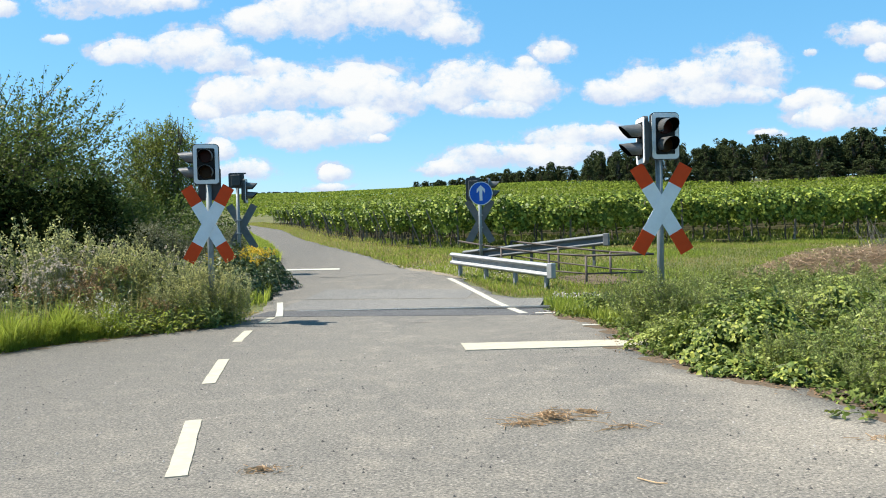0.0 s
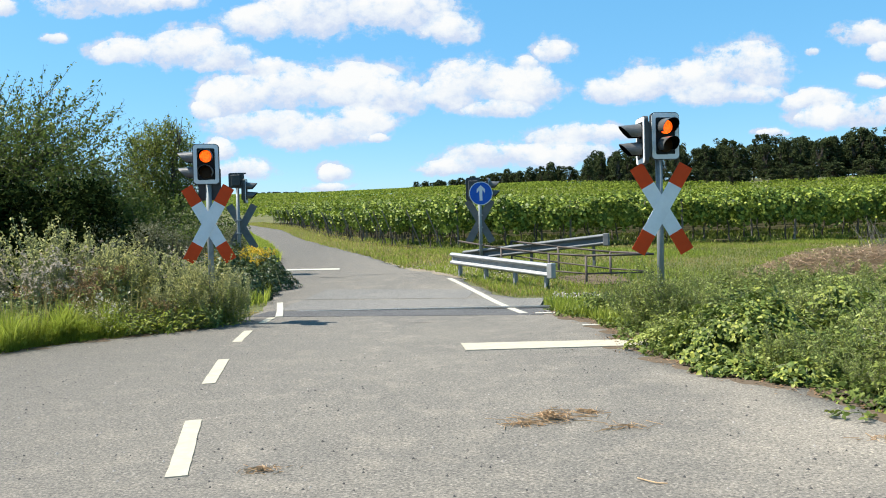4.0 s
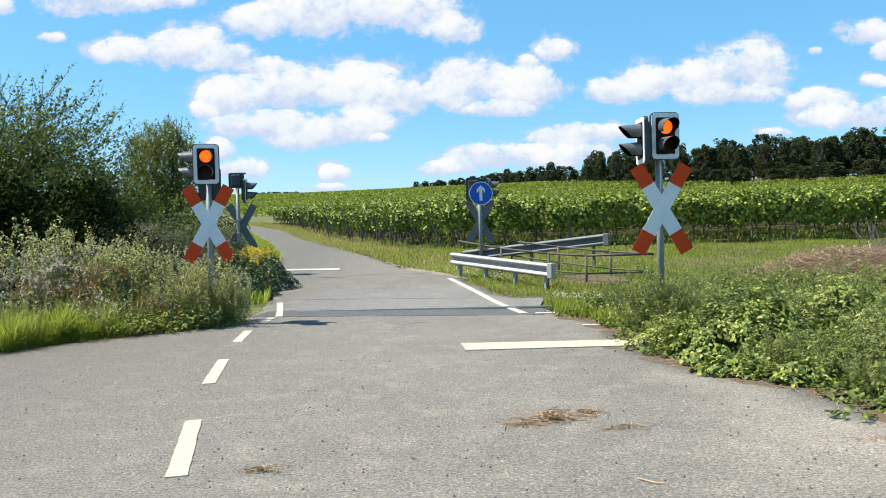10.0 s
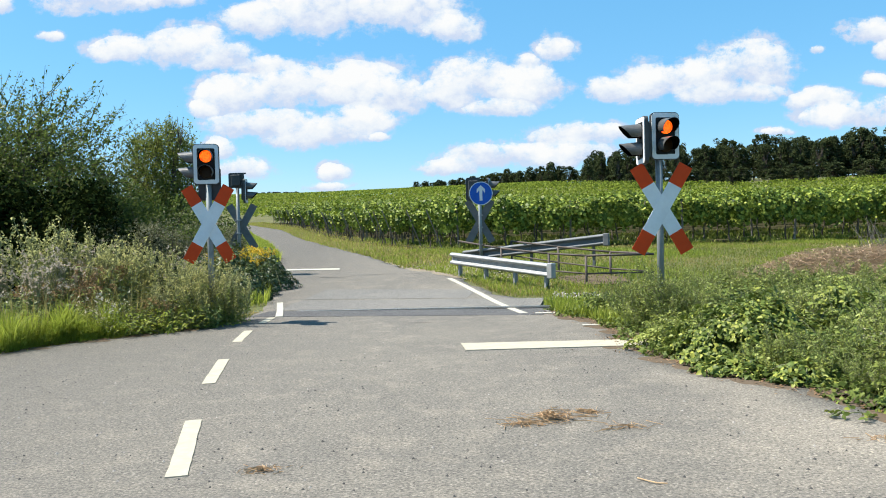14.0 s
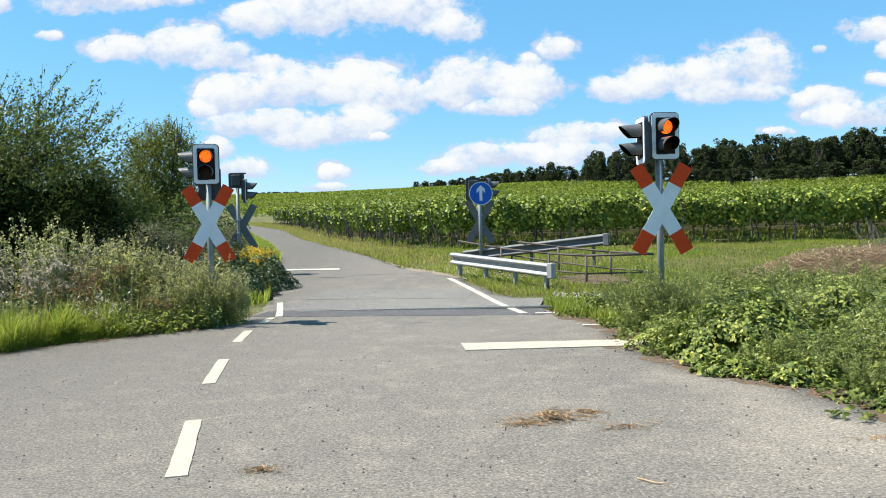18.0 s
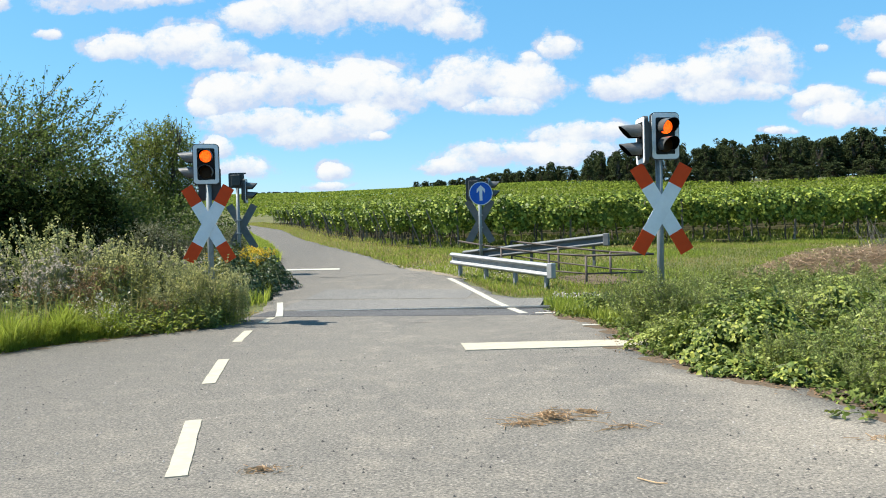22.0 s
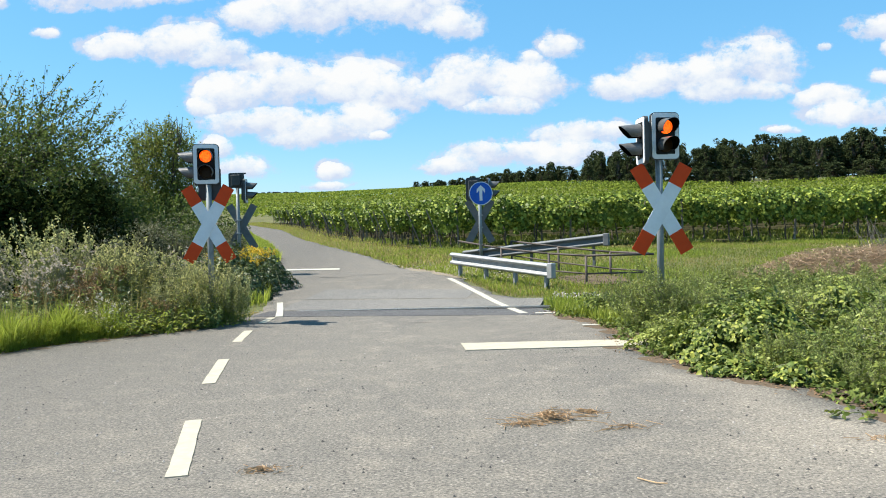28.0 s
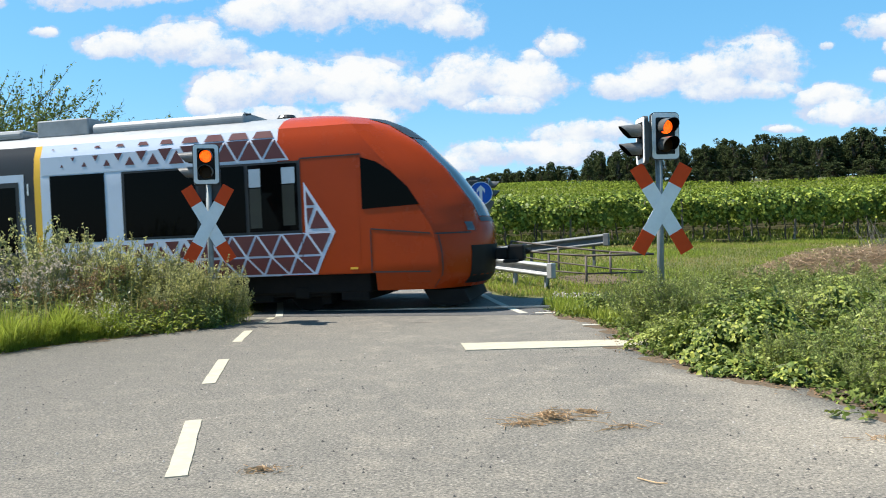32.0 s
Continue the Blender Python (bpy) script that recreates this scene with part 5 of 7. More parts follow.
def leafy_mesh(seed, h, stems, pairs, leaf, mat, spread=0.3, width=0.55, heads=0, head_mat=None):
    """A herb of upright stems with pairs of drooping pointed oval leaves."""
    r = np.random.default_rng(seed)
    A, B, C, Ax, Nr, S, Hd = [], [], [], [], [], [], []
    for _ in range(stems):
        b = np.append(r.normal(size=2) * spread * 0.2, -0.03)
        t = b + np.array([r.normal() * spread * 0.85, r.normal() * spread * 0.85, h * r.uniform(0.5, 1.05)])
        A.append(b)
        B.append(t)
        for k in range(pairs):
            u = 0.2 + 0.8 * (k + r.uniform(0, 0.6)) / pairs
            a0 = (k % 2) * 1.571 + r.uniform(-0.8, 0.8)
            for f in (0.0, math.pi):
                a = a0 + f
                sz = leaf * r.uniform(0.7, 1.25) * (1.15 - 0.55 * u)
                d = np.array([math.cos(a), math.sin(a), r.uniform(-0.8, 0.6)])
                d /= np.linalg.norm(d)
                n = np.array([-d[0] * d[2], -d[1] * d[2], 1.0]) + r.normal(size=3) * 0.45
                n -= d * n.dot(d)
                C.append(b + (t - b) * u + d * (sz * 0.62))
                Ax.append(d)
                Nr.append(n / np.linalg.norm(n))
                S.append(sz)
        if heads:
            Hd.append(t + r.normal(size=(heads, 3)) * 0.04)
    lv = ovate_verts(np.array(C), np.array(Nr), np.array(Ax), S, width)
    st = stem_quads(np.array(A), np.array(B), 0.004)
    if heads:
        hv = leaf_arrays(np.concatenate(Hd), 0.026, 0.9, 0.3, r)
        return plant_mesh("weed", lv, [st, hv], [mat, M["stem"], head_mat], 0, (1, 2))
    return plant_mesh("weed", lv, [st], [mat, M["stem"]], 0, (1,))


def thistle_mesh(seed, h, stems, mat):
    """Bare branching thistle stalks topped with pale tufts."""
    r = np.random.default_rng(seed)
    A, B, C, Hd = [], [], [], []
    for _ in range(stems):
        b = np.append(r.normal(size=2) * 0.1, -0.03)
        t = b + np.array([r.normal() * 0.16, r.normal() * 0.16, h * r.uniform(0.7, 1.0)])
        A.append(b)
        B.append(t)
        C.append(b + (t - b) * r.uniform(0.05, 0.6, 12)[:, None] + r.normal(size=(12, 3)) * 0.05)
        for k in range(8):
            p = b + (t - b) * r.uniform(0.55, 1.0)
            e = p + np.array([r.normal() * 0.08, r.normal() * 0.08, r.uniform(0.06, 0.2)])
            A.append(p)
            B.append(e)
            Hd.append(e + r.normal(size=(7, 3)) * 0.014)
    st = stem_quads(np.array(A), np.array(B), 0.0045)
    lf = leaf_arrays(np.concatenate(C), 0.11, 0.3, 0.1, r, 0.4)
    hv = leaf_arrays(np.concatenate(Hd), 0.03, 0.8, 0.2, r)
    idx = np.concatenate([np.zeros(len(st) // 4), np.ones(len(lf) // 4), np.full(len(hv) // 4, 2)])
    return quads_mesh("weed", np.concatenate([st, lf, hv]), [M["stem"], mat, M["mauve"]], idx)


def arched_blades(bases, heights, width, lean, r):
    """Grass blades in three rising quads that bow over at the tip."""
    n = len(bases)
    a = r.uniform(0, 2 * np.pi, n)
    d = np.stack([np.cos(a), np.sin(a), np.zeros(n)], 1)
    sd = np.stack([-np.sin(a), np.cos(a), np.zeros(n)], 1)
    h = np.asarray(heights)[:, None]
    ln = (np.abs(r.normal(size=n)) * lean)[:, None]
    pts, wd = [], (1.0, 0.9, 0.6, 0.08)
    for t in (0.0, 0.4, 0.75, 1.0):
        pts.append(bases + np.array([0, 0, 1.0]) * h * (t - 0.25 * ln * t ** 3) + d * ln * h * t ** 2.2)
    out = []
    for k in range(3):
        v = np.empty((n, 4, 3))
        v[:, 0], v[:, 1] = pts[k] - sd * width * wd[k], pts[k] + sd * width * wd[k]
        v[:, 2], v[:, 3] = pts[k + 1] + sd * width * wd[k + 1], pts[k + 1] - sd * width * wd[k + 1]
        out.append(v.reshape(-1, 3))
    return np.concatenate(out)


def make_mound(seed, n, cx, cy, rx, ry, h, size, mat, label, name="bramble", canes=7, shell=0.75):
    """A bramble mound: three-part oval leaves over a lumpy dome, on arching canes."""
    q = np.random.default_rng(seed)
    a, d = q.uniform(0, 6.283, n), np.sqrt(q.uniform(0, 1, n))
    rim = 1 + 0.14 * np.sin(3 * a + seed) + 0.1 * np.sin(5 * a + 2 * seed) + 0.07 * np.sin(9 * a)
    px, py = rx * d * rim * np.cos(a), ry * d * rim * np.sin(a)
    lump = 0.8 + 0.2 * np.sin(px * 6.5 + seed) * np.sin(py * 6.1 + 2 * seed) + 0.1 * np.sin(px * 15 + py * 11)
    dome = h * (1 - d ** 2.4) * lump
    pz = dome * np.where(q.uniform(size=n) < shell, q.uniform(0.85, 1.05, n), q.uniform(0.2, 0.9, n)) + 0.03
    gz = smooth_land(px + cx, py + cy)
    z0 = float(smooth_land(cx, cy))
    mids = np.stack([px, py, pz + gz - z0], 1)
    up = unit(np.stack([np.cos(a) * d * h / rx * 1.1, np.sin(a) * d * h / ry * 1.1, np.full(n, 0.75)], 1) + q.normal(size=(n, 3)) * 0.32)
    ax = spread_axes(up, q)
    sd = np.cross(up, ax)
    s = size * q.uniform(0.6, 1.3, n)
    C, Nn, Ax, S = [], [], [], []
    for turn, k in ((0.0, 1.0), (1.25, 0.82), (-1.25, 0.82)):
        dr = ax * math.cos(turn) + sd * math.sin(turn)
        nn = unit(up + q.normal(size=(n, 3)) * 0.22)
        dr = unit(dr - nn * (dr * nn).sum(1)[:, None])
        C.append(mids + dr * (s * k * 0.55)[:, None])
        Nn.append(nn)
        Ax.append(dr)
        S.append(s * k)
    lv = ovate_verts(np.concatenate(C), np.concatenate(Nn), np.concatenate(Ax), np.concatenate(S), 0.68, 0.09, 0.22)
    bush = empty(name, Matrix.Translation((cx, cy, z0)), label, "bramble", "low brambles")
    tagged(part("leafage", plant_mesh("leafage", lv, [], [mat]), None, bush), kind="stuff")
    for k in range(canes):
        b = 6.283 * k / canes + q.uniform(-0.3, 0.3)
        pts = [np.array([math.cos(b) * rx * t * 0.9, math.sin(b) * ry * t * 0.9, 0.02 + h * 0.7 * math.sin(math.pi * (0.25 + 0.72 * t))]) for t in (0.0, 0.3, 0.6, 1.0)]
        part("cane", tube_mesh("cane", [(pts[i], pts[i + 1], 0.005, 0.004) for i in range(3)], M["stem"], 5), None, bush)
    return bush


SWAY = []


def put_weed(me, x, y, turn, s, name, label, group, lean=0.0, sz=None):
    ob = new(name, me)
    z = float(smooth_land(x, y)) - 0.04
    ob.matrix_basis = Matrix.Translation((x, y, z)) @ Euler((radians(lean * rng.normal()), radians(lean * rng.normal()), radians(turn))).to_matrix().to_4x4() @ Matrix.Diagonal((s, s, sz or s, 1))
    return tagged(ob, label, "weed", group)


def make_weeds():
    r = np.random.default_rng(77)
    # left of the lane, between it and the track
    mug = [mugwort_mesh(100 + k, 1.0, 18, M["weed_grey"], M["pale_weed"], 0.26, 0.06) for k in range(4)]
    green = [leafy_mesh(110 + k, 0.8, 16, 7, 0.1, M["weed"], 0.26) for k in range(3)]
    blue = [leafy_mesh(115 + k, 0.7, 12, 7, 0.13, M["blue_weed"], 0.26, 0.42) for k in range(3)]
    dark = [leafy_mesh(118 + k, 0.8, 18, 7, 0.1, M["dark_leaf"], 0.3, 0.6) for k in range(2)]
    thistle = [thistle_mesh(170 + k, 1.3, 6, M["blue_weed"]) for k in range(3)]
    dock = weed_mesh(180, 0.8, 6, 10, 0.08, M["weed"], 26, M["dock"], 0.2, 0.026)
    umbel = leafy_mesh(185, 0.6, 10, 6, 0.07, M["weed"], 0.2, 0.4, 12, M["flower"])
    low = [leafy_mesh(190 + k, 0.3, 14, 5, 0.06, M["low_herb"], 0.22, 0.42) for k in range(3)]
    MUG = "tall grey-green mugwort with slim pale panicles"

    def bed(meshes, spots, name, label, group, sway=0, lean=4):
        for k, (x, y, sc) in enumerate(spots):
            ob = put_weed(meshes[k % len(meshes)], x, y, r.uniform(0, 360), sc * r.uniform(0.92, 1.06), name, label, group, lean)
            if sway and k % sway == 0:
                SWAY.append(ob)

    def scatter(n, x0, x1, front, back, s0, s1):
        """Spots in the bed: front and back are metres behind the verge's edge."""
        x = r.uniform(x0, x1, n)
        y = np.array([left_edge(q) for q in x]) + r.uniform(front, back, n)
        ok = y < 13.0 - 0.2053 * x
        return list(zip(x[ok], y[ok], r.uniform(s0, s1, n)[ok]))
    # the bush at the signal's foot
    bed(mug, ((-3.62, 12.55, 0.92), (-3.85, 12.3, 1.14), (-4.1, 12.45, 1.14), (-3.9, 12.15, 1.08), (-4.28, 12.3, 0.85), (-3.45, 12.9, 0.8), (-3.75, 12.75, 1.0), (-4.0, 12.85, 1.05), (-3.5, 12.5, 0.75), (-4.2, 12.75, 0.95)), "mugwort", MUG, "mugwort beside the lane", 1)
    bed(green, ((-3.75, 12.1, 0.7), (-4.05, 12.1, 0.75), (-4.25, 12.05, 0.6), (-3.95, 12.25, 0.9)), "leafy_weed", "bushy green weed with pointed leaves", "weeds beside the lane")
    # tall stand further along
    bed(mug, ((-5.2, 12.7, 1.45), (-5.45, 13.0, 1.55), (-5.75, 12.6, 1.6), (-6.0, 12.9, 1.65), (-6.25, 12.6, 1.55), (-5.0, 13.1, 1.3), (-4.75, 13.4, 1.2)), "mugwort", MUG, "mugwort beside the lane", 1)
    bed(mug, scatter(9, -9.5, -5.2, 1.8, 3.5, 0.9, 1.2), "mugwort", MUG, "mugwort beside the lane", 5)
    bed(mug, ((-6.82, 12.8, 1.75), (-6.72, 12.7, 1.7)), "mugwort", MUG, "mugwort beside the lane", 1)
    bed(thistle, scatter(34, -8.2, -6.0, 1.4, 3.4, 0.9, 1.12), "thistle", "tall thistle stalks gone to pale fluffy seed", "thistles beside the lane", 2)
    bed(thistle, ((-5.1, 13.3, 1.15), (-4.9, 13.5, 1.1), (-5.9, 13.2, 1.2), (-6.4, 13.1, 1.2), (-4.6, 13.8, 1.0)), "thistle", "tall thistle stalks gone to pale fluffy seed", "thistles beside the lane", 1)
    bed(blue, scatter(40, -8.6, -5.6, 1.2, 2.6, 0.8, 1.3), "blue_weed", "blue-grey broad-leaved thistle rosette stalks", "weeds beside the lane")
    bed(green, scatter(9, -5.2, -4.4, 0.5, 1.1, 0.5, 0.75) + scatter(26, -9.0, -4.4, 1.2, 2.6, 0.8, 1.1), "leafy_weed", "bushy green weed with pointed leaves", "weeds beside the lane")
    bed(dark, ((-5.15, 11.9, 1.0), (-5.3, 12.1, 1.05), (-5.0, 12.1, 1.0), (-5.1, 11.6, 0.75), (-4.6, 12.1, 0.8), (-4.45, 12.35, 0.9), (-6.3, 11.3, 0.9), (-6.9, 11.6, 1.0), (-5.9, 11.6, 0.85)), "dark_weed", "dark green broad-leaved weed", "weeds beside the lane")
    bed([dock], ((-5.6, 11.9, 1.0), (-5.85, 12.0, 1.1), (-6.1, 11.9, 1.0), (-5.45, 12.2, 1.1), (-5.7, 12.3, 1.15), (-6.3, 11.7, 0.9), (-6.0, 11.5, 0.85), (-4.75, 11.85, 0.6), (-4.4, 11.9, 0.55), (-5.75, 11.6, 0.9)), "dock_weed", "dock weed with rusty brown seed heads", "dock weeds")
    bed([umbel], ((-5.3, 11.45, 1.0), (-5.2, 11.5, 1.1), (-5.4, 11.6, 1.1), (-6.6, 11.0, 0.9), (-5.05, 11.4, 0.9)), "white_umbel", "low weed with small white flower umbels", "white umbels")
    bed(mug, ((-4.75, 12.05, 0.72), (-4.9, 11.9, 0.62), (-4.6, 12.2, 0.8)), "mugwort", MUG, "mugwort beside the lane")
    bed(low, scatter(90, -4.9, -3.8, 0.12, 1.0, 0.7, 1.7), "low_herb", "low bright yellow-green herb at the verge", "herbs at the verge", 0, 6)
    bed(low, scatter(30, -8.6, -5.0, 1.0, 1.5, 0.9, 1.6), "low_herb", "low bright yellow-green herb at the verge", "herbs at the verge", 0, 6)
    make_mound(41, 900, -4.85, 13.5, 0.55, 0.5, 1.15, 0.055, M["dark_leaf"], "dark green bramble mound among the weeds")
    # beyond the track, at the lane's edge
    for k, (x, y, rx, ry, h) in enumerate(((-4.35, 16.75, 0.55, 0.6, 0.75), (-4.15, 17.9, 0.6, 0.7, 0.7), (-4.9, 17.4, 0.7, 0.8, 1.05), (-4.6, 19.2, 0.6, 0.8, 0.9), (-5.4, 18.6, 0.8, 0.9, 1.2), (-5.6, 17.0, 0.8, 0.7, 1.0))):
        make_mound(50 + k, 800, x, y, rx, ry, h, 0.07, M["dark_leaf"], "dark green bramble mound at the lane edge")
    # right of the lane, up to the track
    nettle = [leafy_mesh(200 + k, 0.75, 17, 7, 0.135, M["bank_weed"], 0.3, 0.55) for k in range(4)]
    nettle += [leafy_mesh(206 + k, 0.75, 17, 6, 0.15, M["dark_weed"], 0.3, 0.62) for k in range(2)]
    fine = [mugwort_mesh(215 + k, 0.8, 16, M["bank_weed"], M["bank_weed"], 0.34, 0.06) for k in range(3)]
    n = 0
    while n < 360:
        y = r.uniform(5.8, 13.0)
        x = right_edge(y) + 0.4 + r.exponential(2.0)
        if x > 10 or y + 0.2053 * x > 13.2 or x > y * 0.64 + 0.8:
            continue
        e = x - right_edge(y)
        if abs(x - 3.4) < 0.85 and abs(y - 8.05) < 0.6:
            continue
        patch = math.sin(x * 1.9 + 0.7) * math.sin(y * 1.6 + 0.4) + r.normal() * 0.35
        me, nm, lab = ((fine[n % 3], "feathery_weed", "feathery light green weed with fine leaves") if patch > 0.3 or (y < 7.6 and n % 2) else (nettle[4 + n % 2], "dark_weed", "dark green broad-leaved weed on the bank") if patch < -0.55 else (nettle[n % 4], "leafy_weed", "bushy green weed with pointed leaves"))
        if x > y * 0.5 and y > 8.2 and n % 3:
            me, nm, lab = nettle[4 + n % 2], "dark_weed", "dark green broad-leaved weed on the bank"
        sc = min(0.4 + 0.2 * e, 0.85) * r.uniform(0.8, 1.15)
        if y > 10.6 and x > 4.2:
            sc *= 0.8
        put_weed(me, x, y, r.uniform(0, 360), sc, nm, lab, "weeds on the bank", 6)
        n += 1
    # taller growth along the foot of the heap
    for k in range(70):
        x = r.uniform(4.4, 8.6)
        put_weed(fine[k % 3] if k % 5 < 2 else nettle[k % 6], x, 13.3 - 0.2053 * x + 0.9 - r.uniform(0, 1.3), r.uniform(0, 360), r.uniform(0.7, 0.95), "leafy_weed", "bushy green weed with pointed leaves", "weeds on the bank", 6)
    bed([umbel], ((4.2, 7.1, 0.7), (4.35, 7.25, 0.75), (4.1, 6.9, 0.6)), "white_umbel", "low weed with small white flower umbels", "white umbels")
    # grass verge in front of the left weeds
    def grass(name, xs, ys, hs, mat, width, label, lean=0.35):
        b = np.stack([xs, ys, smooth_land(xs, ys) - 0.05], 1)
        me = quads_mesh(name, (arched_blades if name == "verge_grass" else blade_arrays)(b, hs, width, lean, r), mat)
        tagged(new(name, me), label, "grass", kind="stuff")
    x = r.uniform(-10, -3.6, 42000)
    ye = np.array([left_edge(q) for q in x])
    y = ye + 0.02 + np.abs(r.normal(size=len(x))) * 0.55 + 0.06 * np.sin(x * 4)
    tuft = 0.75 + 0.3 * np.sin(x * 7.3 + 2 * np.sin(y * 5)) + 0.15 * np.sin(x * 19)
    h = r.uniform(0.2, 0.5, len(x)) * np.clip((y - ye) / 0.25, 0.3, 1) * tuft
    k = x < -4.6
    grass("verge_grass", x[k], y[k], h[k] * np.where(x[k] < -5.0, 1.35, 0.8), M["grass"], 0.0045, "bright green grass along the verge", 0.7)
    k = ~k & (r.uniform(size=len(x)) < 0.35)
    grass("verge_grass", x[k], y[k], h[k] * 0.45, M["drygrass"], 0.004, "half dry grass along the verge", 0.6)
    x = r.uniform(-9, -4.4, 900)
    y = np.array([left_edge(q) for q in x]) + 0.5 + np.abs(r.normal(size=len(x))) * 1.0
    k = y < 13.0 - 0.2053 * x
    grass("tall_dry_grass", x[k], y[k], r.uniform(0.4, 0.95, k.sum()), M["drygrass"], 0.004, "tall dry grass stalks among the weeds", 0.2)
    # low leafy cover at the foot of the bank and on the ground among the weeds
    n = 7000
    y = r.uniform(4.2, 13.3, n)
    e = r.exponential(1.1, n)
    x = np.interp(y, ROAD_Y, ROAD_R) + e - 0.06 + 0.1 * np.sin(y * 5)
    z = smooth_land(x, y) + r.uniform(0.0, 1, n) * np.clip(0.04 + e * 0.35, 0.04, 0.35)
    me = quads_mesh("bank_cover", leaf_arrays(np.stack([x, y, z], 1), 0.06, 0.6, 0.4, r), M["dark_weed"])
    tagged(new("bank_cover", me), "low leafy green cover on the bank", "ground cover", kind="stuff")
    y = r.uniform(11.0, 14.2, 5000)
    x = np.interp(y, ROAD_Y, ROAD_R) + 0.05 + r.exponential(0.9, len(y))
    grass("bank_grass", x, y, r.uniform(0.08, 0.3, len(x)), M["grass"], 0.008, "green grass near the track")
    # beyond the track on the right: short grass round the rails
    y = r.uniform(15.2, 31, 120000)
    x = np.interp(y, ROAD_Y, ROAD_R) + 0.1 + r.uniform(0, 1, len(y)) ** 1.3 * 22
    ok = (y + 0.2053 * x > 15.9) & (x > np.interp(y, ROAD_Y, ROAD_R) + 0.15)
    x, y = x[ok], y[ok]
    dry = r.uniform(size=len(x)) < np.clip(0.25 + 0.35 * np.sin(y * 0.8 + x * 0.4), 0.08, 0.7)
    h = r.uniform(0.03, 0.1, len(x))
    grass("meadow_grass", x[~dry], y[~dry], h[~dry], M["meadow"], 0.009, "green meadow grass by the guard rails")
    k = ~dry & (np.sin(x * 1.3 + 2 * np.sin(y * 0.7)) + r.normal(size=len(x)) * 0.4 > 0.0)
    grass("meadow_grass", x[k] + 0.02, y[k] + 0.02, h[k] * 1.7, M["grass"], 0.008, "tufts of bright meadow grass")
    grass("meadow_grass", x[dry], y[dry], h[dry], M["drygrass"], 0.008, "dry yellowing meadow grass")
    # verges along the climbing lane
    y = r.uniform(22, 95, 26000)
    x = np.interp(y, ROAD_Y, ROAD_R) + 0.05 + r.uniform(0, 3.6, len(y))
    dry = r.uniform(size=len(x)) < 0.6
    h = r.uniform(0.05, 0.18, len(x))
    grass("lane_grass", x[~dry], y[~dry], h[~dry], M["grass"], 0.016, "green grass beside the climbing lane")
    grass("lane_grass", x[dry], y[dry], h[dry], M["drygrass"], 0.016, "dry grass beside the climbing lane")
    y = r.uniform(15.6, 60, 14000)
    x = np.interp(y, ROAD_Y, ROAD_L) - r.exponential(0.8, len(y)) - 0.03
    grass("lane_grass", x, y, r.uniform(0.1, 0.4, len(x)), M["grass"], 0.012, "green grass beside the climbing lane")
    # low bramble with broad leaves spilling onto the asphalt
    THICK = "low bramble thicket with broad fresh leaves"
    make_mound(1, 2300, 3.35, 8.1, 0.98, 0.72, 0.66, 0.06, M["bramble"], THICK)
    make_mound(2, 560, 3.0, 7.35, 0.62, 0.36, 0.16, 0.06, M["bramble"], "creeping bramble spilling onto the asphalt")
    make_mound(3, 330, 3.6, 5.6, 0.34, 0.34, 0.24, 0.062, M["bramble"], "creeping bramble spilling onto the asphalt")
    make_mound(4, 14, 2.95, 5.5, 0.18, 0.14, 0.03, 0.05, M["bramble"], "stray bramble shoot lying on the asphalt", canes=2)
    make_mound(5, 330, 2.6, 9.0, 0.36, 0.45, 0.2, 0.05, M["bank_weed"], "creeping weed at the asphalt edge")
    make_mound(6, 1100, 4.55, 8.5, 0.75, 0.6, 0.72, 0.06, M["bramble"], THICK)
    make_mound(7, 330, 3.3, 6.85, 0.45, 0.32, 0.2, 0.058, M["bramble"], "creeping bramble spilling onto the asphalt")
    make_mound(8, 16, 2.2, 8.75, 0.22, 0.1, 0.04, 0.045, M["bramble"], "stray bramble shoot lying on the asphalt", canes=2)
    gold = weed_mesh(140, 1.0, 9, 40, 0.06, M["weed"], 26, M["gold"], 0.22, 0.03)
    for x, y in ((-4.75, 18.9), (-4.95, 19.5), (-5.2, 18.6)):
        put_weed(gold, x, y, r.uniform(0, 360), 0.95, "goldenrod", "goldenrod with yellow flower heads by the lane", "goldenrod")


def straw_mesh(name, seed, n, rx, ry, h, ln, w=0.003):
    q = np.random.default_rng(seed)
    a, d = q.uniform(0, 6.283, n), np.abs(q.normal(size=n)) * 0.6
    c = np.stack([rx * d * np.cos(a), ry * d * np.sin(a), 0.008 + h * q.uniform(0, 1, n) * np.clip(1 - d, 0, 1)], 1)
    t = q.uniform(0, 6.283, n)
    dr = np.stack([np.cos(t), np.sin(t), q.normal(size=n) * 0.12], 1) * (ln * q.uniform(0.3, 1, n))[:, None]
    A, B = c - dr / 2, c + dr / 2
    A[:, 2], B[:, 2] = np.maximum(A[:, 2], 0.006), np.maximum(B[:, 2], 0.006)
    return quads_mesh(name, stem_quads(A, B, w), M["straw"])


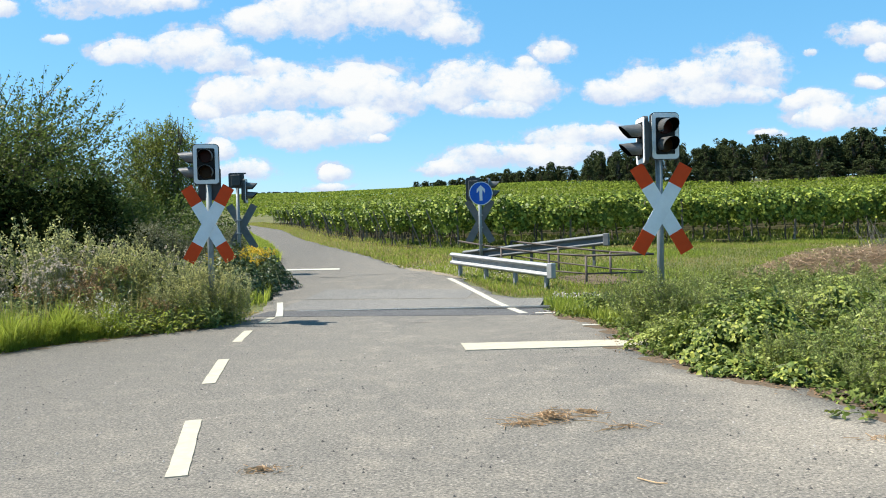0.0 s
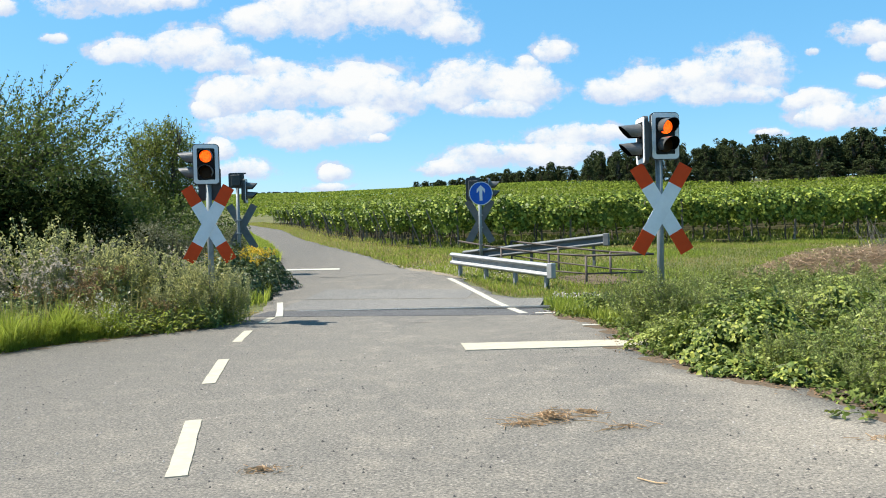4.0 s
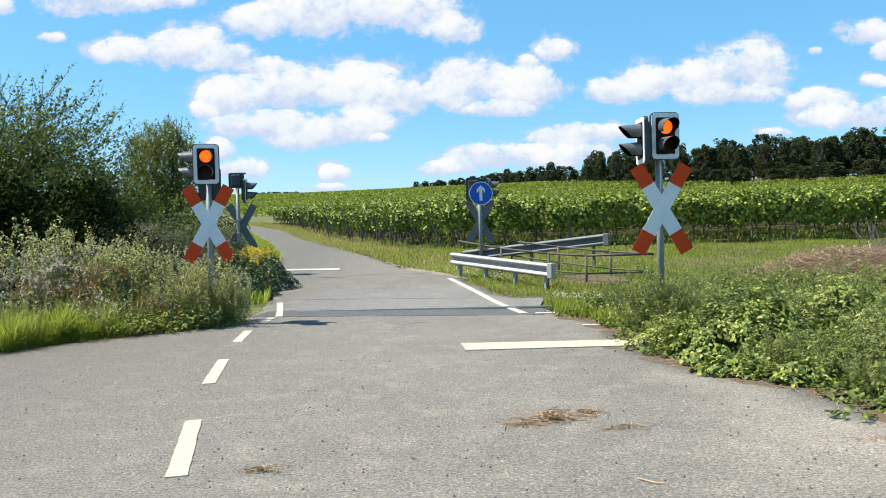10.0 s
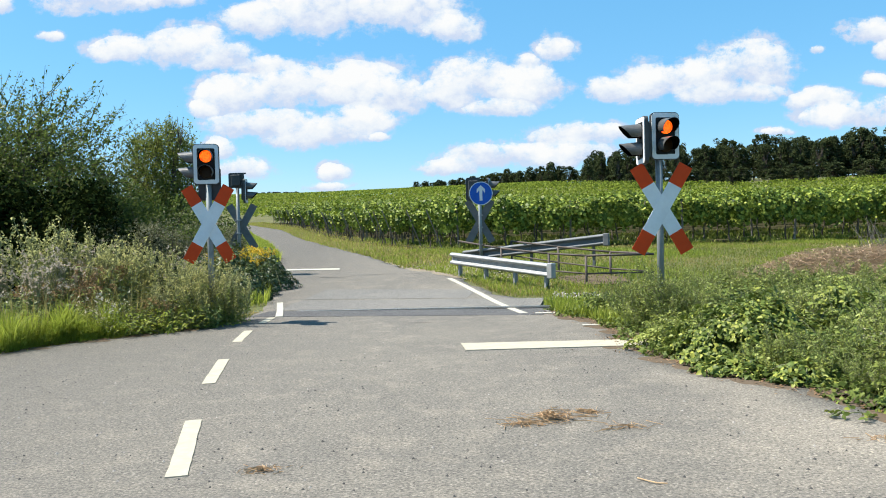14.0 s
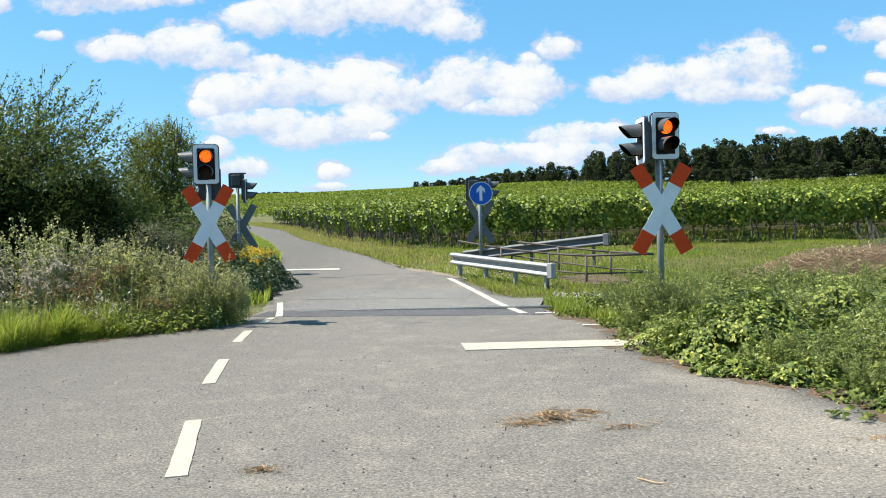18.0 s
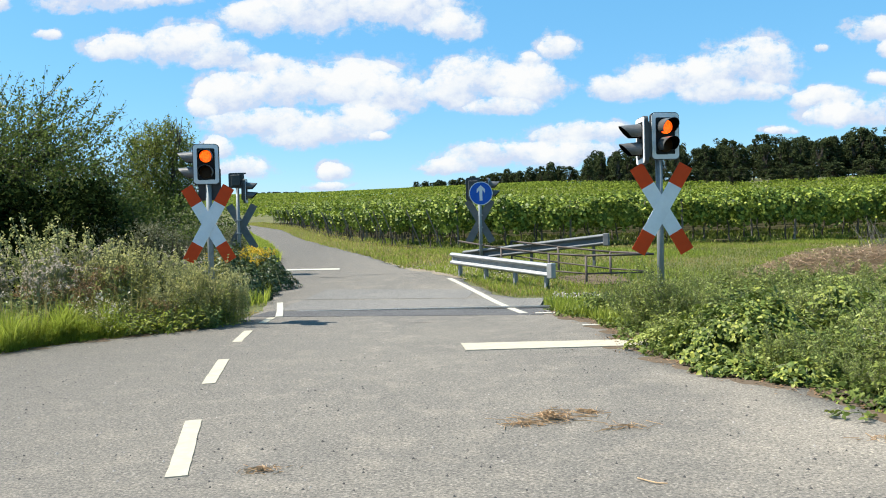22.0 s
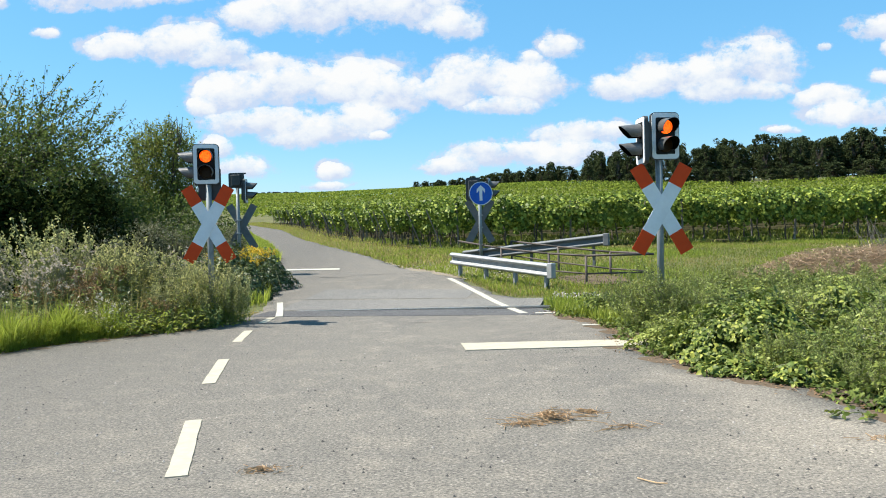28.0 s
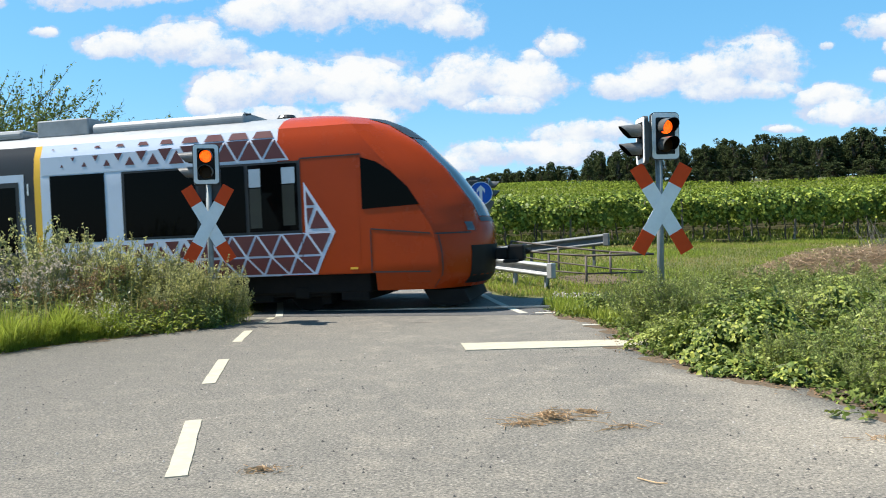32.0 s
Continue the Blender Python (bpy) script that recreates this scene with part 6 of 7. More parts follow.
def make_litter():
    for name, seed, n, x, y, rx, ry, h, ln, rz, lab in (
            ("straw_heap", 1, 120, 0.8, 5.68, 0.3, 0.13, 0.09, 0.22, 12, "flat heap of brown straw on the asphalt"),
            ("straw_heap", 2, 60, -1.15, 4.62, 0.17, 0.08, 0.015, 0.09, 0, "thin scatter of straw on the asphalt"),
            ("straw_heap", 3, 26, 1.3, 5.4, 0.22, 0.16, 0.01, 0.2, 0, "few loose straws on the asphalt"),
            ("straw_heap", 5, 30, 1.08, 5.86, 0.14, 0.05, 0.02, 0.2, 0, "flat heap of brown straw on the asphalt"),
            ("straw_heap", 6, 50, 0.55, 5.54, 0.2, 0.06, 0.015, 0.16, 10, "flat heap of brown straw on the asphalt"),
            ("straw_heap", 4, 90, 3.0, 4.95, 0.25, 0.1, 0.01, 0.1, 0, "thin scatter of straw on the asphalt")):
        ob = new(name, straw_mesh(name, seed, n, rx, ry, h, ln))
        ob.matrix_basis = pose(x, y, float(smooth_land(x, y)), 0, 0, rz)
        tagged(ob, lab, "straw", "straw on the lane", "stuff")
    bm = bmesh.new()
    pts = [(1.08, 4.28), (1.13, 4.22), (1.17, 4.185), (1.22, 4.17)]
    for a, b in zip(pts, pts[1:]):
        tube(bm, (*a, 0.01), (*b, 0.01), 0.004, n=6)
    tagged(part("stalk", bm, M["straw"]), "single dry stalk lying on the asphalt", "stalk")
    # heap of cut brown stalks behind the bank
    q = np.random.default_rng(9)
    n = 15000
    x = q.uniform(5.0, 9.6, n)
    y = 13.7 + q.normal(size=n) * 0.45
    prof = np.interp(x, [4.9, 5.6, 6.7, 8.0, 9.6], [0.3, 0.62, 0.95, 1.0, 0.9])
    z = prof * np.exp(-((y - 13.7) / 0.8) ** 2) * q.uniform(0.2, 1.0, n) ** 0.4 + 0.02
    c = np.stack([x, y, z], 1)
    d = q.normal(size=(n, 3)) * np.array([1, 0.8, 0.35])
    d *= (0.05 + q.exponential(0.06, n) / np.linalg.norm(d, axis=1))[:, None]
    me = quads_mesh("cut_stalks", stem_quads(c - d / 2, c + d / 2, 0.0042), M["hay"])
    tagged(new("cut_stalks", me), "long heap of brown cut stalks on the bank", "plant heap", kind="stuff")
    bush = empty("dry_bush", pose(8.35, 14.4, 0.75), "tangle of bare pale dry branches", "dry bush")
    for k in range(60):
        b = np.array([q.normal() * 0.2, q.normal() * 0.2, -0.1])
        e = b + np.array([q.normal() * 0.22, q.normal() * 0.2, q.uniform(0.3, 0.9)])
        m = (b + e) / 2 + q.normal(size=3) * 0.06
        part("dry_branch", tube_mesh("dry_branch", [(b, m, 0.007, 0.005), (m, e, 0.005, 0.003)], M["stake"], 4), None, bush)
    # feathery bush at the foot of the right signal
    fea = mugwort_mesh(150, 1.05, 34, M["bank_weed"], M["bank_weed"], 0.36, 0.06)
    put_weed(fea, 2.75, 10.45, 20, 0.92, "mugwort_bush", "feathery green weed bush at the signal post", "signal weeds")
    put_weed(fea, 3.0, 10.25, 250, 0.85, "mugwort_bush", "feathery green weed bush at the signal post", "signal weeds")
    put_weed(fea, 3.3, 10.25, 140, 0.8, "mugwort_bush", "feathery green weed bush at the signal post", "signal weeds")


# ---- the train ----
NOSE_Z = np.array([0.40, 0.6, 1.05, 1.48, 1.92, 2.57, 3.2, 3.45, 3.62, 3.74, 3.80])
NOSE_X = np.array([-0.36, -0.2, -0.14, -0.16, -0.36, -0.83, -1.44, -1.76, -2.14, -2.75, -3.3])
WIDE_Z = np.array([0.40, 0.72, 1.0, 2.85, 3.2, 3.45, 3.62, 3.74, 3.80])
WIDE_Y = np.array([1.30, 1.375, 1.375, 1.375, 1.34, 1.26, 1.0, 0.62, 0.2])
TAIL = -18.0


def nose_x(z, y):
    """Forward reach of the shell at height z and side offset y."""
    w = np.interp(z, WIDE_Z, WIDE_Y)
    a = np.interp(z, [0.4, 1.0, 2.0, 3.2, 3.8], [0.75, 0.85, 1.0, 0.9, 0.6])
    # raised pillars each side of the windscreen
    pillar = 0.17 * np.interp(z, [1.55, 1.85, 3.0, 3.4], [0, 1, 1, 0]) * np.exp(-((np.abs(y) - 0.82) / 0.15) ** 2)
    return np.interp(z, NOSE_Z, NOSE_X) + pillar - a * (np.clip(np.abs(y) / w, 0, 1)) ** 2.5


def make_train():
    tr = empty("train", pose(0, 0, 0), "orange-red and white diesel railcar with triangle livery", "train")
    zs = np.array([0.40, 0.5, 0.6, 0.72, 0.9, 1.05, 1.25, 1.48, 1.58, 1.7, 1.82, 1.92, 2.15, 2.36, 2.57, 2.8, 3.0, 3.2, 3.33, 3.45, 3.54, 3.62, 3.68, 3.74, 3.80])
    side = [TAIL, -9.12, -8.97, -6.0, -3.95, -2.15]
    ang = np.concatenate([np.linspace(0, 0.76, 20), np.linspace(0.8, 1.0, 7)])
    vs, fs, idx = [], [], []
    for z in zs:
        w = float(np.interp(z, WIDE_Z, WIDE_Y))
        ys = np.concatenate([ang[::-1], -ang[1:]]) * w
        reach = float(nose_x(z, w)) - 0.03
        ring = [(min(x, reach), w, z) for x in side]
        ring += [(float(nose_x(z, y)), y, z) for y in ys]
        ring += [(min(x, reach), -w, z) for x in reversed(side)]
        vs += ring
    n = len(ring)
    ns = len(side)
    for k in range(len(zs) - 1):
        roof = zs[k] >= 3.44
        for i in range(n):
            j = (i + 1) % n
            if k < 3 and (i < ns - 1 or i >= n - ns) and i != n - 1:
                continue
            fs.append((k * n + i, k * n + j, (k + 1) * n + j, (k + 1) * n + i))
            q = min(i, n - 2 - i)
            reg = 2 if q == 0 or i == n - 1 else 3 if q == 1 else 1 if q < 4 else 0
            if roof and reg:
                reg = 4
            idx.append(reg)
    top = [(len(zs) - 1) * n + i for i in range(n)]
    fs.append(tuple(top))
    idx.append(4)
    mats = [M["train_red"], M["train_white"], M["train_dark"], M["train_yellow"], M["train_roof"]]
    me = mesh_of("body", vs, fs, mats, idx, smooth=True)
    me.set_sharp_from_angle(angle=radians(24))
    b = part("body", me, None, tr, "glossy orange-red cab and white side body")
    # flat things on the near side lie on the plane y = -1.375
    S = -1.375

    def plate(name, outline, mat, proud=0.006, label="", parent=tr):
        return part(name, prism(bmesh.new(), outline, S - proud, S + 0.02), M[mat], parent, label)

    def rect(x0, x1, z0, z1):
        return [(x0, z0), (x1, z0), (x1, z1), (x0, z1)]

    plate("window", rect(-8.76, -7.55, 1.50, 2.83), "pane", label="dark tinted side window")
    plate("window_band", rect(-7.18, -3.52, 1.50, 2.83), "train_dark", 0.004, "black band round the side windows")
    for x0, x1 in ((-7.12, -5.62), (-5.5, -4.62), (-4.55, -3.58)):
        plate("window", rect(x0, x1, 1.55, 2.79), "pane", 0.009, "dark tinted side window")
    # plates on the near panes, painted as the view through the far windows
    plate("opposite_window", rect(-4.53, -4.3, 1.62, 2.36), "dim_green", 0.0105, "plate painted as the dim vineyard through the far window")
    plate("opposite_window", rect(-3.88, -3.64, 1.65, 2.4), "dim_green", 0.0105, "plate painted as the dim vineyard through the far window")
    plate("opposite_window", rect(-4.53, -4.3, 2.38, 2.72), "sky_gleam", 0.0105, "plate painted as the pale sky through the far window")
    plate("opposite_window", rect(-3.88, -3.62, 2.42, 2.72), "sky_gleam", 0.0105, "plate painted as the pale sky through the far window")
    plate("door", rect(-10.6, -9.35, 0.75, 2.9), "train_white", 0.004, "pale framed passenger door")
    plate("door_leaf", rect(-10.5, -9.47, 0.85, 2.75), "train_dark", 0.008)
    plate("door_window", rect(-10.4, -9.55, 1.35, 2.65), "pane", 0.011)
    # livery: white lattice over maroon, its triangles shrinking towards the door
    def small(pts):
        cx, cz = sum(p[0] for p in pts) / len(pts), sum(p[1] for p in pts) / len(pts)
        k = float(np.interp(cx, [-8.6, -7.36, -6.43, -5.2], [0.12, 0.33, 0.52, 0.85]))
        return [(cx + (x - cx) * k, cz + (z - cz) * k) for x, z in pts]

    P = 0.497
    plate("livery_band", [(-8.95, 2.85), (-3.72, 2.85), (-3.95, 3.2), (-8.95, 3.2)], "train_white", 0.004, "white lattice livery band")
    plate("livery_band", [(-8.95, 0.73), (-3.26, 0.73), (-3.1, 1.08), (-2.88, 1.5), (-8.95, 1.5)], "train_white", 0.004, "white lattice livery band")
    plate("livery_fin", [(-3.46, 1.502), (-2.88, 1.502), (-3.46, 2.43)], "train_white", 0.004)
    for tri in (((-3.42, 2.0), (-3.26, 2.0), (-3.42, 2.27)), ((-3.42, 1.95), (-3.28, 1.95), (-3.41, 1.64)), ((-3.22, 1.91), (-3.0, 1.57), (-3.37, 1.57))):
        plate("livery_triangle", list(tri), "train_maroon", 0.008)

    def node(x, z, k):
        return x - P * k, z
    for k in range(10):
        b0, b1, m0, m1, t0, t1 = node(-3.3, 0.74, k), node(-3.3, 0.74, k + 1), node(-3.15, 1.08, k), node(-3.15, 1.08, k + 1), node(-2.94, 1.5, k), node(-2.94, 1.5, k + 1)
        for tri in ((b1, b0, m1), (m1, m0, b0), (m1, m0, t1), (t1, t0, m0)):
            plate("livery_triangle", small(tri), "train_maroon", 0.008)
        b0, b1, m0, m1 = node(-3.75, 2.87, k), node(-3.75, 2.87, k + 1), node(-3.99, 3.28, k), node(-3.99, 3.28, k + 1)
        for tri in ((b1, b0, m0), (m1, m0, b1)):
            if min(p[0] for p in tri) > -8.9:
                plate("livery_triangle", small(tri), "train_maroon", 0.008)
        # the cut-off row on the leaning shoulder
        cell = small([m1, m0, (m0[0] - 0.086, 3.435), (m1[0] + 0.086, 3.435)])
        if cell[0][0] > -8.9:
            bm = bmesh.new()
            bm.faces.new([bm.verts.new((u, -float(np.interp(v, WIDE_Z, WIDE_Y)) - 0.012, v)) for u, v in cell])
            part("livery_triangle", bm, M["train_maroon"], tr)
    # cab side window, seams, lamps and windscreen follow the curved shell
    def skin(name, outline, mat, lift, label="", nx=10, nz=8):
        """A patch of the shell: outline gives, for w in 0..1 upward, the (z, y0, y1) span over the nose."""
        vs, fs = [], []
        for j in range(nz + 1):
            z, y0, y1 = outline(j / nz)
            for i in range(nx + 1):
                y = y0 + (y1 - y0) * i / nx
                w = float(np.interp(z, WIDE_Z, WIDE_Y))
                p = Vector((float(nose_x(z, y)), y, z))
                e = 0.02
                tx = Vector((float(nose_x(z, y + e)), y + e, z)) - Vector((float(nose_x(z, y - e)), y - e, z))
                tz = Vector((float(nose_x(z + e, y)), y, z + e)) - Vector((float(nose_x(z - e, y)), y, z - e))
                nn = tx.cross(tz)
                if nn.length > 1e-9:
                    nn.normalize()
                    if nn.x < 0:
                        nn.negate()
                vs.append(p + nn * lift)
        for j in range(nz):
            for i in range(nx):
                k = j * (nx + 1) + i
                fs.append((k, k + 1, k + nx + 2, k + nx + 1))
        return part(name, mesh_of(name, vs, fs, M[mat], smooth=True), None, tr, label)
    skin("windscreen", lambda w: (1.68 + 1.5 * w, -0.62, 0.6), "screen", 0.012, "large sloping windscreen reflecting the sky", 18, 16)
    skin("windscreen_hood", lambda w: (3.2 + 0.4 * w, -0.72, 0.72), "train_dark", 0.012, "dark hood over the windscreen", 16, 6)
    skin("head_panel", lambda w: (1.58 + 0.08 * w, -0.62, 0.6), "train_dark", 0.012, "dark band under the windscreen", 16, 3)
    skin("headlight", lambda w: (1.42 + 0.16 * w, -0.96, -0.83), "screen", 0.02, "clear pale headlight", 5, 4)
    skin("headlight", lambda w: (1.42 + 0.16 * w, 0.83, 0.96), "screen", 0.02, "clear pale headlight", 5, 4)
    # black patch on the shell, painted where the coupler recess is dark
    skin("front_grille", lambda w: (0.47 + 0.68 * w, -0.93, 0.93), "black", 0.012, "black patch painted as the dark coupler recess", 10, 6)
    plate("cab_window", [(-2.36, 1.88), (-1.3, 1.92), (-1.5, 2.24), (-1.8, 2.54), (-2.06, 2.72), (-2.36, 2.82)], "pane", 0.008, "dark triangular cab side window")
    plate("cab_door", rect(-3.5, -2.42, 0.74, 2.86), "train_red", 0.0015)
    for x0, z0, x1, z1 in ((-2.22, 1.52, -1.12, 1.4), (-2.2, 0.74, -1.14, 0.72), (-3.52, 2.865, -2.36, 2.875)):
        plate("seam", [(x0, z0 - 0.012), (x1, z1 - 0.012), (x1, z1 + 0.012), (x0, z0 + 0.012)], "train_dark", 0.005)
    for x, z0, z1 in ((-2.22, 0.75, 1.5), (-3.525, 0.745, 2.85)):
        plate("seam", rect(x - 0.008, x + 0.008, z0, z1), "train_dark", 0.005)
    skin("seam", lambda w: (0.42 + 0.94 * w, -1.337, -1.322), "train_dark", 0.006, "", 1, 8)
    skin("seam", lambda w: (1.375 + 0.028 * w, -1.36, -0.9), "train_dark", 0.006, "", 12, 1)
    plate("marker_plate", rect(-2.62, -2.48, 0.8, 0.84), "train_yellow", 0.008, "small yellow marking")
    # class numeral beside the door
    cu = bpy.data.curves.new("class_numeral", "FONT")
    cu.body, cu.size, cu.extrude = "1", 0.34, 0.002
    cu.materials.append(M["white"])
    num = new("class_numeral", cu)
    num.parent = tr
    num.matrix_basis = pose(-9.35, S - 0.006, 2.48, 90, 0, 0)
    tagged(num, "white numeral one")
    # roof gear
    bm = bmesh.new()
    prof = rounded(1.5, 0.28, 0.12)
    f = [bm.verts.new((-8.2, y, 3.78 + z)) for y, z in prof]
    g = [bm.verts.new((-4.9, y, 3.78 + z)) for y, z in prof]
    bm.faces.new(f[::-1])
    bm.faces.new(g)
    for i in range(len(prof)):
        j = (i + 1) % len(prof)
        bm.faces.new((f[i], f[j], g[j], g[i]))
    part("roof_unit", bm, M["train_roof"], tr, "pale rounded roof equipment cover")
    part("roof_box", box(bmesh.new(), -9.5, -8.3, -0.75, 0.75, 3.7, 4.05, 0.03), M["train_roof"], tr, "grey roof box")
    part("roof_unit", box(bmesh.new(), -12.5, -9.8, -0.8, 0.8, 3.7, 3.9, 0.08), M["train_roof"], tr, "pale roof equipment cover")
    bm = bmesh.new()
    bmesh.ops.create_cone(bm, cap_ends=True, segments=16, radius1=0.2, radius2=0.16, depth=0.06, matrix=Matrix.Translation((-4.3, 0, 3.87)))
    part("aerial", bm, M["train_dark"], tr, "flat round roof aerial")
    bm = bmesh.new()
    tube(bm, (-5.3, -0.6, 3.75), (-5.15, -0.6, 3.88), 0.02, n=6)
    tube(bm, (-5.15, -0.6, 3.88), (-4.8, -0.6, 3.88), 0.02, n=6)
    part("roof_pipe", bm, M["train_dark"], tr)
    # underframe, bogies, coupler, plough
    part("underframe", box(bmesh.new(), TAIL, -2.3, -1.2, 1.2, 0.36, 0.74, 0.04), M["under"], tr, "black sooty underframe")
    part("side_skirt", box(bmesh.new(), TAIL, -7.5, -1.3, 1.3, 0.25, 0.74, 0.03), M["train_dark"], tr)
    part("plough", prism(bmesh.new(), [(-1.35, 0.38), (-0.6, 0.36), (-0.5, 0.14), (-0.7, 0.09), (-1.2, 0.12)], -1.1, 1.1), M["under"], tr, "black rail guard plough")
    # tanks, boxes and pipes hung between the bogies
    for x0, x1, z0 in ((-8.1, -7.0, 0.2), (-9.4, -8.3, 0.26), (-11.6, -9.7, 0.18), (-2.9, -2.35, 0.22)):
        part("underfloor_box", box(bmesh.new(), x0, x1, -1.18, 1.18, z0, 0.5, 0.03), M["under"], tr)
    for y in (-1.0, 1.0):
        bm = bmesh.new()
        tube(bm, (-12.5, y, 0.3), (-6.4, y, 0.3), 0.035, n=8)
        part("pipe", bm, M["under"], tr)
    for bx in (-4.6, -14.4):
        part("bogie_beam", box(bmesh.new(), bx - 0.35, bx + 0.35, -1.15, 1.15, 0.2, 0.5, 0.04), M["under"], tr)
        for ax in (-1.35, 1.35):
            part("brake_gear", box(bmesh.new(), bx + ax - 0.1, bx + ax + 0.1, -1.0, 1.0, 0.14, 0.45, 0.02), M["under"], tr)
        for y in (-1.08, 1.08):
            part("bogie_frame", box(bmesh.new(), bx - 1.5, bx + 1.5, y - 0.06, y + 0.06, 0.3, 0.52, 0.04), M["under"], tr)
        for ax in (-0.95, 0.95):
            for y in (-0.75, 0.75):
                bm = bmesh.new()
                tube(bm, (bx + ax, y - 0.065, 0.39), (bx + ax, y + 0.065, 0.39), 0.385, n=28)
                part("wheel", bm, M["under"], tr)
            for y in (-1.13, 1.13):
                part("axle_box", box(bmesh.new(), bx + ax - 0.14, bx + ax + 0.14, y - 0.08, y + 0.08, 0.27, 0.5, 0.03), M["under"], tr)
    bm = bmesh.new()
    box(bm, -0.5, 0.1, -0.12, 0.12, 0.84, 1.06, 0.03)
    box(bm, 0.1, 0.42, -0.2, 0.2, 0.8, 1.12, 0.04)
    tube(bm, (0.42, 0.08, 0.98), (0.52, 0.08, 0.98), 0.06, 0.03)
    box(bm, 0.02, 0.3, -0.32, 0.32, 0.78, 0.84, 0.01)
    part("coupler", bm, M["black"], tr, "black automatic coupler")
    return tr


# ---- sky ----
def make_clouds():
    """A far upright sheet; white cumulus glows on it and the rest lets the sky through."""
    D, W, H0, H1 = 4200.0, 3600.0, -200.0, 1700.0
    m = Mat("clouds", (1, 1, 1), 1.0)
    co = m.coords()
    sep = m.node("SeparateXYZ")
    m.link(co, sep.inputs[0])
    f = 1331.0
    # picture-like coordinates of the sheet, in thousandths of its distance
    u, v = m.math("MULTIPLY", sep.outputs[0], 1 / D), m.math("MULTIPLY", sep.outputs[2], 1 / D)
    wv = m.node("CombineXYZ", Z=0.0)
    m.link(u, wv.inputs[0])
    m.link(m.math("MULTIPLY", v, 1.25), wv.inputs[1])
    big = m.noise(14.0, 7.0, 0.6, wv.outputs[0])
    fine = m.noise(42.0, 7.0, 0.65, wv.outputs[0])
    lump = m.math("ADD", m.math("MULTIPLY", m.math("SUBTRACT", big, 0.5), 3.4), m.math("MULTIPLY", m.math("SUBTRACT", fine, 0.5), 3.2))
    warp = m.node("TexNoise", Scale=7.0, Detail=7.0, Roughness=0.62)
    m.link(wv.outputs[0], warp.inputs["Vector"])
    wsep = m.node("SeparateColor")
    m.link(warp.outputs["Color"], wsep.inputs[0])
    u = m.math("ADD", u, m.math("MULTIPLY_ADD", wsep.outputs[0], 0.06, -0.03))
    v = m.math("ADD", v, m.math("MULTIPLY_ADD", wsep.outputs[1], 0.04, -0.02))
    best = shade = None
    for x, y, a, b in CLOUDS:
        cu, cv, ra, rb = (x - 784) / f, (410 - y) / f, a / f, b / f
        cv = cv - 0.0262 * (x - 784) / f
        du = m.math("MULTIPLY_ADD", u, 1 / ra, -cu / ra)
        dv = m.math("MULTIPLY_ADD", v, 1 / rb, -cv / rb)
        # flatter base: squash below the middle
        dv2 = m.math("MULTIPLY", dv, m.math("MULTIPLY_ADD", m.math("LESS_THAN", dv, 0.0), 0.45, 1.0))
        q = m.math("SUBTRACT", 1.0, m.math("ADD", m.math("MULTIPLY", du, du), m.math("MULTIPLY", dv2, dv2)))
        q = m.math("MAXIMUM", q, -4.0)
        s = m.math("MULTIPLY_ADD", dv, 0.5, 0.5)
        w = m.math("MAXIMUM", q, 0.0)
        if best is None:
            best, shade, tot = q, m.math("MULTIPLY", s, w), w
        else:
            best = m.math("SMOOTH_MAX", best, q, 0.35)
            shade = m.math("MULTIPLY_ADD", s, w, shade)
            tot = m.math("ADD", tot, w)
    mask = m.ramp(m.math("MULTIPLY_ADD", m.math("ADD", best, lump), 0.5, 0.5), [(0.24, (0, 0, 0)), (0.44, (0.3, 0.3, 0.3)), (0.6, (0.8, 0.8, 0.8)), (0.86, (1, 1, 1))])
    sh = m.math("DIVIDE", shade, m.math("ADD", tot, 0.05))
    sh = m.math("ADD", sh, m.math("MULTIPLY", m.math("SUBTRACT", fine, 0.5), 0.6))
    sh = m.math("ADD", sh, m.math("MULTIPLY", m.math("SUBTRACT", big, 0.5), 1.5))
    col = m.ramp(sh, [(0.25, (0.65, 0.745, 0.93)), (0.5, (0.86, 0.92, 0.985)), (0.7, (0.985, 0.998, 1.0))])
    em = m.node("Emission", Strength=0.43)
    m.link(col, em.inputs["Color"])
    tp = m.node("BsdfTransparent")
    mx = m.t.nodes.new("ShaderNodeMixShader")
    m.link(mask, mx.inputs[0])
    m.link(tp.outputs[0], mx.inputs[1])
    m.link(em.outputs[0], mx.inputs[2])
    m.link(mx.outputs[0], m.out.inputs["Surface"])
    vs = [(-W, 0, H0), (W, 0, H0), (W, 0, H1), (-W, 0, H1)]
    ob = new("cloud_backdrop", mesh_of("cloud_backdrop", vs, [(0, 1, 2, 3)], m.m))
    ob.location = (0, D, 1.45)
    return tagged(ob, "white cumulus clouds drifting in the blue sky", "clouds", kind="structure")


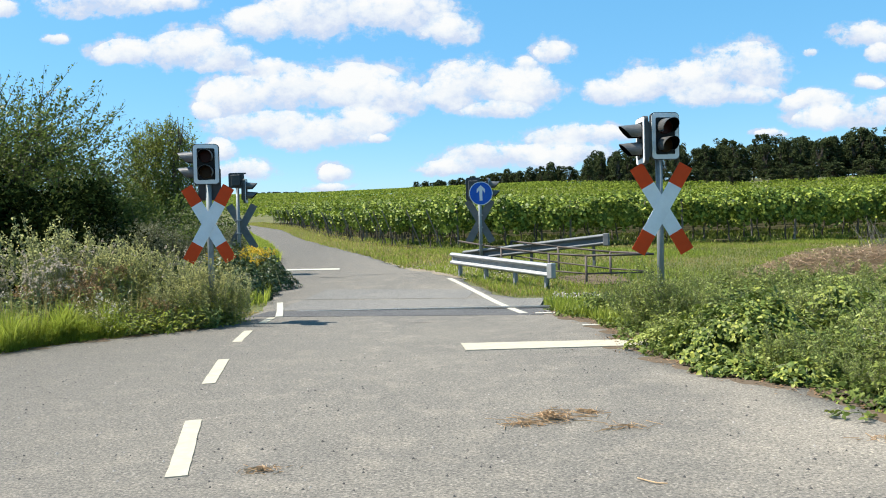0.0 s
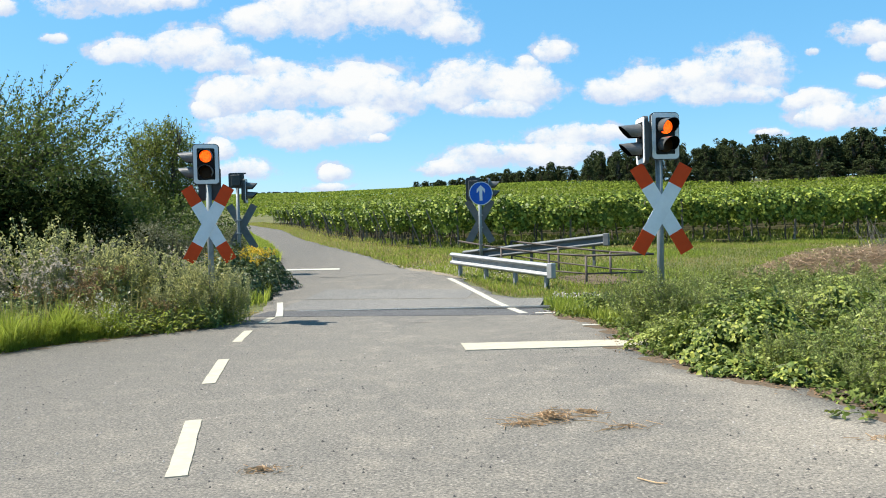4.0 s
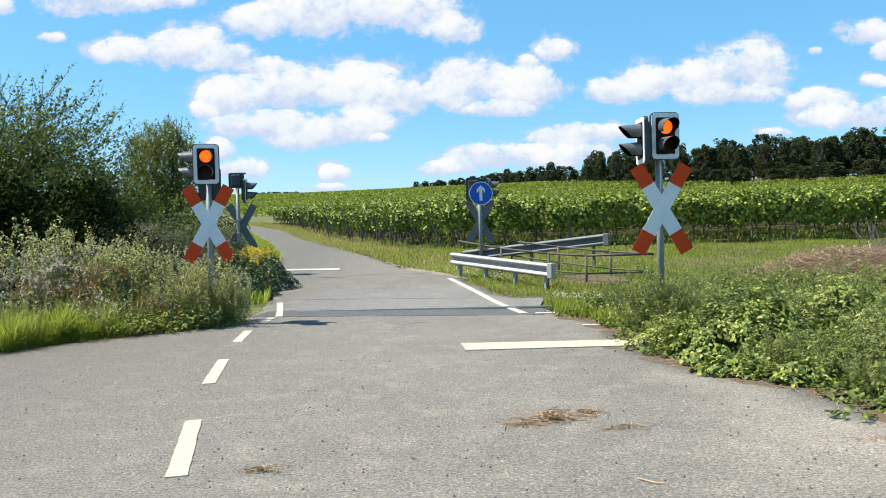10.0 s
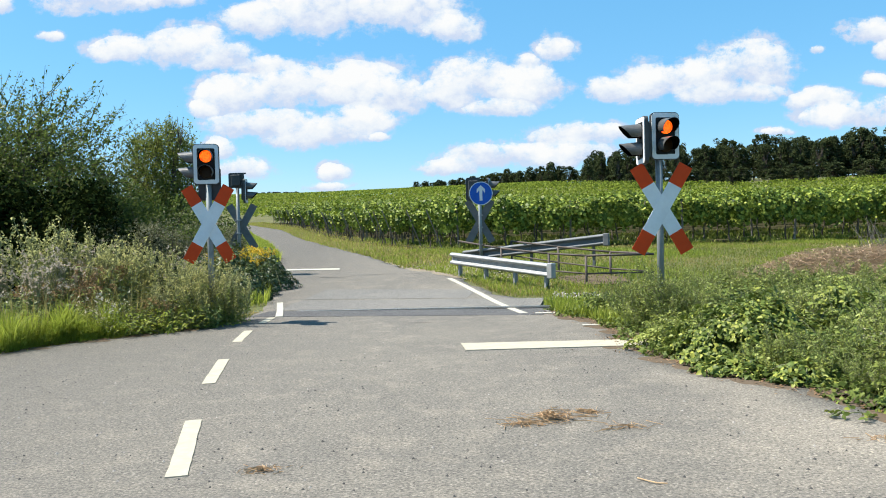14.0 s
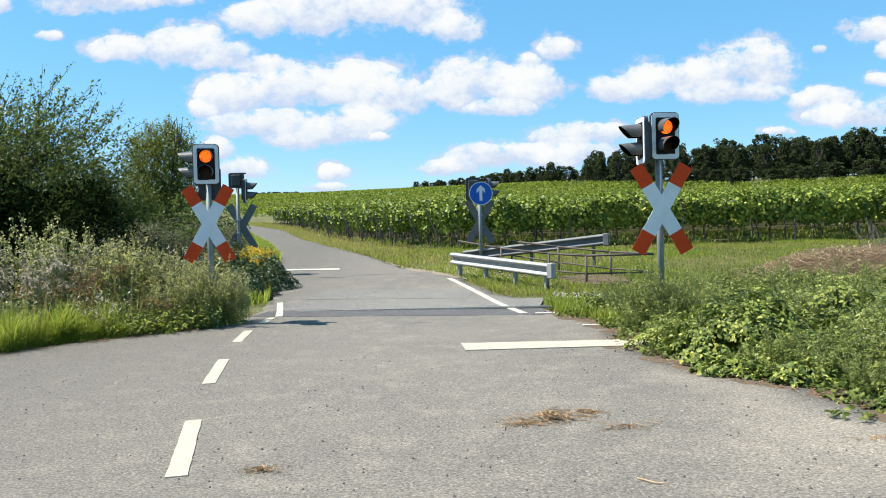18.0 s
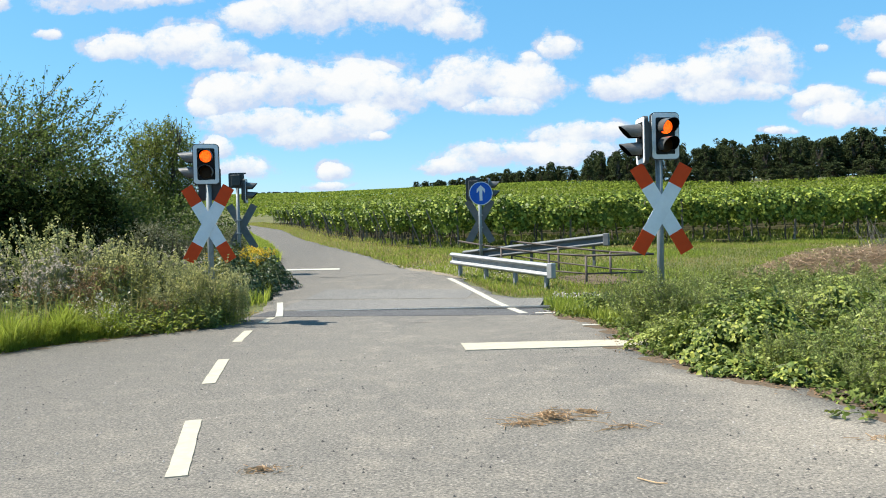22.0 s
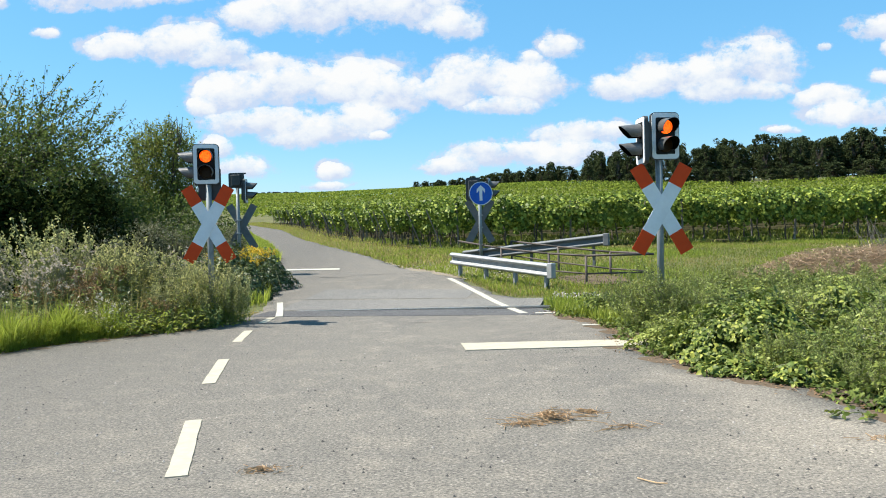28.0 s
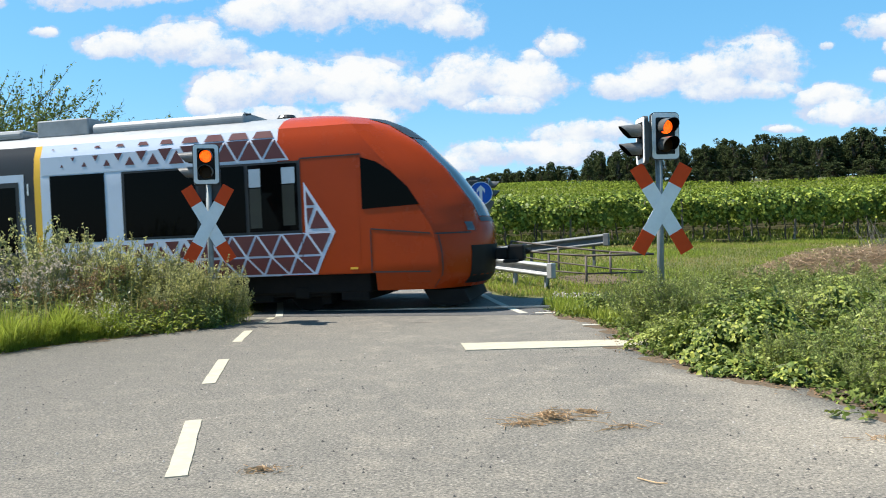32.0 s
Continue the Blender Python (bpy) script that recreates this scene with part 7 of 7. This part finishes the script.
# centre and half size of each cloud, on a plane seen from the stand
CLOUDS = [(470, 45, 70, 38), (600, 25, 130, 62), (720, 28, 105, 58), (805, 60, 50, 34), (235, 90, 60, 26), (340, 90, 85, 42), (410, 108, 60, 26), (480, 122, 60, 22),
          (430, 180, 62, 46), (525, 165, 105, 50), (630, 165, 115, 52), (705, 178, 75, 42), (475, 228, 105, 28), (575, 244, 100, 30), (640, 220, 70, 36), (378, 205, 26, 20), (676, 250, 18, 12),
          (842, 150, 72, 45), (930, 160, 72, 44), (800, 172, 60, 34), (888, 195, 60, 20), (990, 95, 36, 27), (935, 115, 24, 15),
          (1080, 165, 58, 30), (1160, 150, 68, 40), (1245, 150, 75, 40), (1320, 130, 84, 50), (1290, 172, 100, 24),
          (1440, 185, 65, 22), (1540, 148, 42, 16), (1500, 212, 90, 28), (1560, 195, 40, 20), (1540, 65, 54, 28), (1562, 95, 28, 20), (1442, 98, 15, 9),
          (1010, 248, 78, 24), (1065, 240, 56, 18), (890, 282, 110, 24), (1000, 278, 80, 28), (850, 272, 46, 14), (790, 298, 60, 18),
          (432, 302, 58, 24), (400, 270, 26, 24), (602, 310, 32, 17), (585, 330, 50, 9), (190, 10, 110, 28), (310, 5, 60, 20), (20, 20, 28, 18), (110, 70, 26, 12), (1370, 240, 30, 9)]


# ---- build ----
make_ground()
make_road()
make_markings()
make_track()
make_patches()
make_signals()
make_direction_sign()
make_rails()
make_vineyard()
make_trees()
make_weeds()
make_litter()
train = make_train()
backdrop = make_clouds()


def motions():
    # train: even speed along the track
    speed, nose_end, half = 17.4, 1.2, 16.0
    rows = []
    for t in (0.0, 6.0, 12.0, 18.0, 24.0, 28.0, 30.0, 30.6, 30.9, 31.2, 31.4, 31.6, 31.8, 32.0):
        s = nose_end - speed * (32.0 - t)
        a, b = track_z(s - 1), track_z(s - half)
        g = (a - b) / (half - 1)
        p = TRACK_MID + TRACK * s
        rows.append((t, Matrix.Translation((p.x, p.y, a + g)) @ Matrix.Rotation(math.atan2(TRACK.y, TRACK.x), 4, "Z") @ Matrix.Rotation(-math.atan(g), 4, "Y")))
    walk(train, rows)
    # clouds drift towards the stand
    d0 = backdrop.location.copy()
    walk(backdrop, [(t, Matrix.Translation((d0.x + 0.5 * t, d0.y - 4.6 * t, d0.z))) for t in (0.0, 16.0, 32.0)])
    # signal lamps: yellow from 0.95 s, red from about 3.6 s
    for name, on, off in (("yellow", 0.9, 3.5), ("red", 3.6, 99.0)):
        for lamp, z in LAMPS[name]:
            dim, lit = Matrix.Translation((0, 0.03, z)), Matrix.Translation((0, -0.032, z))
            rows = [(0.0, dim), (on - 0.1, dim), (on, lit)]
            rows += [(off, lit), (off + 0.1, dim), (32.0, dim)] if off < 32 else [(32.0, lit)]
            walk(lamp, rows)
    # the wind in the tall weeds
    for k, ob in enumerate(SWAY):
        m0 = ob.matrix_basis.copy()
        rows = []
        for i in range(17):
            t = 2.0 * i
            a = 2.2 * math.sin(t * 1.3 + k * 0.9) + 1.2 * math.sin(t * 0.47 + k)
            rows.append((t, m0 @ pose(0, 0, 0, a * 0.5, a, 0)))
        walk(ob, rows)
    for k, ob in enumerate(BREEZE):
        m0 = ob.matrix_basis.copy()
        walk(ob, [(2.0 * i, m0 @ pose(0, 0, 0, 0.22 * math.sin(2.6 * i + k), 0.3 * math.sin(1.9 * i + 2 * k), 0)) for i in range(17)])


motions()
